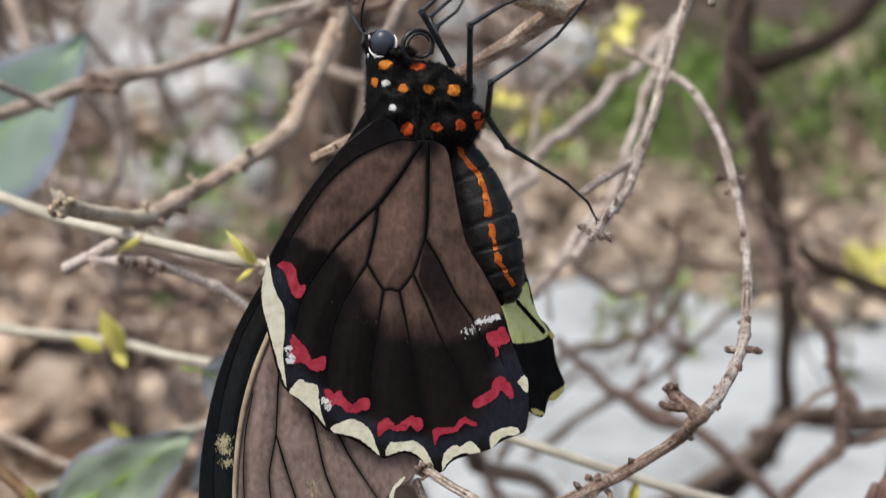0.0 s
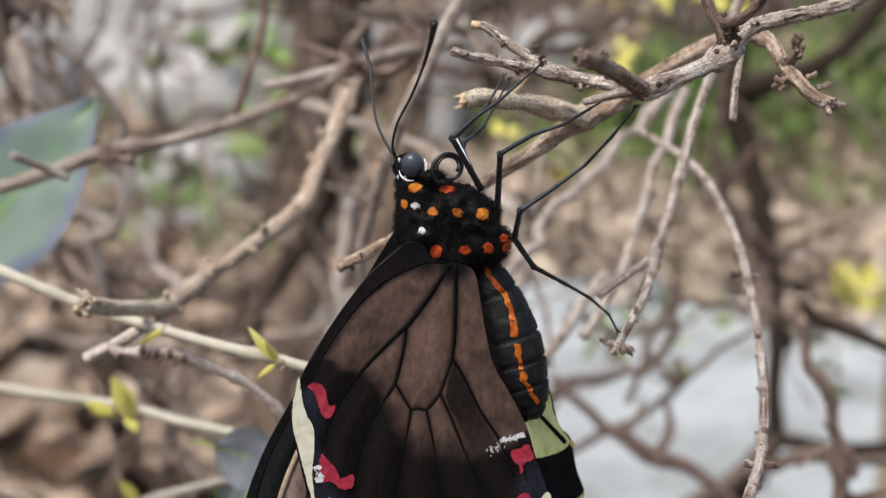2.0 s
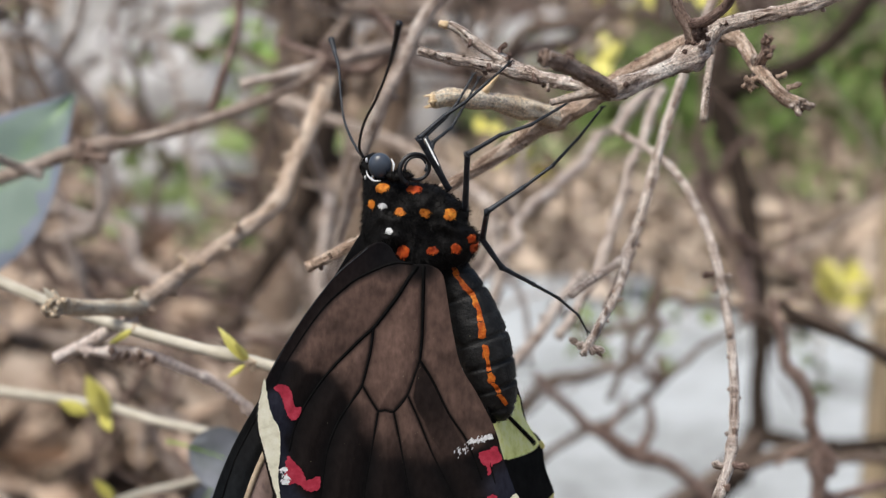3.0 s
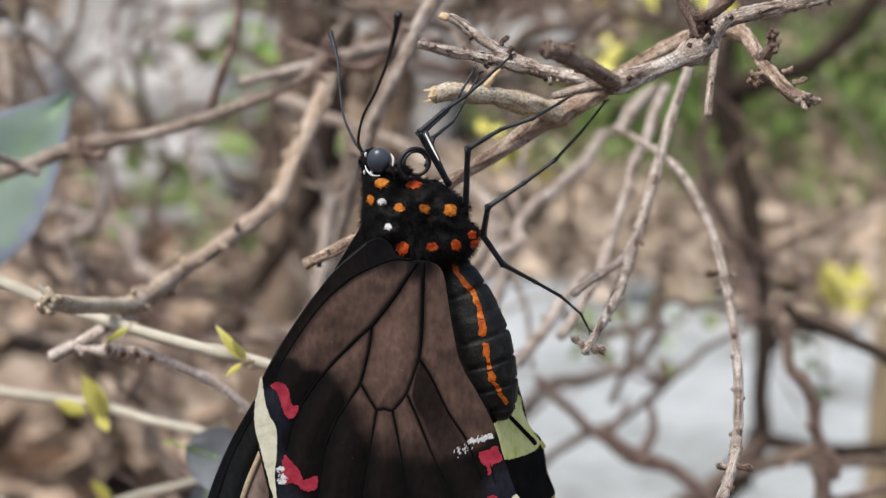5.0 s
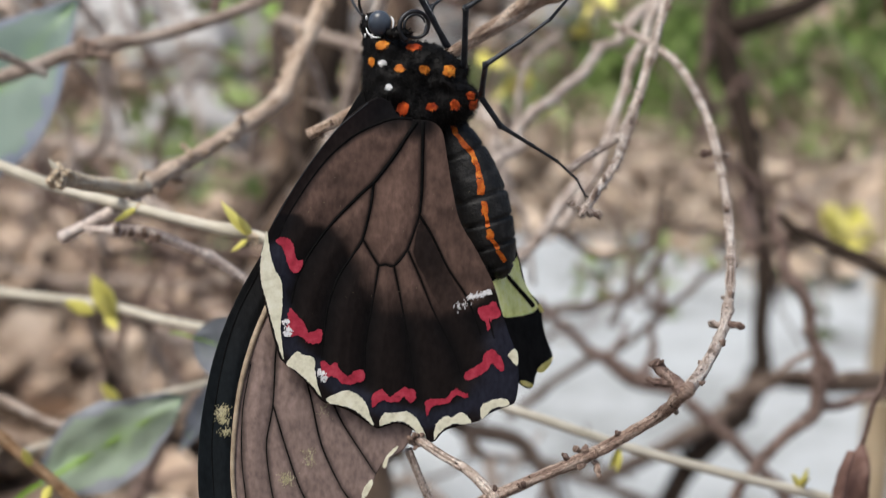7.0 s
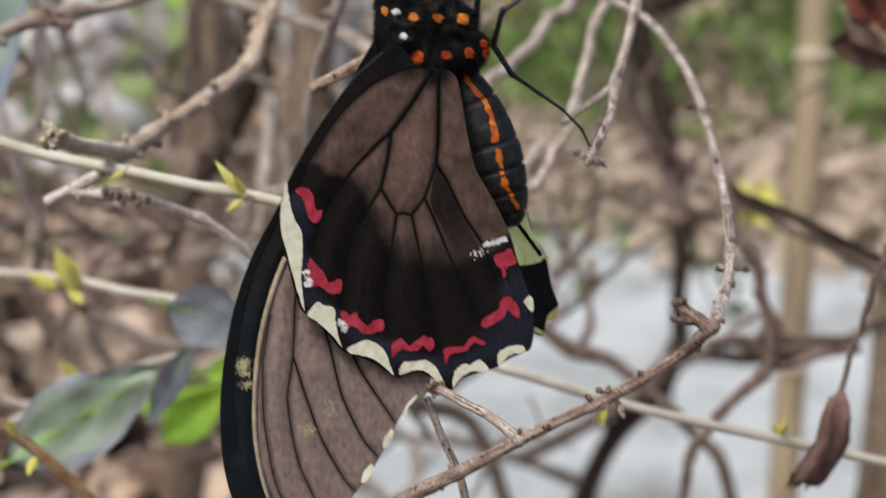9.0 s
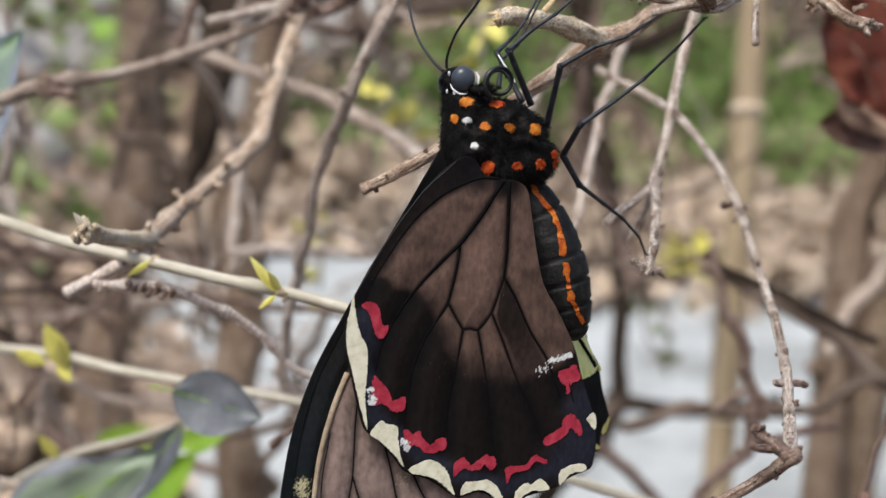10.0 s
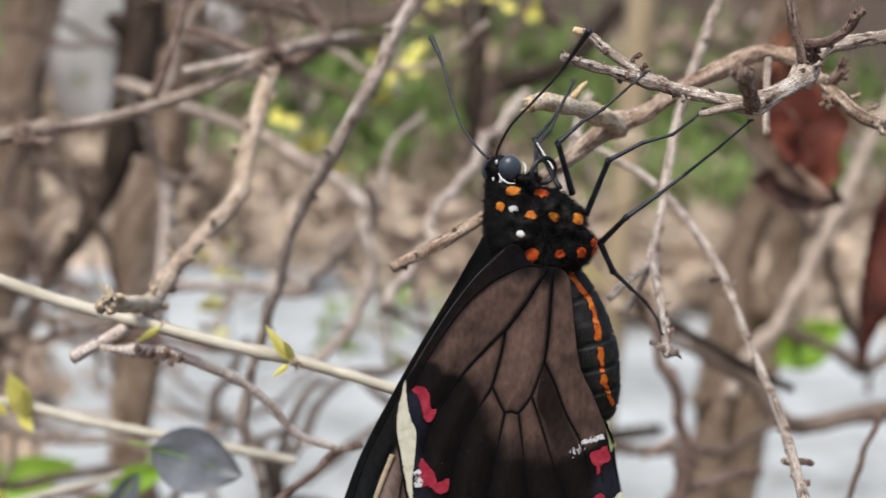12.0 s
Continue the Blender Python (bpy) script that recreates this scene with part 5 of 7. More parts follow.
def litter(name, x0, x1, y0, y1, n, label, seed, mat=LITTER, dz=0.0):
    """Curled dry leaves strewn on the soil."""
    rng = random.Random(seed)
    verts, faces = [], []
    for k in range(n):
        x, y = x0 + (x1 - x0) * rng.betavariate(1.6, 1.3), y0 + (y1 - y0) * rng.betavariate(1.3, 1.5)
        x, y = x + rng.gauss(0, 0.09), y + rng.gauss(0, 0.07)
        z = lie(x, y) + dz + rng.uniform(0.002, 0.035)
        L, W = rng.uniform(0.04, 0.10), rng.uniform(0.014, 0.034)
        e = Euler((rng.gauss(0, 0.6), rng.gauss(0, 0.6), rng.uniform(0, 6.28))).to_matrix()
        cu = rng.uniform(-0.01, 0.02)
        b = len(verts)
        for u, v, w in ((-0.5, 0, 0.5), (-0.2, 1, 1), (0.25, 0.8, 1), (0.5, 0, 0.6), (0.25, -0.8, 1), (-0.2, -1, 1), (0, 0, 0)):
            verts.append(Vector((x, y, z)) + e @ Vector((u * L, v * W, cu * w)))
        faces += [(b, b + 5, b + 6), (b + 5, b + 4, b + 6), (b + 4, b + 3, b + 6), (b + 3, b + 2, b + 6), (b + 2, b + 1, b + 6), (b + 1, b, b + 6)]
    return tagged(mesh_object(name, verts, faces, mat), label, "leaf litter", kind="stuff")


litter("leaf_litter", -2.4, -0.02, 0.4, 4.8, 5600, "brown dry fallen leaves covering the soil", 61)
litter("leaf_litter", -0.3, 4.2, 2.6, 4.2, 6500, "pale dry fallen leaves along the paving", 62, LITTER_PALE)
litter("leaf_litter", 0.42, 2.6, 2.12, 2.95, 3600, "pale dry fallen leaves blown onto the edge of the paving", 63, LITTER_PALE, 0.062)

# ---------------------------------------------------------------- butterfly
HIND = Matrix(((0.97592, 0.02158, 0.21705, -0.00253), (0.21335, 0.11243, -0.97049, 0.16702), (-0.04535, 0.99343, 0.10511, 0.56234), (0, 0, 0, 1)))
FORE = Matrix(((0.97592, -0.00170, 0.21811, -0.00569), (0.21335, 0.21536, -0.95294, 0.17207), (-0.04535, 0.97653, 0.21054, 0.56331), (0, 0, 0, 1)))
FAR = Matrix(((0.44721, -0.12865, 0.88513, 0.00260), (0.87488, 0.26867, -0.40299, 0.17100), (-0.18596, 0.95460, 0.23270, 0.56029), (0, 0, 0, 1)))

butterfly = tagged(new("butterfly"), "black and brown swallowtail butterfly with crimson wing marks, clinging to branch", "butterfly")


def closed(points, step):
    """A closed smooth outline through points."""
    p = np.array(points, float)
    n, out = len(p), []
    for i in range(n):
        a, b, c, d = p[i - 1], p[i], p[(i + 1) % n], p[(i + 2) % n]
        m = max(1, int(np.linalg.norm(c - b) / step))
        for k in range(m):
            t = k / m
            out.append(0.5 * (2 * b + (c - a) * t + (2 * a - 5 * b + 4 * c - d) * t * t + (3 * b - a - 3 * c + d) * t**3))
    return np.array(out)


def seg_dist(p, line):
    """Distance from rows p to a polyline, all in the wing's mm."""
    best = np.full(len(p), 1e9)
    for a, b in zip(line[:-1], line[1:]):
        ab = b - a
        t = np.clip(((p - a) @ ab) / (ab @ ab + 1e-9), 0, 1)
        best = np.minimum(best, np.linalg.norm(p - (a + t[:, None] * ab), axis=1))
    return best


def wing(name, outline, centre, frame_m, bend, pigments, mat, label, rings=44, step=0.45):
    """A thin membrane filled out from a centre to its outline; bend(u, v) lifts it from its plane."""
    o = closed(outline, step)
    c = np.array(centre, float)
    pts = [c]
    for r in range(1, rings + 1):
        pts += list(c + (o - c) * (r / rings))
    pts = np.array(pts)
    n = len(o)
    dark, blue = pigments(pts)
    lift = bend(pts)
    verts = [frame_m @ Vector((u * MM, v * MM, w * MM)) for (u, v), w in zip(pts, lift)]
    back_v = [frame_m @ Vector((u * MM, v * MM, (w - 0.12) * MM)) for (u, v), w in zip(pts, lift)]
    faces = [(0, 1 + k, 1 + (k + 1) % n) for k in range(n)]
    for r in range(rings - 1):
        a = 1 + r * n
        faces += [(a + k, a + n + k, a + n + (k + 1) % n, a + (k + 1) % n) for k in range(n)]
    m = len(verts)
    rim = 1 + (rings - 1) * n
    faces += [tuple(m + i for i in reversed(f)) for f in faces]
    faces += [(rim + k, m + rim + k, m + rim + (k + 1) % n, rim + (k + 1) % n) for k in range(n)]
    ob = mesh_object(name, verts + back_v, faces, mat, butterfly, label)
    for key, val in (("dark", dark), ("blue", blue)):
        at = ob.data.attributes.new(key, "FLOAT", "POINT")
        at.data.foreach_set("value", np.r_[val, val].astype(np.float32))
    return ob


def vein(parent, line, r0, r1, frame_m, bend, lift=0.05, mat=None, name="vein"):
    s = spline([(u, v, 0, 0) for u, v in line], 0.5)[:, :2]
    w = bend(s) + lift
    rows = []
    for i, ((u, v), z) in enumerate(zip(s, w)):
        q = frame_m @ Vector((u * MM, v * MM, z * MM)) / MM
        rows.append((*q, r0 + (r1 - r0) * i / (len(s) - 1)))
    v_, f_, u_ = tube(rows, 6, 0.5, 0.10, (), len(line))
    return mesh_object(name, v_, f_, mat or VEIN, parent, "", True, u_)


def marking(parent, name, outline, frame_m, bend, mat, lift=0.07, fray=0.12, seed=0, smooth=True):
    """A patch of coloured scales with a finely frayed edge, just proud of the wing."""
    o = closed(outline, 0.16) if smooth else np.array(outline, float)
    rng = random.Random(seed + len(o))
    c0 = o.mean(0)
    out = []
    for i, q in enumerate(o):
        t = o[(i + 1) % len(o)] - o[i - 1]
        nrm = np.array([t[1], -t[0]]) / (np.linalg.norm(t) + 1e-9)
        out.append(q + nrm * rng.uniform(-fray, fray))
    bm = bmesh.new()
    vs = []
    for q, z in zip(out, bend(np.array(out)) + lift):
        vs.append(bm.verts.new(frame_m @ Vector((q[0] * MM, q[1] * MM, z * MM))))
    edges = [bm.edges.new((vs[i], vs[(i + 1) % len(vs)])) for i in range(len(vs))]
    bmesh.ops.triangle_fill(bm, edges=edges, use_beauty=True, use_dissolve=False)
    for f in bm.faces:
        f.material_index = 0
    me = bpy.data.meshes.new(name)
    bm.to_mesh(me)
    bm.free()
    me.materials.append(mat)
    face_out = (frame_m.to_3x3() @ Vector((0, 0, 1))).normalized()
    if face_out.y > 0:
        face_out = -face_out
    if sum((p.normal.dot(face_out) for p in me.polygons), 0.0) < 0:
        me.flip_normals()
    me.polygons.foreach_set("use_smooth", [True] * len(me.polygons))
    me.normals_split_custom_set_from_vertices([face_out] * len(me.vertices))
    ob = new(name, me)
    ob.parent = parent
    return ob


def flecks(parent, name, spots, frame_m, bend, mat, n, spread, size, seed, way=(1, 0)):
    """Loose frosting of single scales."""
    rng = random.Random(seed)
    verts, faces = [], []
    for k in range(n):
        u, v = spots[rng.randrange(len(spots))]
        u, v = u + rng.gauss(0, spread), v + rng.gauss(0, spread * 0.6)
        z = float(bend(np.array([[u, v]]))[0]) + 0.1
        a = rng.gauss(1.2, 0.5)
        d, e = np.array([math.cos(a), math.sin(a)]) * size * rng.uniform(0.6, 1.6), np.array([-math.sin(a), math.cos(a)]) * size * 0.35
        b = len(verts)
        for q in (-d - e, d - e, d + e, -d + e):
            verts.append(frame_m @ Vector(((u + q[0]) * MM, (v + q[1]) * MM, z * MM)))
        faces.append((b, b + 1, b + 2, b + 3))
    return tagged(mesh_object(name, verts, faces, mat, parent, "", False), kind="stuff")


H_OUT = [(1.5, 0.2), (-0.6, 0.4), (-2.3, 0.9), (-3.2, 2.3), (-4.7, 2.9), (-7.0, 1.7), (-9.4, -0.5), (-11.6, -3.2), (-13.4, -5.7), (-15.0, -8.2), (-16.4, -10.5), (-17.6, -12.9), (-18.4, -15.0), (-18.8, -18.0), (-17.8, -22.7), (-16.5, -27.6), (-15.8, -28.8), (-14.4, -30.0), (-12.9, -31.5), (-11.5, -33.3), (-10.5, -34.0), (-7.9, -35.0), (-4.7, -37.1), (-3.9, -37.3), (-1.5, -36.8), (0.8, -38.1), (2.1, -39.2), (3.0, -39.2), (4.3, -37.9), (7.2, -37.1), (8.7, -36.7), (10.3, -35.7), (12.3, -35.0), (13.2, -34.3), (13.5, -31.1), (13.0, -28.3), (11.9, -25.4), (10.9, -22.7), (10.3, -20.7), (9.5, -18.8), (7.5, -15.2), (5.5, -11.9), (4.4, -7.7), (3.7, -4.0), (3.0, -0.9)]
H_VEINS = [
    ([(-0.6, 0.4), (-3.1, 0.3), (-7.1, -1.3), (-10.1, -3.7), (-11.9, -5.8), (-13.7, -8.4), (-15.5, -11.4), (-16.6, -14.0)], 0.24, 0.16),
    ([(0.0, 0.1), (-0.8, -1.0), (-2.6, -3.8), (-5.0, -7.0), (-6.6, -8.5), (-9.4, -11.3), (-11.4, -13.7), (-13.2, -16.5), (-14.3, -19.0), (-14.9, -21.8)], 0.36, 0.20),
    ([(-5.2, -7.4), (-5.5, -10.1), (-6.4, -14.0), (-7.5, -15.8), (-9.3, -18.7), (-10.5, -22.4), (-11.2, -28.5)], 0.26, 0.18),
    ([(-6.4, -14.0), (-5.4, -15.7), (-4.4, -17.2), (-3.6, -17.1), (-2.5, -17.3), (-0.9, -15.3), (0.5, -11.2)], 0.18, 0.2),
]
H_VEINS += [
    ([(0.7, 0.1), (0.7, -4.0), (0.7, -8.1), (0.5, -11.2)], 0.36, 0.30),
    ([(-4.4, -17.3), (-5.1, -22.1), (-5.8, -26.8), (-5.8, -31.6)], 0.20, 0.16),
    ([(-2.5, -17.4), (-1.6, -21.4), (-0.3, -28.0), (0.6, -34.0)], 0.20, 0.16),
    ([(-0.8, -15.5), (0.6, -18.5), (2.4, -22.7), (5.1, -27.9), (6.2, -31.0)], 0.20, 0.16),
    ([(0.5, -11.2), (2.0, -13.5), (4.2, -17.7), (6.6, -21.2), (8.6, -26.0)], 0.28, 0.18),
]
H_LINES = [np.array(a, float) for a, *_ in H_VEINS]
H_BASE = np.array((0.4, 0.0))
H_SHOULDER = np.array((-3.5, 2.5))
H_SPOTS = [(np.array((-3.1, 1.5)), 3.6, 1.0), (np.array((-0.2, 0.4)), 1.6, 1.0), (np.array((-2.0, -15.8)), 1.2, 0.25)]
H_MARGIN = np.array([(-17.0, -15.5), (-16.4, -21.0), (-15.0, -27.0), (-12.0, -29.5), (-8.5, -32.4), (-3.5, -35.0), (2.0, -36.6), (6.0, -35.3), (9.5, -33.4), (11.8, -31.5)])
H_BLUE = [(np.array((12.2, -26.9)), 3.0), (np.array((11.6, -31.8)), 3.4), (np.array((-16.5, -18.7)), 1.8), (np.array((-16.8, -16.6)), 2.0), (np.array((-13.4, -28.9)), 1.6), (np.array((9.5, -33.8)), 2.4)]


def hind_bend(p):
    d = np.min([seg_dist(p, l) for l in H_LINES], axis=0)
    r = np.linalg.norm(p - H_BASE, axis=1)
    return 0.22 * np.minimum(d, 2.0) * np.sin(np.minimum(r / 22, 1.5)) - 0.0012 * r**2 * 0.35 - 0.9 * np.exp(-((np.linalg.norm(p - H_SHOULDER, axis=1) / 3.0) ** 2))


def hind_pigments(p):
    d = np.min([seg_dist(p, l) for l in H_LINES], axis=0)
    r = np.linalg.norm(p - H_BASE, axis=1)
    nz = np.array([noise.noise(Vector((u * 0.5, v * 0.5, 2))) for u, v in p])
    fan = np.degrees(np.arctan2(H_BASE[0] - p[:, 0], H_BASE[1] - p[:, 1]))
    start = np.interp(fan, (-30, -19, -12, -5, 5, 14, 22, 30, 37, 42, 50, 57, 75), (20.8, 20.4, 18.5, 16.8, 16.4, 16.0, 14.2, 13.0, 14.0, 15.6, 16.4, 18.0, 18.5))
    width = np.interp(fan, (-22, -16, -5, 14, 24, 34, 40, 50), (2.5, 5.0, 8.0, 8.0, 6.5, 4.5, 2.2, 2.0))
    t = np.clip((r + 0.9 * nz - start) / width, 0, 1)
    dark = t * t * (3 - 2 * t) * (0.965 + 0.035 * np.exp(-((d / 1.1) ** 2)))
    for c, w, a in H_SPOTS:
        dark = np.maximum(dark, a * np.exp(-((np.linalg.norm(p - c, axis=1) / w) ** 4)))
    dark = np.maximum(dark, 0.97 * np.exp(-((d / np.interp(r, (4, 16), (0.75, 0.42))) ** 2)))
    dark = np.maximum(dark, 0.46 * np.exp(-((d / 1.5) ** 2)))
    dark = np.maximum(dark, np.clip(0.5 - 0.46 * np.exp(-((np.linalg.norm((p - (-2.2, -9.5)) * (1.0, 0.55), axis=1) / 4.2) ** 2)) + 0.3 * nz, 0, 1))
    wedge = seg_dist(p, np.array([(0.5, -11.4), (1.0, -13.4), (1.6, -15.4), (2.5, -17.6)])) / np.interp(r, (11, 14, 18), (0.9, 2.1, 2.3))
    dark = np.maximum(dark, 0.9 * np.exp(-(wedge**2.4)))
    q = p - (0.5, -11.2)
    turn, far = np.degrees(np.arctan2(q[:, 0], -q[:, 1])), np.linalg.norm(q, axis=1)
    low = np.interp(far, (3, 4.5, 7.3, 11.7), (-15, -14, 0, 9))
    between = np.clip((turn - low) / 6, 0, 1) * np.clip((34 - turn) / 6, 0, 1)
    dark = np.maximum(dark, between * np.interp(far, (0.5, 2, 6, 8, 11), (0.6, 0.93, 0.93, 0.86, 0.8)))
    edge = np.exp(-((seg_dist(p, np.array([(-2.3, 2.2), (-5.6, 2.0), (-9.6, -1.2), (-13.4, -6.4), (-17.2, -13.0)])) / 1.8) ** 4))
    dark = np.maximum(dark, 0.93 * edge)
    inside = p[:, 0] - np.interp(p[:, 1], (-14.0, -11.4, -8.4, -5.8, -3.7, -1.3, 0.3, 0.4), (-16.6, -15.5, -13.7, -11.9, -10.1, -7.1, -3.1, -0.6))
    strip = np.clip(0.5 - inside / 0.5, 0, 1) * (p[:, 1] > -16)
    dark = np.maximum(dark, strip * np.interp(r, (5, 9, 16), (1.0, 0.93, 0.84)))
    dark = np.maximum(dark, np.exp(-((r / 2.8) ** 4)))
    blue = np.zeros(len(p))
    for c, w in H_BLUE:
        blue = np.maximum(blue, 0.85 * np.exp(-((np.linalg.norm(p - c, axis=1) / w) ** 4)))
    blue = np.maximum(blue, 0.8 * np.exp(-((seg_dist(p, H_MARGIN) / 1.1) ** 4)))
    return np.clip(dark, 0, 1), np.clip(blue + 0.06 * edge, 0, 1)


hindwing = wing("hindwing", H_OUT, (-3.0, -17.5), HIND, hind_bend, hind_pigments, HIND_SKIN, "brown hindwing fading to black, with dark veins", 96, 0.3)
for line, r0, r1 in H_VEINS:
    vein(hindwing, line, r0 * 0.72, r1 * 0.62, HIND, hind_bend, -0.06)
H_PINK = [
    [(-16.9, -14.2), (-16.3, -13.8), (-15.3, -13.9), (-14.8, -14.6), (-14.6, -15.7), (-14.2, -16.5), (-13.6, -16.4), (-13.6, -17.2), (-14.0, -17.9), (-14.7, -18.0), (-15.2, -17.4), (-15.6, -16.4), (-15.9, -15.3), (-16.2, -14.8)],
    [(-15.4, -23.5), (-15.0, -22.3), (-14.5, -22.8), (-13.5, -23.9), (-13.1, -24.7), (-12.9, -25.3), (-12.1, -25.1), (-11.2, -24.9), (-11.3, -26.4), (-12.3, -26.7), (-13.1, -26.3), (-13.8, -25.7), (-14.4, -25.6), (-15.1, -25.7), (-15.4, -24.6)],
    [(-11.3, -29.1), (-10.8, -28.8), (-10.2, -29.3), (-9.4, -29.0), (-9.0, -29.8), (-8.2, -30.6), (-7.5, -30.5), (-7.1, -30.0), (-6.0, -30.1), (-6.0, -31.4), (-7.1, -31.6), (-7.7, -31.8), (-8.6, -31.6), (-9.4, -30.9), (-10.2, -30.7), (-10.6, -31.2), (-11.0, -30.4)],
]
H_PINK += [
    [(-5.0, -33.3), (-4.4, -32.6), (-3.7, -32.4), (-3.2, -33.0), (-2.7, -33.4), (-1.9, -32.8), (-1.0, -32.3), (-0.2, -32.6), (0.4, -32.8), (0.5, -34.0), (-0.3, -34.2), (-1.0, -33.5), (-1.7, -34.0), (-2.7, -34.1), (-3.5, -33.8), (-4.2, -34.2), (-4.9, -34.7)],
    [(1.7, -34.2), (2.4, -33.8), (3.5, -33.8), (4.4, -33.7), (4.9, -32.9), (5.6, -32.6), (6.3, -33.1), (7.0, -33.3), (7.0, -33.8), (6.1, -33.6), (5.5, -33.4), (4.8, -34.2), (3.8, -34.6), (2.7, -34.7), (2.2, -35.3), (1.9, -36.0), (1.7, -35.0)],
    [(6.7, -30.7), (7.6, -30.0), (8.6, -29.4), (8.9, -28.4), (9.7, -27.8), (10.4, -28.1), (11.2, -28.9), (11.5, -30.3), (11.1, -30.6), (10.4, -29.9), (9.9, -29.6), (9.2, -30.5), (8.3, -31.1), (7.4, -31.5), (6.7, -31.6)],
    [(8.1, -22.6), (9.2, -22.2), (10.1, -21.8), (10.9, -23.5), (9.8, -24.1), (9.7, -24.9), (9.3, -25.5), (9.1, -24.5), (8.3, -23.7)],
]
# highlight along the leading edge, modelled as a thin tube in a lighter colour
vein(hindwing, [(-6.0, 2.2), (-9.4, -0.6), (-11.6, -3.3), (-13.4, -5.8), (-15.0, -8.3), (-17.2, -12.2)], 0.05, 0.05, HIND, hind_bend, 0.02, mat=LEG, name="costal_highlight")
for k, o in enumerate(H_PINK):
    marking(hindwing, "crimson_mark", o, HIND, hind_bend, PINK, fray=0.09, seed=k)
H_CREAM = [
    [(-17.9, -13.0), (-17.5, -15.5), (-17.0, -17.4), (-16.1, -19.2), (-16.0, -22.2), (-16.2, -24.4), (-15.8, -28.4), (-16.6, -26.3), (-17.6, -22.6), (-18.6, -18.6), (-18.6, -16.2), (-18.3, -14.6)],
    [(-15.4, -29.1), (-14.9, -28.1), (-14.1, -27.5), (-13.5, -27.9), (-12.1, -28.4), (-12.0, -30.0), (-11.7, -31.5), (-11.2, -33.2), (-12.3, -31.8), (-13.5, -30.6), (-14.4, -29.8)],
    [(-10.5, -33.3), (-9.5, -32.9), (-8.1, -32.4), (-6.8, -33.0), (-5.9, -33.9), (-5.2, -35.5), (-4.7, -37.0), (-5.9, -35.9), (-7.5, -34.7), (-8.8, -34.3), (-10.3, -33.9)],
]
H_CREAM += [
    [(-3.9, -37.0), (-3.9, -36.0), (-3.3, -35.4), (-1.9, -35.4), (-0.7, -35.3), (0.4, -36.0), (1.3, -37.3), (1.9, -38.9), (0.9, -38.2), (-0.3, -37.0), (-1.6, -36.5), (-3.0, -36.7)],
    [(2.9, -39.0), (2.9, -37.4), (3.6, -36.4), (4.5, -36.0), (5.0, -36.3), (6.1, -35.6), (7.0, -36.1), (7.5, -36.9), (6.4, -37.1), (5.2, -37.1), (4.1, -37.6), (3.4, -38.3)],
    [(8.8, -36.5), (8.7, -35.0), (9.5, -34.4), (10.9, -34.0), (12.1, -34.2), (12.2, -34.9), (10.9, -35.1), (10.0, -35.4), (9.5, -36.0)],
    [(11.9, -28.5), (12.8, -27.7), (13.3, -28.7), (13.2, -29.8), (12.7, -29.5), (12.3, -28.9)],
]
for k, o in enumerate(H_CREAM):
    marking(hindwing, "cream_mark", o, HIND, hind_bend, CREAM, 0.16, 0.07, k)
flecks(hindwing, "white_frosting", [(9.2, -20.6), (8.6, -20.8), (8.0, -21.0), (7.2, -21.2)], HIND, hind_bend, WHITE_SCALE, 150, 0.24, 0.14, 2)
flecks(hindwing, "white_frosting", [(5.1, -22.3), (5.8, -22.2), (6.5, -22.0)], HIND, hind_bend, WHITE_SCALE, 26, 0.4, 0.12, 3)
flecks(hindwing, "white_frosting", [(-15.5, -23.9), (-15.3, -24.8), (-15.4, -25.4)], HIND, hind_bend, WHITE_SCALE, 120, 0.22, 0.14, 4)
flecks(hindwing, "white_frosting", [(-11.2, -30.2), (-10.9, -30.9)], HIND, hind_bend, WHITE_SCALE, 90, 0.25, 0.14, 5)

flecks(hindwing, "dust_fleck", [(-8.3, -6.0), (-10.9, -10.0), (-4.2, -8.7), (-2.1, -12.8), (2.7, -8.1), (-5.4, -20.9), (0.1, -21.0), (-10.8, -19.4)], HIND, hind_bend, CREAM_DULL, 60, 2.2, 0.028, 8)

F_OUT = [(2.3, -0.4), (-0.9, 2.9), (-3.0, 3.3), (-8.1, -4.8), (-12.6, -11.9), (-16.2, -17.9), (-19.1, -23.0), (-21.3, -28.3), (-22.7, -33.6), (-23.7, -40.3), (-23.7, -47.0), (-22.7, -52.4), (-20.7, -57.0), (-18.0, -58.5), (-13.8, -57.5), (-9.6, -55.1), (-6.7, -52.1), (-4.6, -49.3), (-2.8, -46.3), (-1.1, -43.3), (1.9, -41.0), (3.6, -32.0), (4.0, -17.2), (3.5, -6.7)]
F_TAN = [(-15.4, -24.1), (-17.2, -28.4), (-18.7, -33.8), (-19.5, -39.8), (-19.6, -45.9), (-18.5, -52.1), (-16.6, -56.3)]
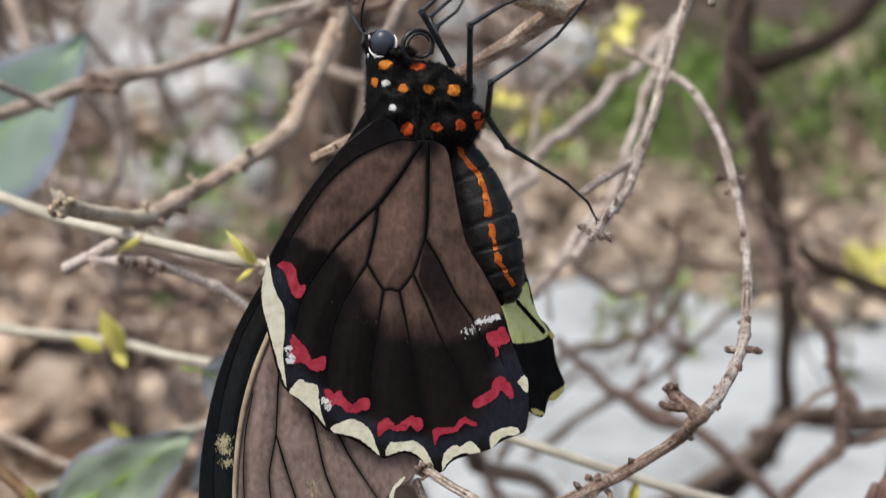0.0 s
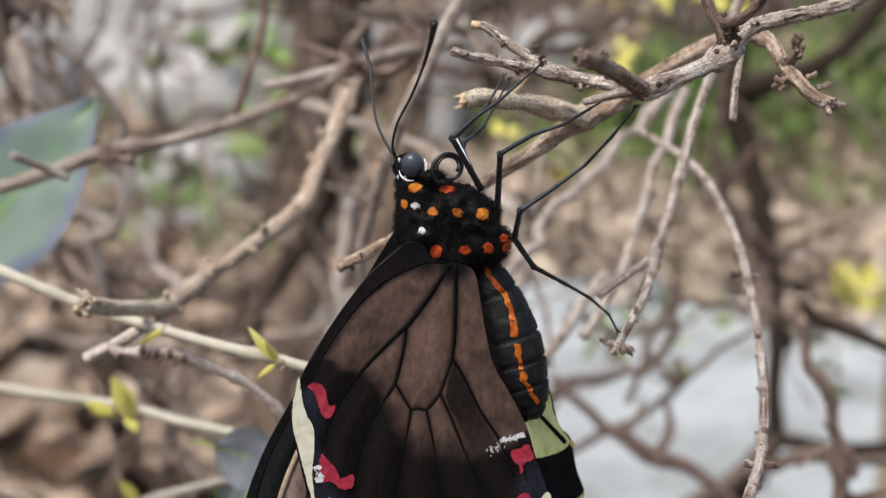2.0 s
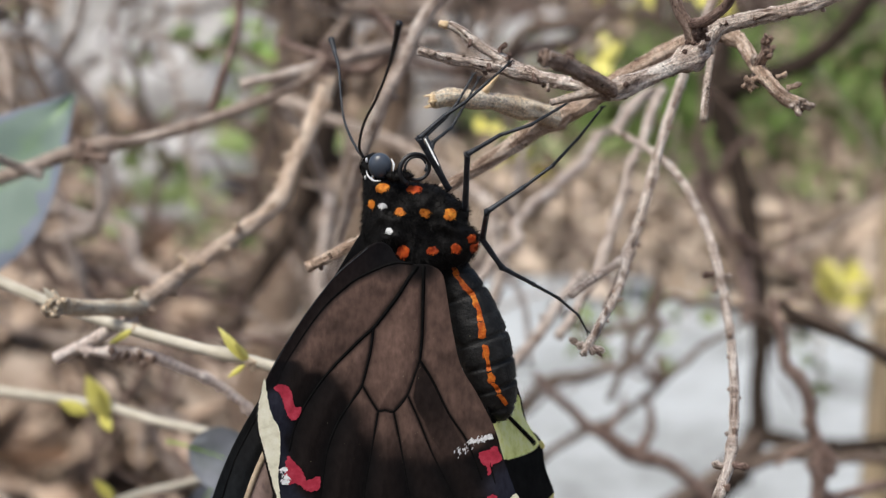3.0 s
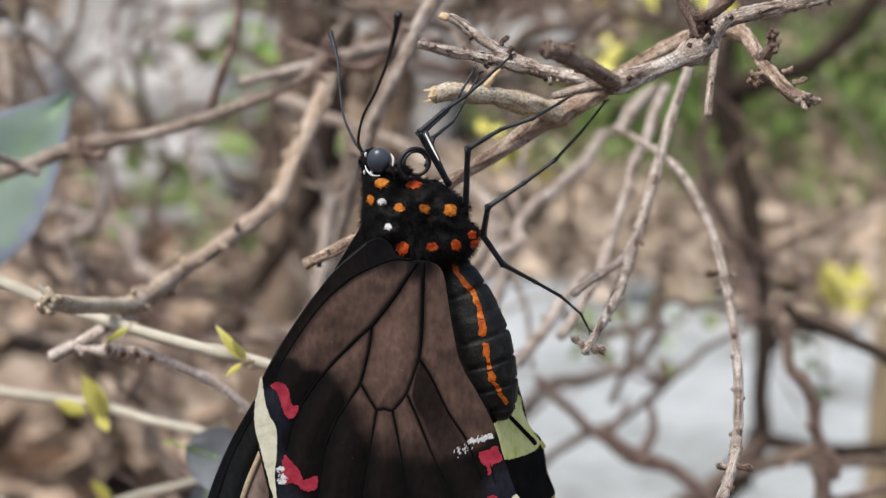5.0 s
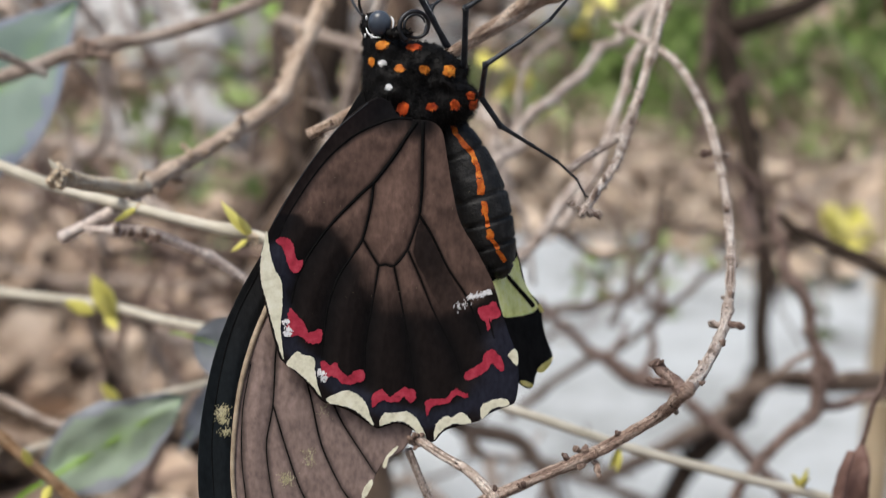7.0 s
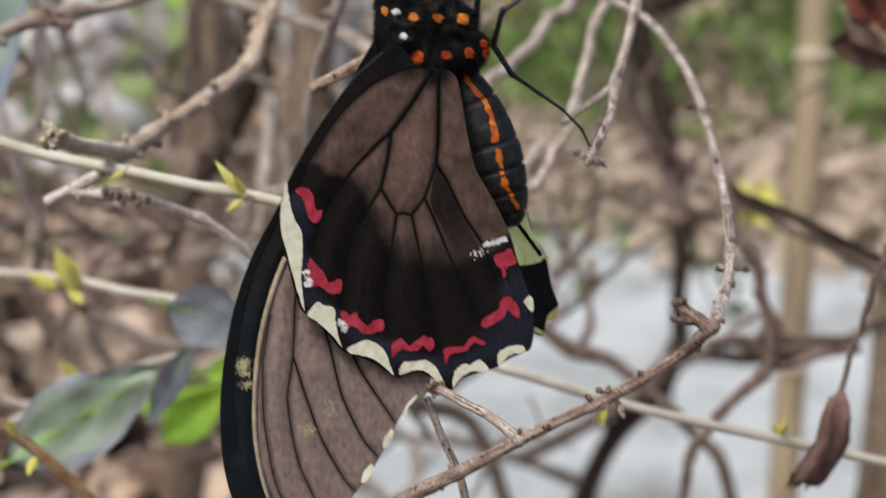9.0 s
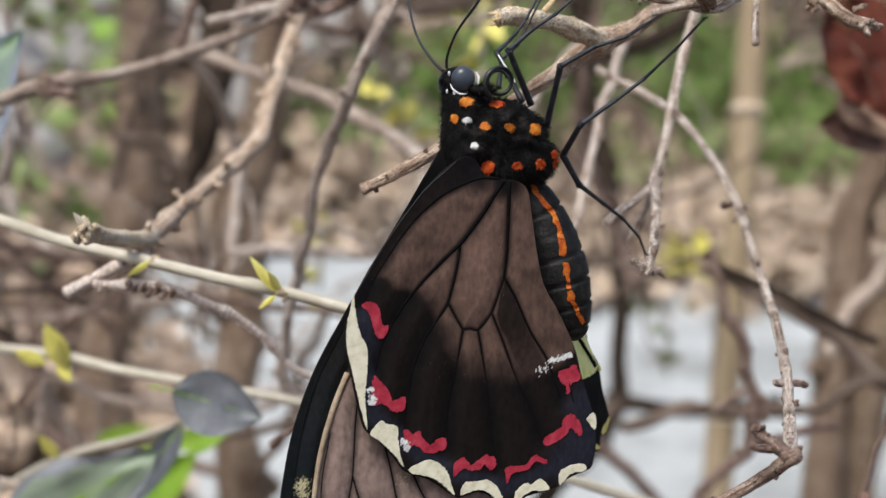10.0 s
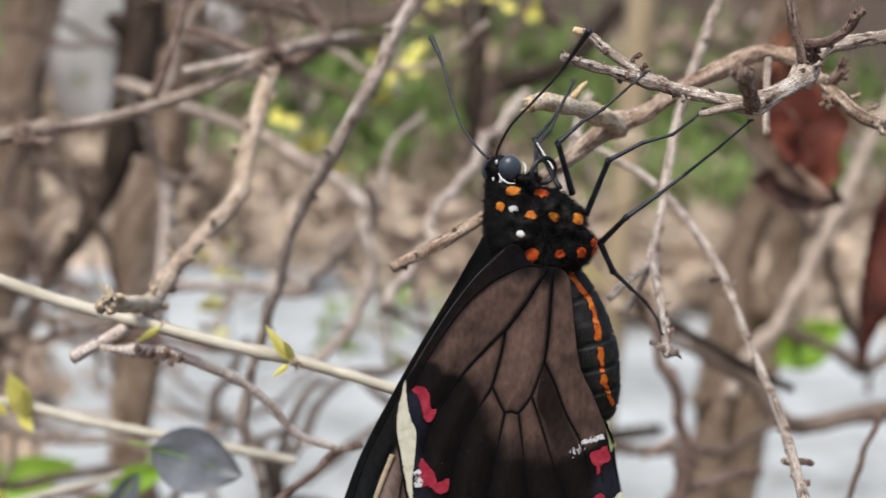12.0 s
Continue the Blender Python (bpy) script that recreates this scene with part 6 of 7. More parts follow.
F_VEINS = [
    ([(-11.4, -19.0), (-14.1, -27.2), (-14.8, -36.0), (-15.6, -40.7), (-15.2, -45.2), (-14.2, -49.7), (-12.0, -54.6)], 0.2, 0.14),
    ([(-14.8, -36.0), (-13.4, -40.8), (-11.5, -46.4), (-8.8, -51.4), (-7.4, -53.0)], 0.22, 0.14),
    ([(-11.7, -30.0), (-10.3, -34.8), (-8.9, -41.1), (-6.5, -46.4), (-4.6, -48.9)], 0.24, 0.16),
    ([(-8.3, -34.2), (-6.3, -38.5), (-4.1, -42.0), (-2.2, -44.9)], 0.22, 0.16),
    ([(-17.4, -31.1), (-18.4, -36.5), (-18.5, -43.3), (-17.4, -50.8), (-15.2, -56.4)], 0.16, 0.12),
    ([(-5.3, -1.9), (-11.2, -10.8), (-15.5, -18.3), (-19.0, -25.0), (-21.0, -31.7), (-22.1, -39.7), (-21.9, -47.1)], 0.22, 0.14),
]
F_LINES = [np.array(a, float) for a, *_ in F_VEINS]
TAN_LINE = np.array(F_TAN, float)
F_EDGE = np.array([(-5.3, -1.9), (-12.6, -12.9), (-19.1, -24.3), (-22.1, -33.6), (-22.8, -40.3), (-22.8, -47.0), (-21.6, -52.5), (-19.3, -56.7)])


def fore_bend(p):
    d = np.min([seg_dist(p, l) for l in F_LINES], axis=0)
    return 0.20 * np.minimum(d, 1.6) - 0.35 * np.exp(-((seg_dist(p, TAN_LINE) / 0.9) ** 2))


def fore_pigments(p):
    d = np.min([seg_dist(p, l) for l in F_LINES], axis=0)
    e = seg_dist(p, F_EDGE)
    nz = np.array([noise.noise(Vector((u * 0.4, v * 0.4, 7))) for u, v in p])
    band = np.clip((3.7 + 0.3 * nz - e) / 0.9, 0, 1)
    dark = np.maximum(0.12 + 0.15 * nz, 0.7 * np.exp(-((d / 0.45) ** 2)))
    base = np.linalg.norm(p - F_EDGE[0], axis=1)
    dark = np.maximum(np.maximum(dark, band * 0.97), np.exp(-((base / 13) ** 4)))
    return np.clip(dark, 0, 1), np.clip(band * 0.55 * np.clip((base - 14) / 20, 0, 1), 0, 1)


forewing = wing("forewing", F_OUT, (-9.0, -31.5), FORE, fore_bend, fore_pigments, FORE_SKIN, "grey-brown forewing with black leading edge", 70, 0.35)
for line, r0, r1 in F_VEINS:
    vein(forewing, line, r0 * 0.6, r1 * 0.6, FORE, fore_bend, -0.04)
vein(forewing, F_TAN, 0.42, 0.25, FORE, fore_bend, 0.0, TAN_STREAK, "tan_ridge")
flecks(forewing, "pale_spot", [(-13.4, -44.6), (-13.2, -45.4), (-12.9, -45.0)], FORE, fore_bend, CREAM_DULL, 170, 0.42, 0.075, 11)
flecks(forewing, "pale_spot", [(-10.6, -41.8), (-10.4, -42.6), (-10.4, -43.2)], FORE, fore_bend, CREAM_DULL, 120, 0.36, 0.07, 12)
flecks(forewing, "pale_spot", [(-8.7, -36.4), (-8.6, -37.2)], FORE, fore_bend, CREAM_DULL, 50, 0.4, 0.06, 13)
for k, o in enumerate(([(-1.4, -44.0), (-1.2, -43.2), (-0.4, -42.1), (0.5, -41.5), (0.2, -42.2), (-0.6, -42.9), (-1.0, -44.1)], [(-4.0, -47.7), (-3.8, -46.6), (-2.8, -45.5), (-2.7, -46.3), (-3.5, -47.6)], [(-6.9, -51.7), (-6.4, -50.4), (-5.4, -49.6), (-5.3, -50.4), (-6.3, -51.8)])):
    marking(forewing, "cream_mark", o, FORE, fore_bend, CREAM, 0.1, 0.06, k)
flecks(forewing, "yellow_frosting", [(-20.7, -36.4), (-20.8, -37.7), (-20.5, -39.1), (-20.9, -37.0)], FORE, fore_bend, CREAM_DULL, 420, 0.40, 0.085, 6)

K_OUT = [(7.1, -6.3), (10.0, -9.9), (12.8, -15.1), (14.3, -19.6), (17.6, -21.9), (18.2, -25.9), (19.8, -29.2), (17.0, -30.6), (13.9, -30.7), (11.5, -32.5), (7.5, -31.2), (3.2, -27.2), (1.4, -21.5), (2.8, -16.1), (4.8, -10.5)]


def flat_bend(p):
    return np.zeros(len(p))


def far_pigments(p):
    return np.ones(len(p)), np.zeros(len(p))


far_wing = wing("far_hindwing", K_OUT, (9.2, -20.7), FAR, flat_bend, far_pigments, HIND_SKIN, "velvet-black upper side of the other hindwing", 12)
far_wing.data.materials[0] = VELVET
marking(far_wing, "lime_band", [(8.3, -17.4), (12.1, -15.5), (12.9, -18.1), (15.4, -20.8), (16.8, -22.2), (14.0, -23.0), (5.9, -23.0), (2.4, -21.6), (2.6, -18.8)], FAR, flat_bend, LIME, 0.1, 0.1)
vein(far_wing, [(8.2, -17.9), (11.7, -20.0), (15.0, -22.0)], 0.28, 0.35, FAR, flat_bend, 0.15, VELVET)
for o in ([(19.6, -29.2), (17.7, -29.5), (14.1, -30.2), (14.1, -30.8), (17.0, -30.6)], [(11.8, -32.3), (10.9, -31.7), (8.1, -31.2), (9.0, -32.0)], [(17.6, -21.9), (18.5, -22.9), (17.3, -23.0), (16.8, -22.2)]):
    marking(far_wing, "yellow_fringe", o, FAR, flat_bend, YELLOW_FRINGE, 0.12, 0.08)


# body
def loft(name, rows, mat, label, depth=0.85, sides=36, step=0.35, rough=0.03, groove=0.0, n_groove=0):
    """A body lofted along its axis: rows of x, y, z, radius in mm; grooves between segments."""
    s = spline(rows, step)
    c = s[:, :3]
    lens = np.r_[0, np.cumsum(np.linalg.norm(np.diff(c, axis=0), axis=1))]
    tan = np.gradient(c, axis=0)
    tan /= np.linalg.norm(tan, axis=1)[:, None]
    fwd = np.array([0, 1.0, 0])
    verts, faces = [], []
    for i in range(len(c)):
        e1 = np.cross(tan[i], fwd)
        e1 /= np.linalg.norm(e1)
        e2 = np.cross(e1, tan[i])
        f = lens[i] / lens[-1]
        g = 1 - groove * math.exp(-(((f * n_groove) % 1 - 0.5) / 0.045) ** 2) if n_groove else 1
        for k in range(sides):
            a = 2 * math.pi * k / sides
            r = max(s[i, 3], 0.02) * g
            d = e1 * math.cos(a) + e2 * math.sin(a) * depth
            r *= 1 + rough * noise.noise(Vector(c[i] * 0.5 + d * 2))
            verts.append((c[i] + d * r) * MM)
    for i in range(len(c) - 1):
        for k in range(sides):
            a, b = i * sides + k, i * sides + (k + 1) % sides
            faces.append((a, a + sides, b + sides, b))
    faces.append(tuple(range(sides)))
    faces.append(tuple(reversed(range((len(c) - 1) * sides, len(c) * sides))))
    return mesh_object(name, verts, faces, mat, butterfly, label)


def puffed(name, outline, middle, thick, mat, label, rings=26, lump=0.3):
    """A rounded body swelling to both sides of its outline; places and thickness in mm."""
    o = closed(outline, 0.35)
    c = np.array(middle, float)
    to_us = np.array([0, -0.978, 0.208])
    n = len(o)
    front, rear = [], []
    for r in range(rings + 1):
        f = math.sin(math.pi / 2 * r / rings)
        h = thick * math.sqrt(max(0.0, 1 - f**2.4))
        for q in (o if r else [c]):
            p = c + (q - c) * f
            w = 1 + lump * (noise.noise(Vector(p * 0.33)) + 0.5 * noise.noise(Vector(p * 0.8)))
            front.append((p + to_us * h * w) * MM)
            rear.append((p - to_us * h * w) * MM)
    faces = [(0, 1 + (k + 1) % n, 1 + k) for k in range(n)]
    for r in range(rings - 1):
        a = 1 + r * n
        faces += [(a + k, a + (k + 1) % n, a + n + (k + 1) % n, a + n + k) for k in range(n)]
    m = len(front)
    faces += [tuple(m + i for i in reversed(f)) for f in faces]
    rim = 1 + (rings - 1) * n
    faces += [(rim + k, rim + (k + 1) % n, m + rim + (k + 1) % n, m + rim + k) for k in range(n)]
    return mesh_object(name, front + rear, faces, mat, butterfly, label)


thorax = puffed("thorax", [(-9.2, 173.2, 570.4), (-9.1, 173.6, 572.0), (-8.0, 173.7, 572.4), (-5.7, 173.5, 571.8), (-2.9, 173.5, 571.4), (-0.5, 173.4, 571.0), (1.0, 173.2, 570.2), (2.2, 173.0, 569.3), (3.5, 172.8, 568.3), (3.4, 172.5, 567.1), (3.6, 172.3, 566.2), (4.7, 172.2, 565.4), (4.7, 171.9, 564.1), (4.0, 171.6, 562.6), (2.9, 171.4, 561.6), (1.2, 171.3, 561.2), (-0.9, 171.1, 560.4), (-2.9, 171.1, 560.4), (-4.9, 171.3, 561.1), (-6.9, 171.5, 562.2), (-8.7, 171.8, 563.7), (-9.3, 172.3, 565.8), (-9.2, 172.9, 568.6)], (-2.4, 172.4, 566.6), 4.0, FUR, "furry black thorax with orange spots")
abdomen = loft("abdomen", [(*(1.6, 173.3, 561.9), 1.5), (*(2.4, 172.7, 559.2), 2.5), (*(3.9, 172.2, 555.5), 3.25), (*(5.2, 171.5, 551.7), 3.5), (*(6.2, 171.1, 548.2), 3.3), (*(7.1, 170.9, 545.4), 2.6), (*(7.6, 170.6, 543.3), 1.7), (*(7.8, 170.6, 542.3), 0.7)], ABDOMEN, "black segmented abdomen with an orange side stripe", 0.95, groove=0.13, n_groove=7, rough=0.05)
head = ball("head", (-7.8, 172.8, 573.3), (1.62, 1.6, 1.75), FUR, butterfly, "black hairy head with white dots", rough=0.1)
ball("eye", (-7.1, 171.1, 573.8), (1.42, 1.1, 1.55), EYE, butterfly, "slate-grey domed eye")
ball("eye", (-8.3, 174.5, 572.9), (1.3, 1.0, 1.5), EYE, butterfly)


FLANK = Vector((0, 0.978, -0.208))


def on_body(name, tree, outline, mat, label="", lift=0.06, cells=7, seed=0, y0=165.0):
    """A patch of scales laid square on the body's flank; outline in mm, on a plane before it."""
    o = closed(outline, 0.12)
    rng = random.Random(seed)
    c = o.mean(0)
    n = len(o)
    jag = [rng.uniform(0.9, 1.08) for _ in range(n)]
    verts, faces, pts = [], [], [c]
    for r in range(1, cells + 1):
        for q, j in zip(o, jag):
            pts.append(c + (q - c) * (r / cells) * (j if r == cells else 1))
    for q in pts:
        hit, nrm, *_ = tree.ray_cast(Vector((q[0] * MM, y0 * MM, q[1] * MM)) - FLANK * 0.03, FLANK)
        verts.append(hit + nrm * (lift * MM) if hit else None)
    good = [v for v in verts if v is not None]
    if len(good) < len(verts) * 0.5:
        return None
    mid = sum(good, Vector()) / len(good)
    verts = [v if v is not None else Vector((q[0] * MM, mid.y, q[1] * MM)) for v, q in zip(verts, pts)]
    faces = [(0, 1 + k, 1 + (k + 1) % n) for k in range(n)]
    for r in range(cells - 1):
        a = 1 + r * n
        faces += [(a + k, a + n + k, a + n + (k + 1) % n, a + (k + 1) % n) for k in range(n)]
    return mesh_object(name, verts, faces, mat, butterfly, label)


def body_tree(*obs):
    v, f = [], []
    for ob in obs:
        b = len(v)
        v += [tuple(q.co) for q in ob.data.vertices]
        f += [tuple(b + i for i in p.vertices) for p in ob.data.polygons]
    return BVHTree.FromPolygons([Vector(q) for q in v], f)


def blot(centre, w, h, turn, n=9, seed=0):
    """An irregular blot round a place, as x and z in mm."""
    rng = random.Random(seed)
    out = []
    for k in range(n):
        a = 2 * math.pi * k / n
        r = rng.uniform(0.8, 1.2)
        x, z = math.cos(a) * w * r, math.sin(a) * h * r
        out.append((centre[0] + x * math.cos(turn) - z * math.sin(turn), centre[2] + x * math.sin(turn) + z * math.cos(turn)))
    return out


BODY = body_tree(thorax, head)
SPOTS = (
    ((-6.8, 168.4, 571.6), 0.85, 0.58, 0.0, ORANGE), ((-3.1, 168.4, 571.4), 1.0, 0.55, 0.0, VERMILION), ((-8.0, 168.0, 569.8), 0.42, 0.62, 0.2, ORANGE),
    ((-4.7, 167.8, 568.8), 0.62, 0.62, 0.3, ORANGE), ((-1.8, 167.8, 568.8), 0.68, 0.62, 0.2, ORANGE), ((1.2, 167.8, 568.5), 0.8, 0.72, 0.0, ORANGE),
    ((-4.3, 166.9, 564.3), 0.85, 0.95, 0.0, VERMILION), ((-0.9, 166.9, 564.4), 0.85, 0.62, 0.1, VERMILION), ((1.9, 166.9, 564.7), 0.6, 0.65, 0.0, VERMILION), ((3.7, 167.1, 565.8), 0.58, 0.6, 0.2, VERMILION), ((4.1, 167.1, 564.7), 0.68, 0.55, 0.1, VERMILION))
for k, (p, w, hh, tn, m_) in enumerate(SPOTS):
    on_body("orange_spot" if m_ is ORANGE else "vermilion_spot", BODY, blot(p, w * 0.82, hh * 0.84, tn, n=13, seed=k), m_, lift=0.17, seed=k, y0=p[1])
for k, (p, w, hh) in enumerate((((-6.7, 168.0, 569.6), 0.42, 0.38), ((-5.9, 167.4, 566.8), 0.4, 0.3)  )):
    on_body("white_dot", BODY, blot(p, w * 0.8, hh * 0.8, 0.3, seed=40 + k), WHITE_SCALE, lift=0.2, seed=k, y0=p[1])
for k, (p, a, b_) in enumerate((((-8.7, 171.5, 574.4), 0.16, 0.32), ((-8.0, 171.3, 574.5), 0.14, 0.24), ((-7.2, 171.1, 573.7), 0.13, 0.34), ((-8.0, 171.4, 572.1), 0.22, 0.5), ((-6.7, 172.2, 571.9), 0.45, 0.16), ((-8.9, 171.6, 572.3), 0.13, 0.3))):
    ball("white_dot", p, (a, 0.22, b_), WHITE_SCALE, butterfly, rough=0.3, seg=8, rings=6, seed=k)
limb("white_crescent", path3([(-8.7, 170.3, 573.3), (-8.4, 169.7, 572.7), (-7.7, 169.1, 572.3), (-6.9, 169.1, 572.3)], [0.05, 0.11, 0.12, 0.05]), WHITE_SCALE, butterfly, sides=7, step=0.25, rough=0.3)
limb("white_crescent", path3([(-5.7, 170.5, 574.7), (-5.4, 170.2, 574.1), (-5.5, 170.0, 573.3)], [0.06, 0.13, 0.07]), WHITE_SCALE, butterfly, sides=7, step=0.25, rough=0.3)
def chip_of_stripe(centre, w, h, turn, seed):
    """A ragged four-sided patch, as x and z in mm."""
    rng = random.Random(seed)
    out = []
    for x, z in ((-1, -1), (-0.9, -1), (0.8, -1.05), (0.9, -0.9), (1.05, -0.2), (0.75, 0.9), (0.6, 1.0), (-0.75, 1.05), (-0.9, 0.9), (-0.7, 0.1), (-1.1, -0.3)):
        x, z = x * w * rng.uniform(0.8, 1.2), z * h * rng.uniform(0.9, 1.1)
        out.append((centre[0] + x * math.cos(turn) - z * math.sin(turn), centre[2] + x * math.sin(turn) + z * math.cos(turn)))
    return out


BELLY = body_tree(abdomen)
for k, (p, w, hh, tn) in enumerate((((1.9, 167.0, 561.8), 0.34, 0.6, 0.45), ((2.6, 166.8, 560.6), 0.38, 0.75, 0.65), ((3.5, 166.5, 559.5), 0.36, 0.75, 0.8), ((4.3, 166.3, 558.3), 0.36, 0.8, 0.35), ((4.8, 166.0, 556.8), 0.34, 0.95, 0.2), ((5.1, 165.7, 554.9), 0.48, 0.9, 0.05), ((5.6, 165.3, 552.3), 0.42, 0.75, 0.1), ((5.9, 165.1, 550.8), 0.3, 0.85, 0.2), ((6.3, 164.6, 549.2), 0.46, 0.6, 0.3), ((6.9, 164.4, 547.9), 0.3, 0.75, 0.6), ((7.7, 164.1, 546.5), 0.28, 0.8, 0.65))):
    on_body("orange_stripe", BELLY, chip_of_stripe(p, w * 0.95, hh * 1.05, tn, 70 + k), STRIPE, lift=0.08, seed=k, y0=p[1])


def hairs(name, ob, n, length, width, seed, lean):
    """Short hair-like scales standing off a body."""
    rng = random.Random(seed)
    me = ob.data
    verts, faces = [], []
    lean = Vector(lean)
    for k in range(n):
        p = me.polygons[rng.randrange(len(me.polygons))]
        if len(p.vertices) > 4:
            continue
        w = [rng.random() for _ in p.vertices]
        q = sum((me.vertices[i].co * a for i, a in zip(p.vertices, w)), Vector()) / sum(w)
        nrm = p.normal
        d = (nrm * rng.uniform(0.25, 0.9) + lean * rng.uniform(0.4, 1.1) + Vector((rng.gauss(0, 0.3), rng.gauss(0, 0.3), rng.gauss(0, 0.3)))).normalized()
        L = length * rng.uniform(0.4, 1.2) * MM
        s = d.cross(Vector((rng.gauss(0, 1), rng.gauss(0, 1), rng.gauss(0, 1)))).normalized() * width * MM
        b = len(verts)
        verts += [q - s, q + s, q + d * L * 0.6 + s * 0.6 + lean * L * 0.1, q + d * L + lean * L * 0.3]
        faces += [(b, b + 1, b + 2), (b, b + 2, b + 3)]
    return tagged(mesh_object(name, verts, faces, FUR, butterfly, "", False), kind="stuff")


def tufts(name, spots, tree, n, mat, seed, inner=0.55):
    """Hair-like coloured scales that blur the spots' edges; spots: place, half width, half height in mm."""
    rng = random.Random(seed)
    verts, faces = [], []
    for p, w, h in spots:
        for k in range(n):
            a, r = rng.uniform(0, 6.28), rng.uniform(inner, 1.0)
            q = Vector(((p[0] + math.cos(a) * w * r) * MM, p[1] * MM, (p[2] + math.sin(a) * h * r) * MM))
            hit, nrm, *_ = tree.ray_cast(q - FLANK * 0.03, FLANK)
            if hit is None:
                continue
            d = (nrm * rng.uniform(0.1, 0.4) + Vector((math.cos(a) * 0.25 + rng.gauss(0.3, 0.25), 0, math.sin(a) * 0.2 + rng.gauss(-0.55, 0.25)))).normalized()
            s = d.cross(nrm).normalized() * 0.035 * MM
            L = rng.uniform(0.15, 0.38) * MM
            o = hit + nrm * 0.2 * MM
            b = len(verts)
            verts += [o - s, o + s, o + d * L]
            faces.append((b, b + 1, b + 2))
    return tagged(mesh_object(name, verts, faces, mat, butterfly, "", False), kind="stuff")


for name_, m_ in (("orange_hair", ORANGE), ("vermilion_hair", VERMILION)):
    tufts(name_, [(p, w * 0.9, hh * 0.9) for p, w, hh, tn, q in SPOTS if q is m_], BODY, 70, m_, 84)
tufts("white_hair", [((-6.7, 168.0, 569.6), 0.42, 0.4), ((-5.9, 167.4, 566.6), 0.4, 0.34)], BODY, 90, WHITE_SCALE, 86, 0.0)
hairs("thorax_hair", thorax, 13000, 0.68, 0.028, 81, (0.25, 0, -0.45))
hairs("head_hair", head, 900, 0.38, 0.03, 82, (-0.2, 0, 0.2))
hairs("abdomen_hair", abdomen, 1600, 0.35, 0.025, 83, (0.2, 0, -0.6))

# antennae, proboscis, legs
def feeler(points, radii, label):
    rows = path3(points, radii)
    return limb("antenna", rows, CUTICLE, butterfly, label, sides=10, step=0.4, rough=0.04)


feeler([(-9.2, 170.1, 575.2), (-9.4, 168.6, 576.6), (-8.7, 166.6, 579.5), (-7.1, 163.8, 582.7), (-5.7, 160.1, 586.2), (-4.8, 157.3, 589.2), (-4.3, 154.9, 591.5)], [0.2, 0.16, 0.15, 0.16, 0.17, 0.30, 0.42], "black clubbed antenna")
ant2 = feeler([(-9.2, 173.4, 574.5), (-10.2, 175.0, 575.5), (-11.7, 178.5, 578.0), (-12.4, 181.8, 581.2), (-12.8, 184.6, 584.1), (-13.4, 186.4, 586.1), (-14.0, 188.0, 587.7)], [0.2, 0.17, 0.15, 0.15, 0.17, 0.27, 0.38], "slate-grey clubbed antenna")
ant2.data.materials[0] = LEG
coil = []
CC = Vector((-2.8, 170.4, 573.5))
for k in range(30):
    a = math.radians(236 - 20 * k)
    r = 1.98 * (0.982 ** k)
    coil.append((CC.x + r * math.cos(a), CC.y + 0.06 * k + 0.35 * r * math.cos(a), CC.z + r * 1.0 * math.sin(a), 0.31 - 0.006 * k))
palp = ball("palp", (-4.9, 170.6, 572.6), (1.5, 0.9, 0.75), FUR, butterfly, rough=0.2, seed=3)
hairs("palp_hair", palp, 500, 0.6, 0.03, 85, (0.3, -0.1, 0.35))
limb("proboscis", [(*(-4.8, 170.3, 572.3), 0.3)] + coil, CUTICLE, butterfly, "coiled black proboscis", sides=8, step=0.3, rough=0.02)


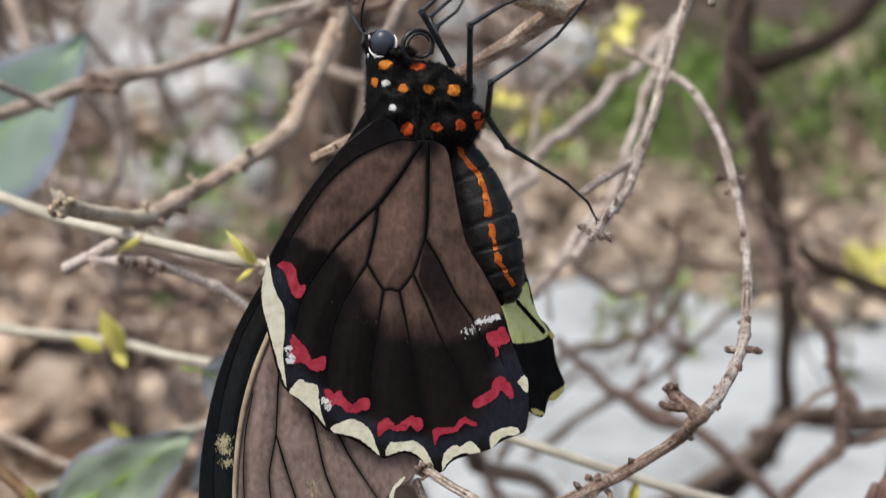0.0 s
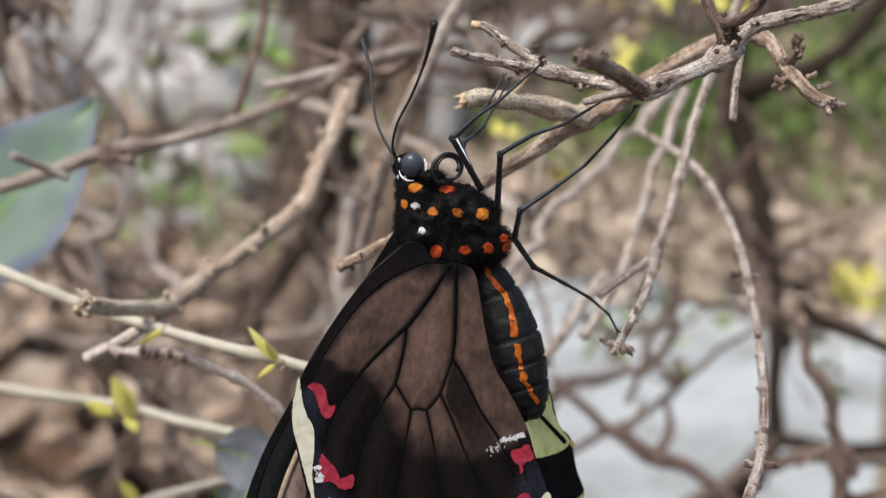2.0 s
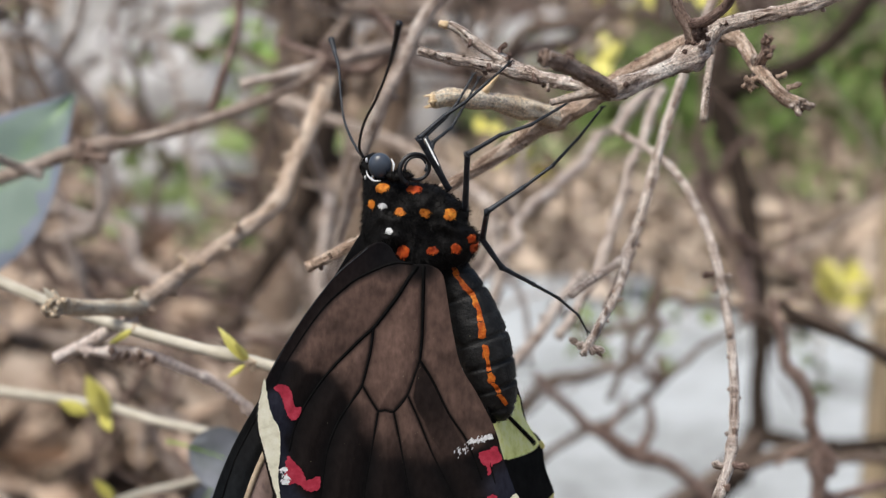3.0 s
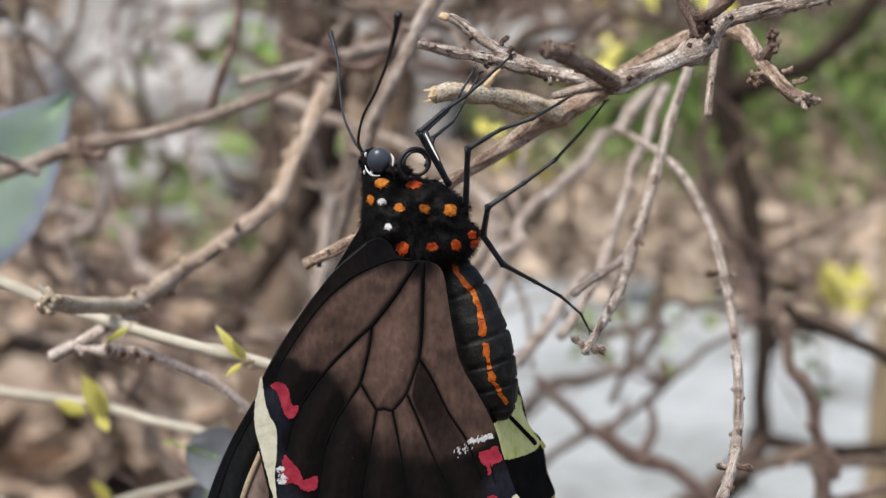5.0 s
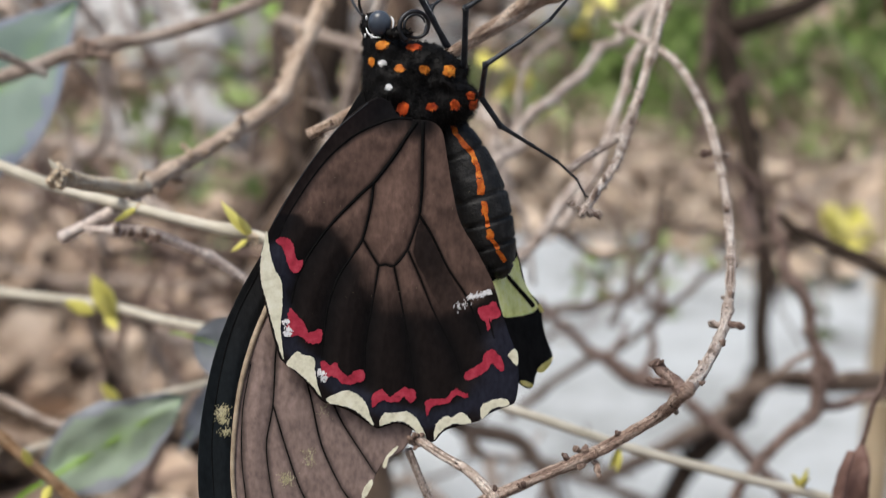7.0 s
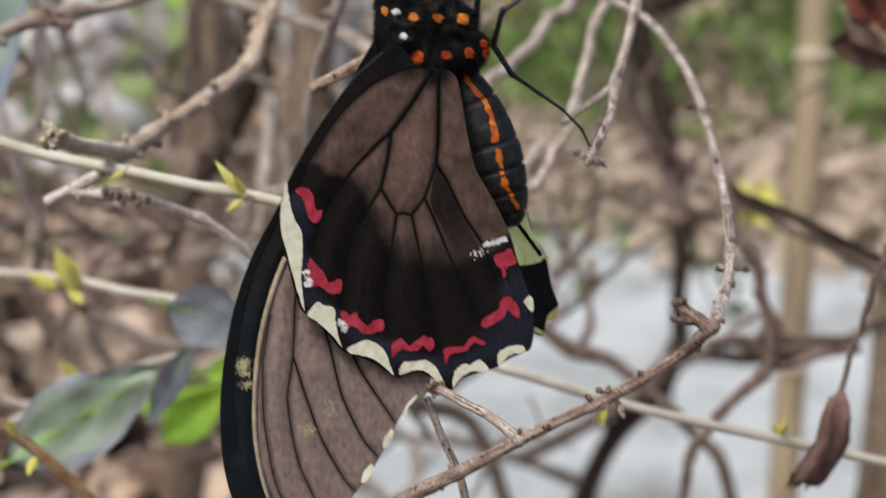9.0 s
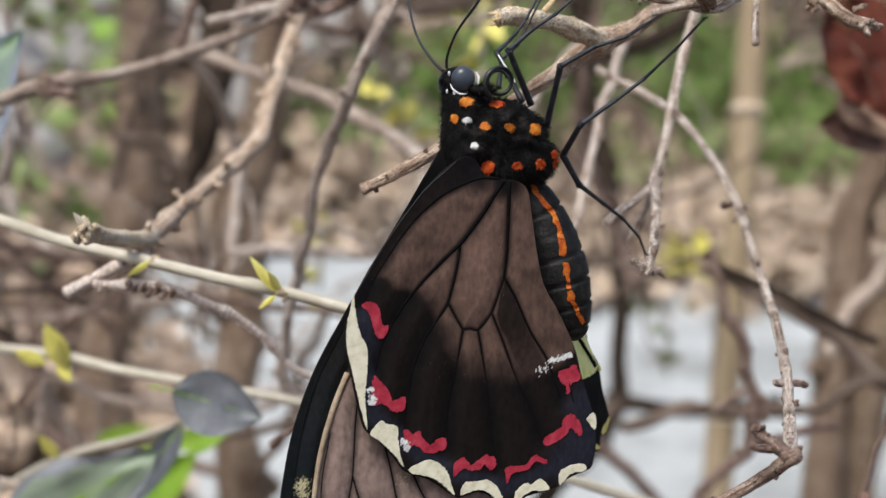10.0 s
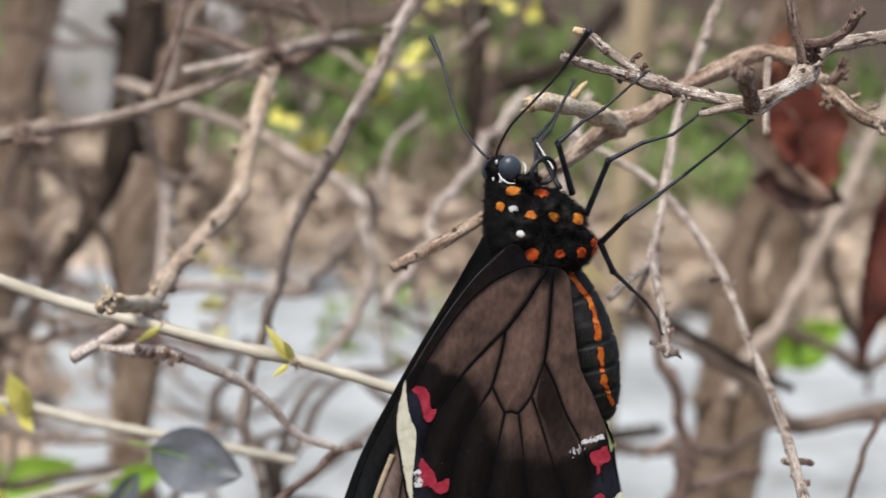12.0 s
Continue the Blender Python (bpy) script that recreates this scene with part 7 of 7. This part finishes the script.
def leg(points, label, thin=1.0):
    """Femur, tibia and tarsus: thick at the hip, a bulge at the knee, thin and jointed at the foot."""
    size = [0.47, 0.38, 0.26, 0.23, 0.19, 0.15]
    rows = []
    for k, p in enumerate(points):
        p = np.array(p)
        if k:
            q = np.array(points[k - 1])
            rows.append((*(q + (p - q) * 0.08), (size[k - 1] * 0.82 + size[k] * 0.05) * thin))
            rows.append((*(q + (p - q) * 0.92), (size[k - 1] * 0.12 + size[k] * 0.78) * thin))
        rows.append((*p, size[k] * thin * (1.25 if 0 < k < len(points) - 1 else 1.0)))
    femur = limb("leg", rows, LEG, butterfly, label, sides=8, step=0.35, rough=0.06)
    a, b = np.array(points[-1]), np.array(points[-2])
    w = (a - b) / np.linalg.norm(a - b)
    for s in (-1, 1):
        limb("claw", [(*a, 0.14), (*(a + w * 0.5 + np.array([0.2 * s, -0.1, 0.15])), 0.1), (*(a + w * 0.7 + np.array([0.25 * s, -0.1, -0.25])), 0.04)], CUTICLE, femur, sides=6, step=0.2, rough=0)
    return femur


leg([(1.1, 171.3, 571.0), (-2.4, 167.9, 577.5), (0.5, 168.5, 580.0), (3.0, 168.5, 581.7), (5.6, 168.8, 584.0), (7.9, 169.0, 586.0)], "blue-black foreleg reaching to the forked tip")
leg([(0.8, 175.2, 570.8), (-1.8, 179.1, 576.3), (0.8, 181.3, 578.4), (2.3, 182.5, 580.2), (4.1, 184.0, 583.2)], "blue-black foreleg behind the first", 0.9)
leg([(-1.6, 178.2, 572.1), (-0.8, 181.4, 575.2), (1.6, 183.6, 576.9), (2.7, 184.8, 578.7), (4.9, 186.5, 582.5)], "slender grey leg on the far side", 0.8)
leg([(3.1, 171.1, 568.5), (3.2, 165.5, 576.0), (6.9, 164.9, 578.3), (10.4, 164.2, 579.6), (13.5, 166.4, 581.1), (15.6, 168.4, 582.1)], "blue-black middle leg holding the branch")
leg([(5.2, 170.7, 565.1), (5.5, 163.9, 569.6), (9.6, 164.9, 572.2), (13.1, 165.7, 574.7), (15.8, 163.2, 578.3), (17.9, 160.6, 581.7)], "blue-black leg stretched to the near branch")
leg([(5.1, 170.7, 565.0), (7.6, 172.0, 561.2), (11.8, 176.1, 558.1), (15.2, 179.0, 555.6), (18.0, 181.1, 552.8), (19.2, 182.0, 550.5)], "black hind leg resting on the drooping twig", 1.0)
limb("white_stripe", path3([(-1.8, 178.1, 576.1), (-0.9, 176.9, 574.5), (-0.1, 175.4, 573.1)], [0.08, 0.14, 0.1]), WHITE_SCALE, butterfly, sides=6, step=0.4, rough=0)


def motions():
    """Everything in the place keeps still; only the camera moves."""
    return None


motions()
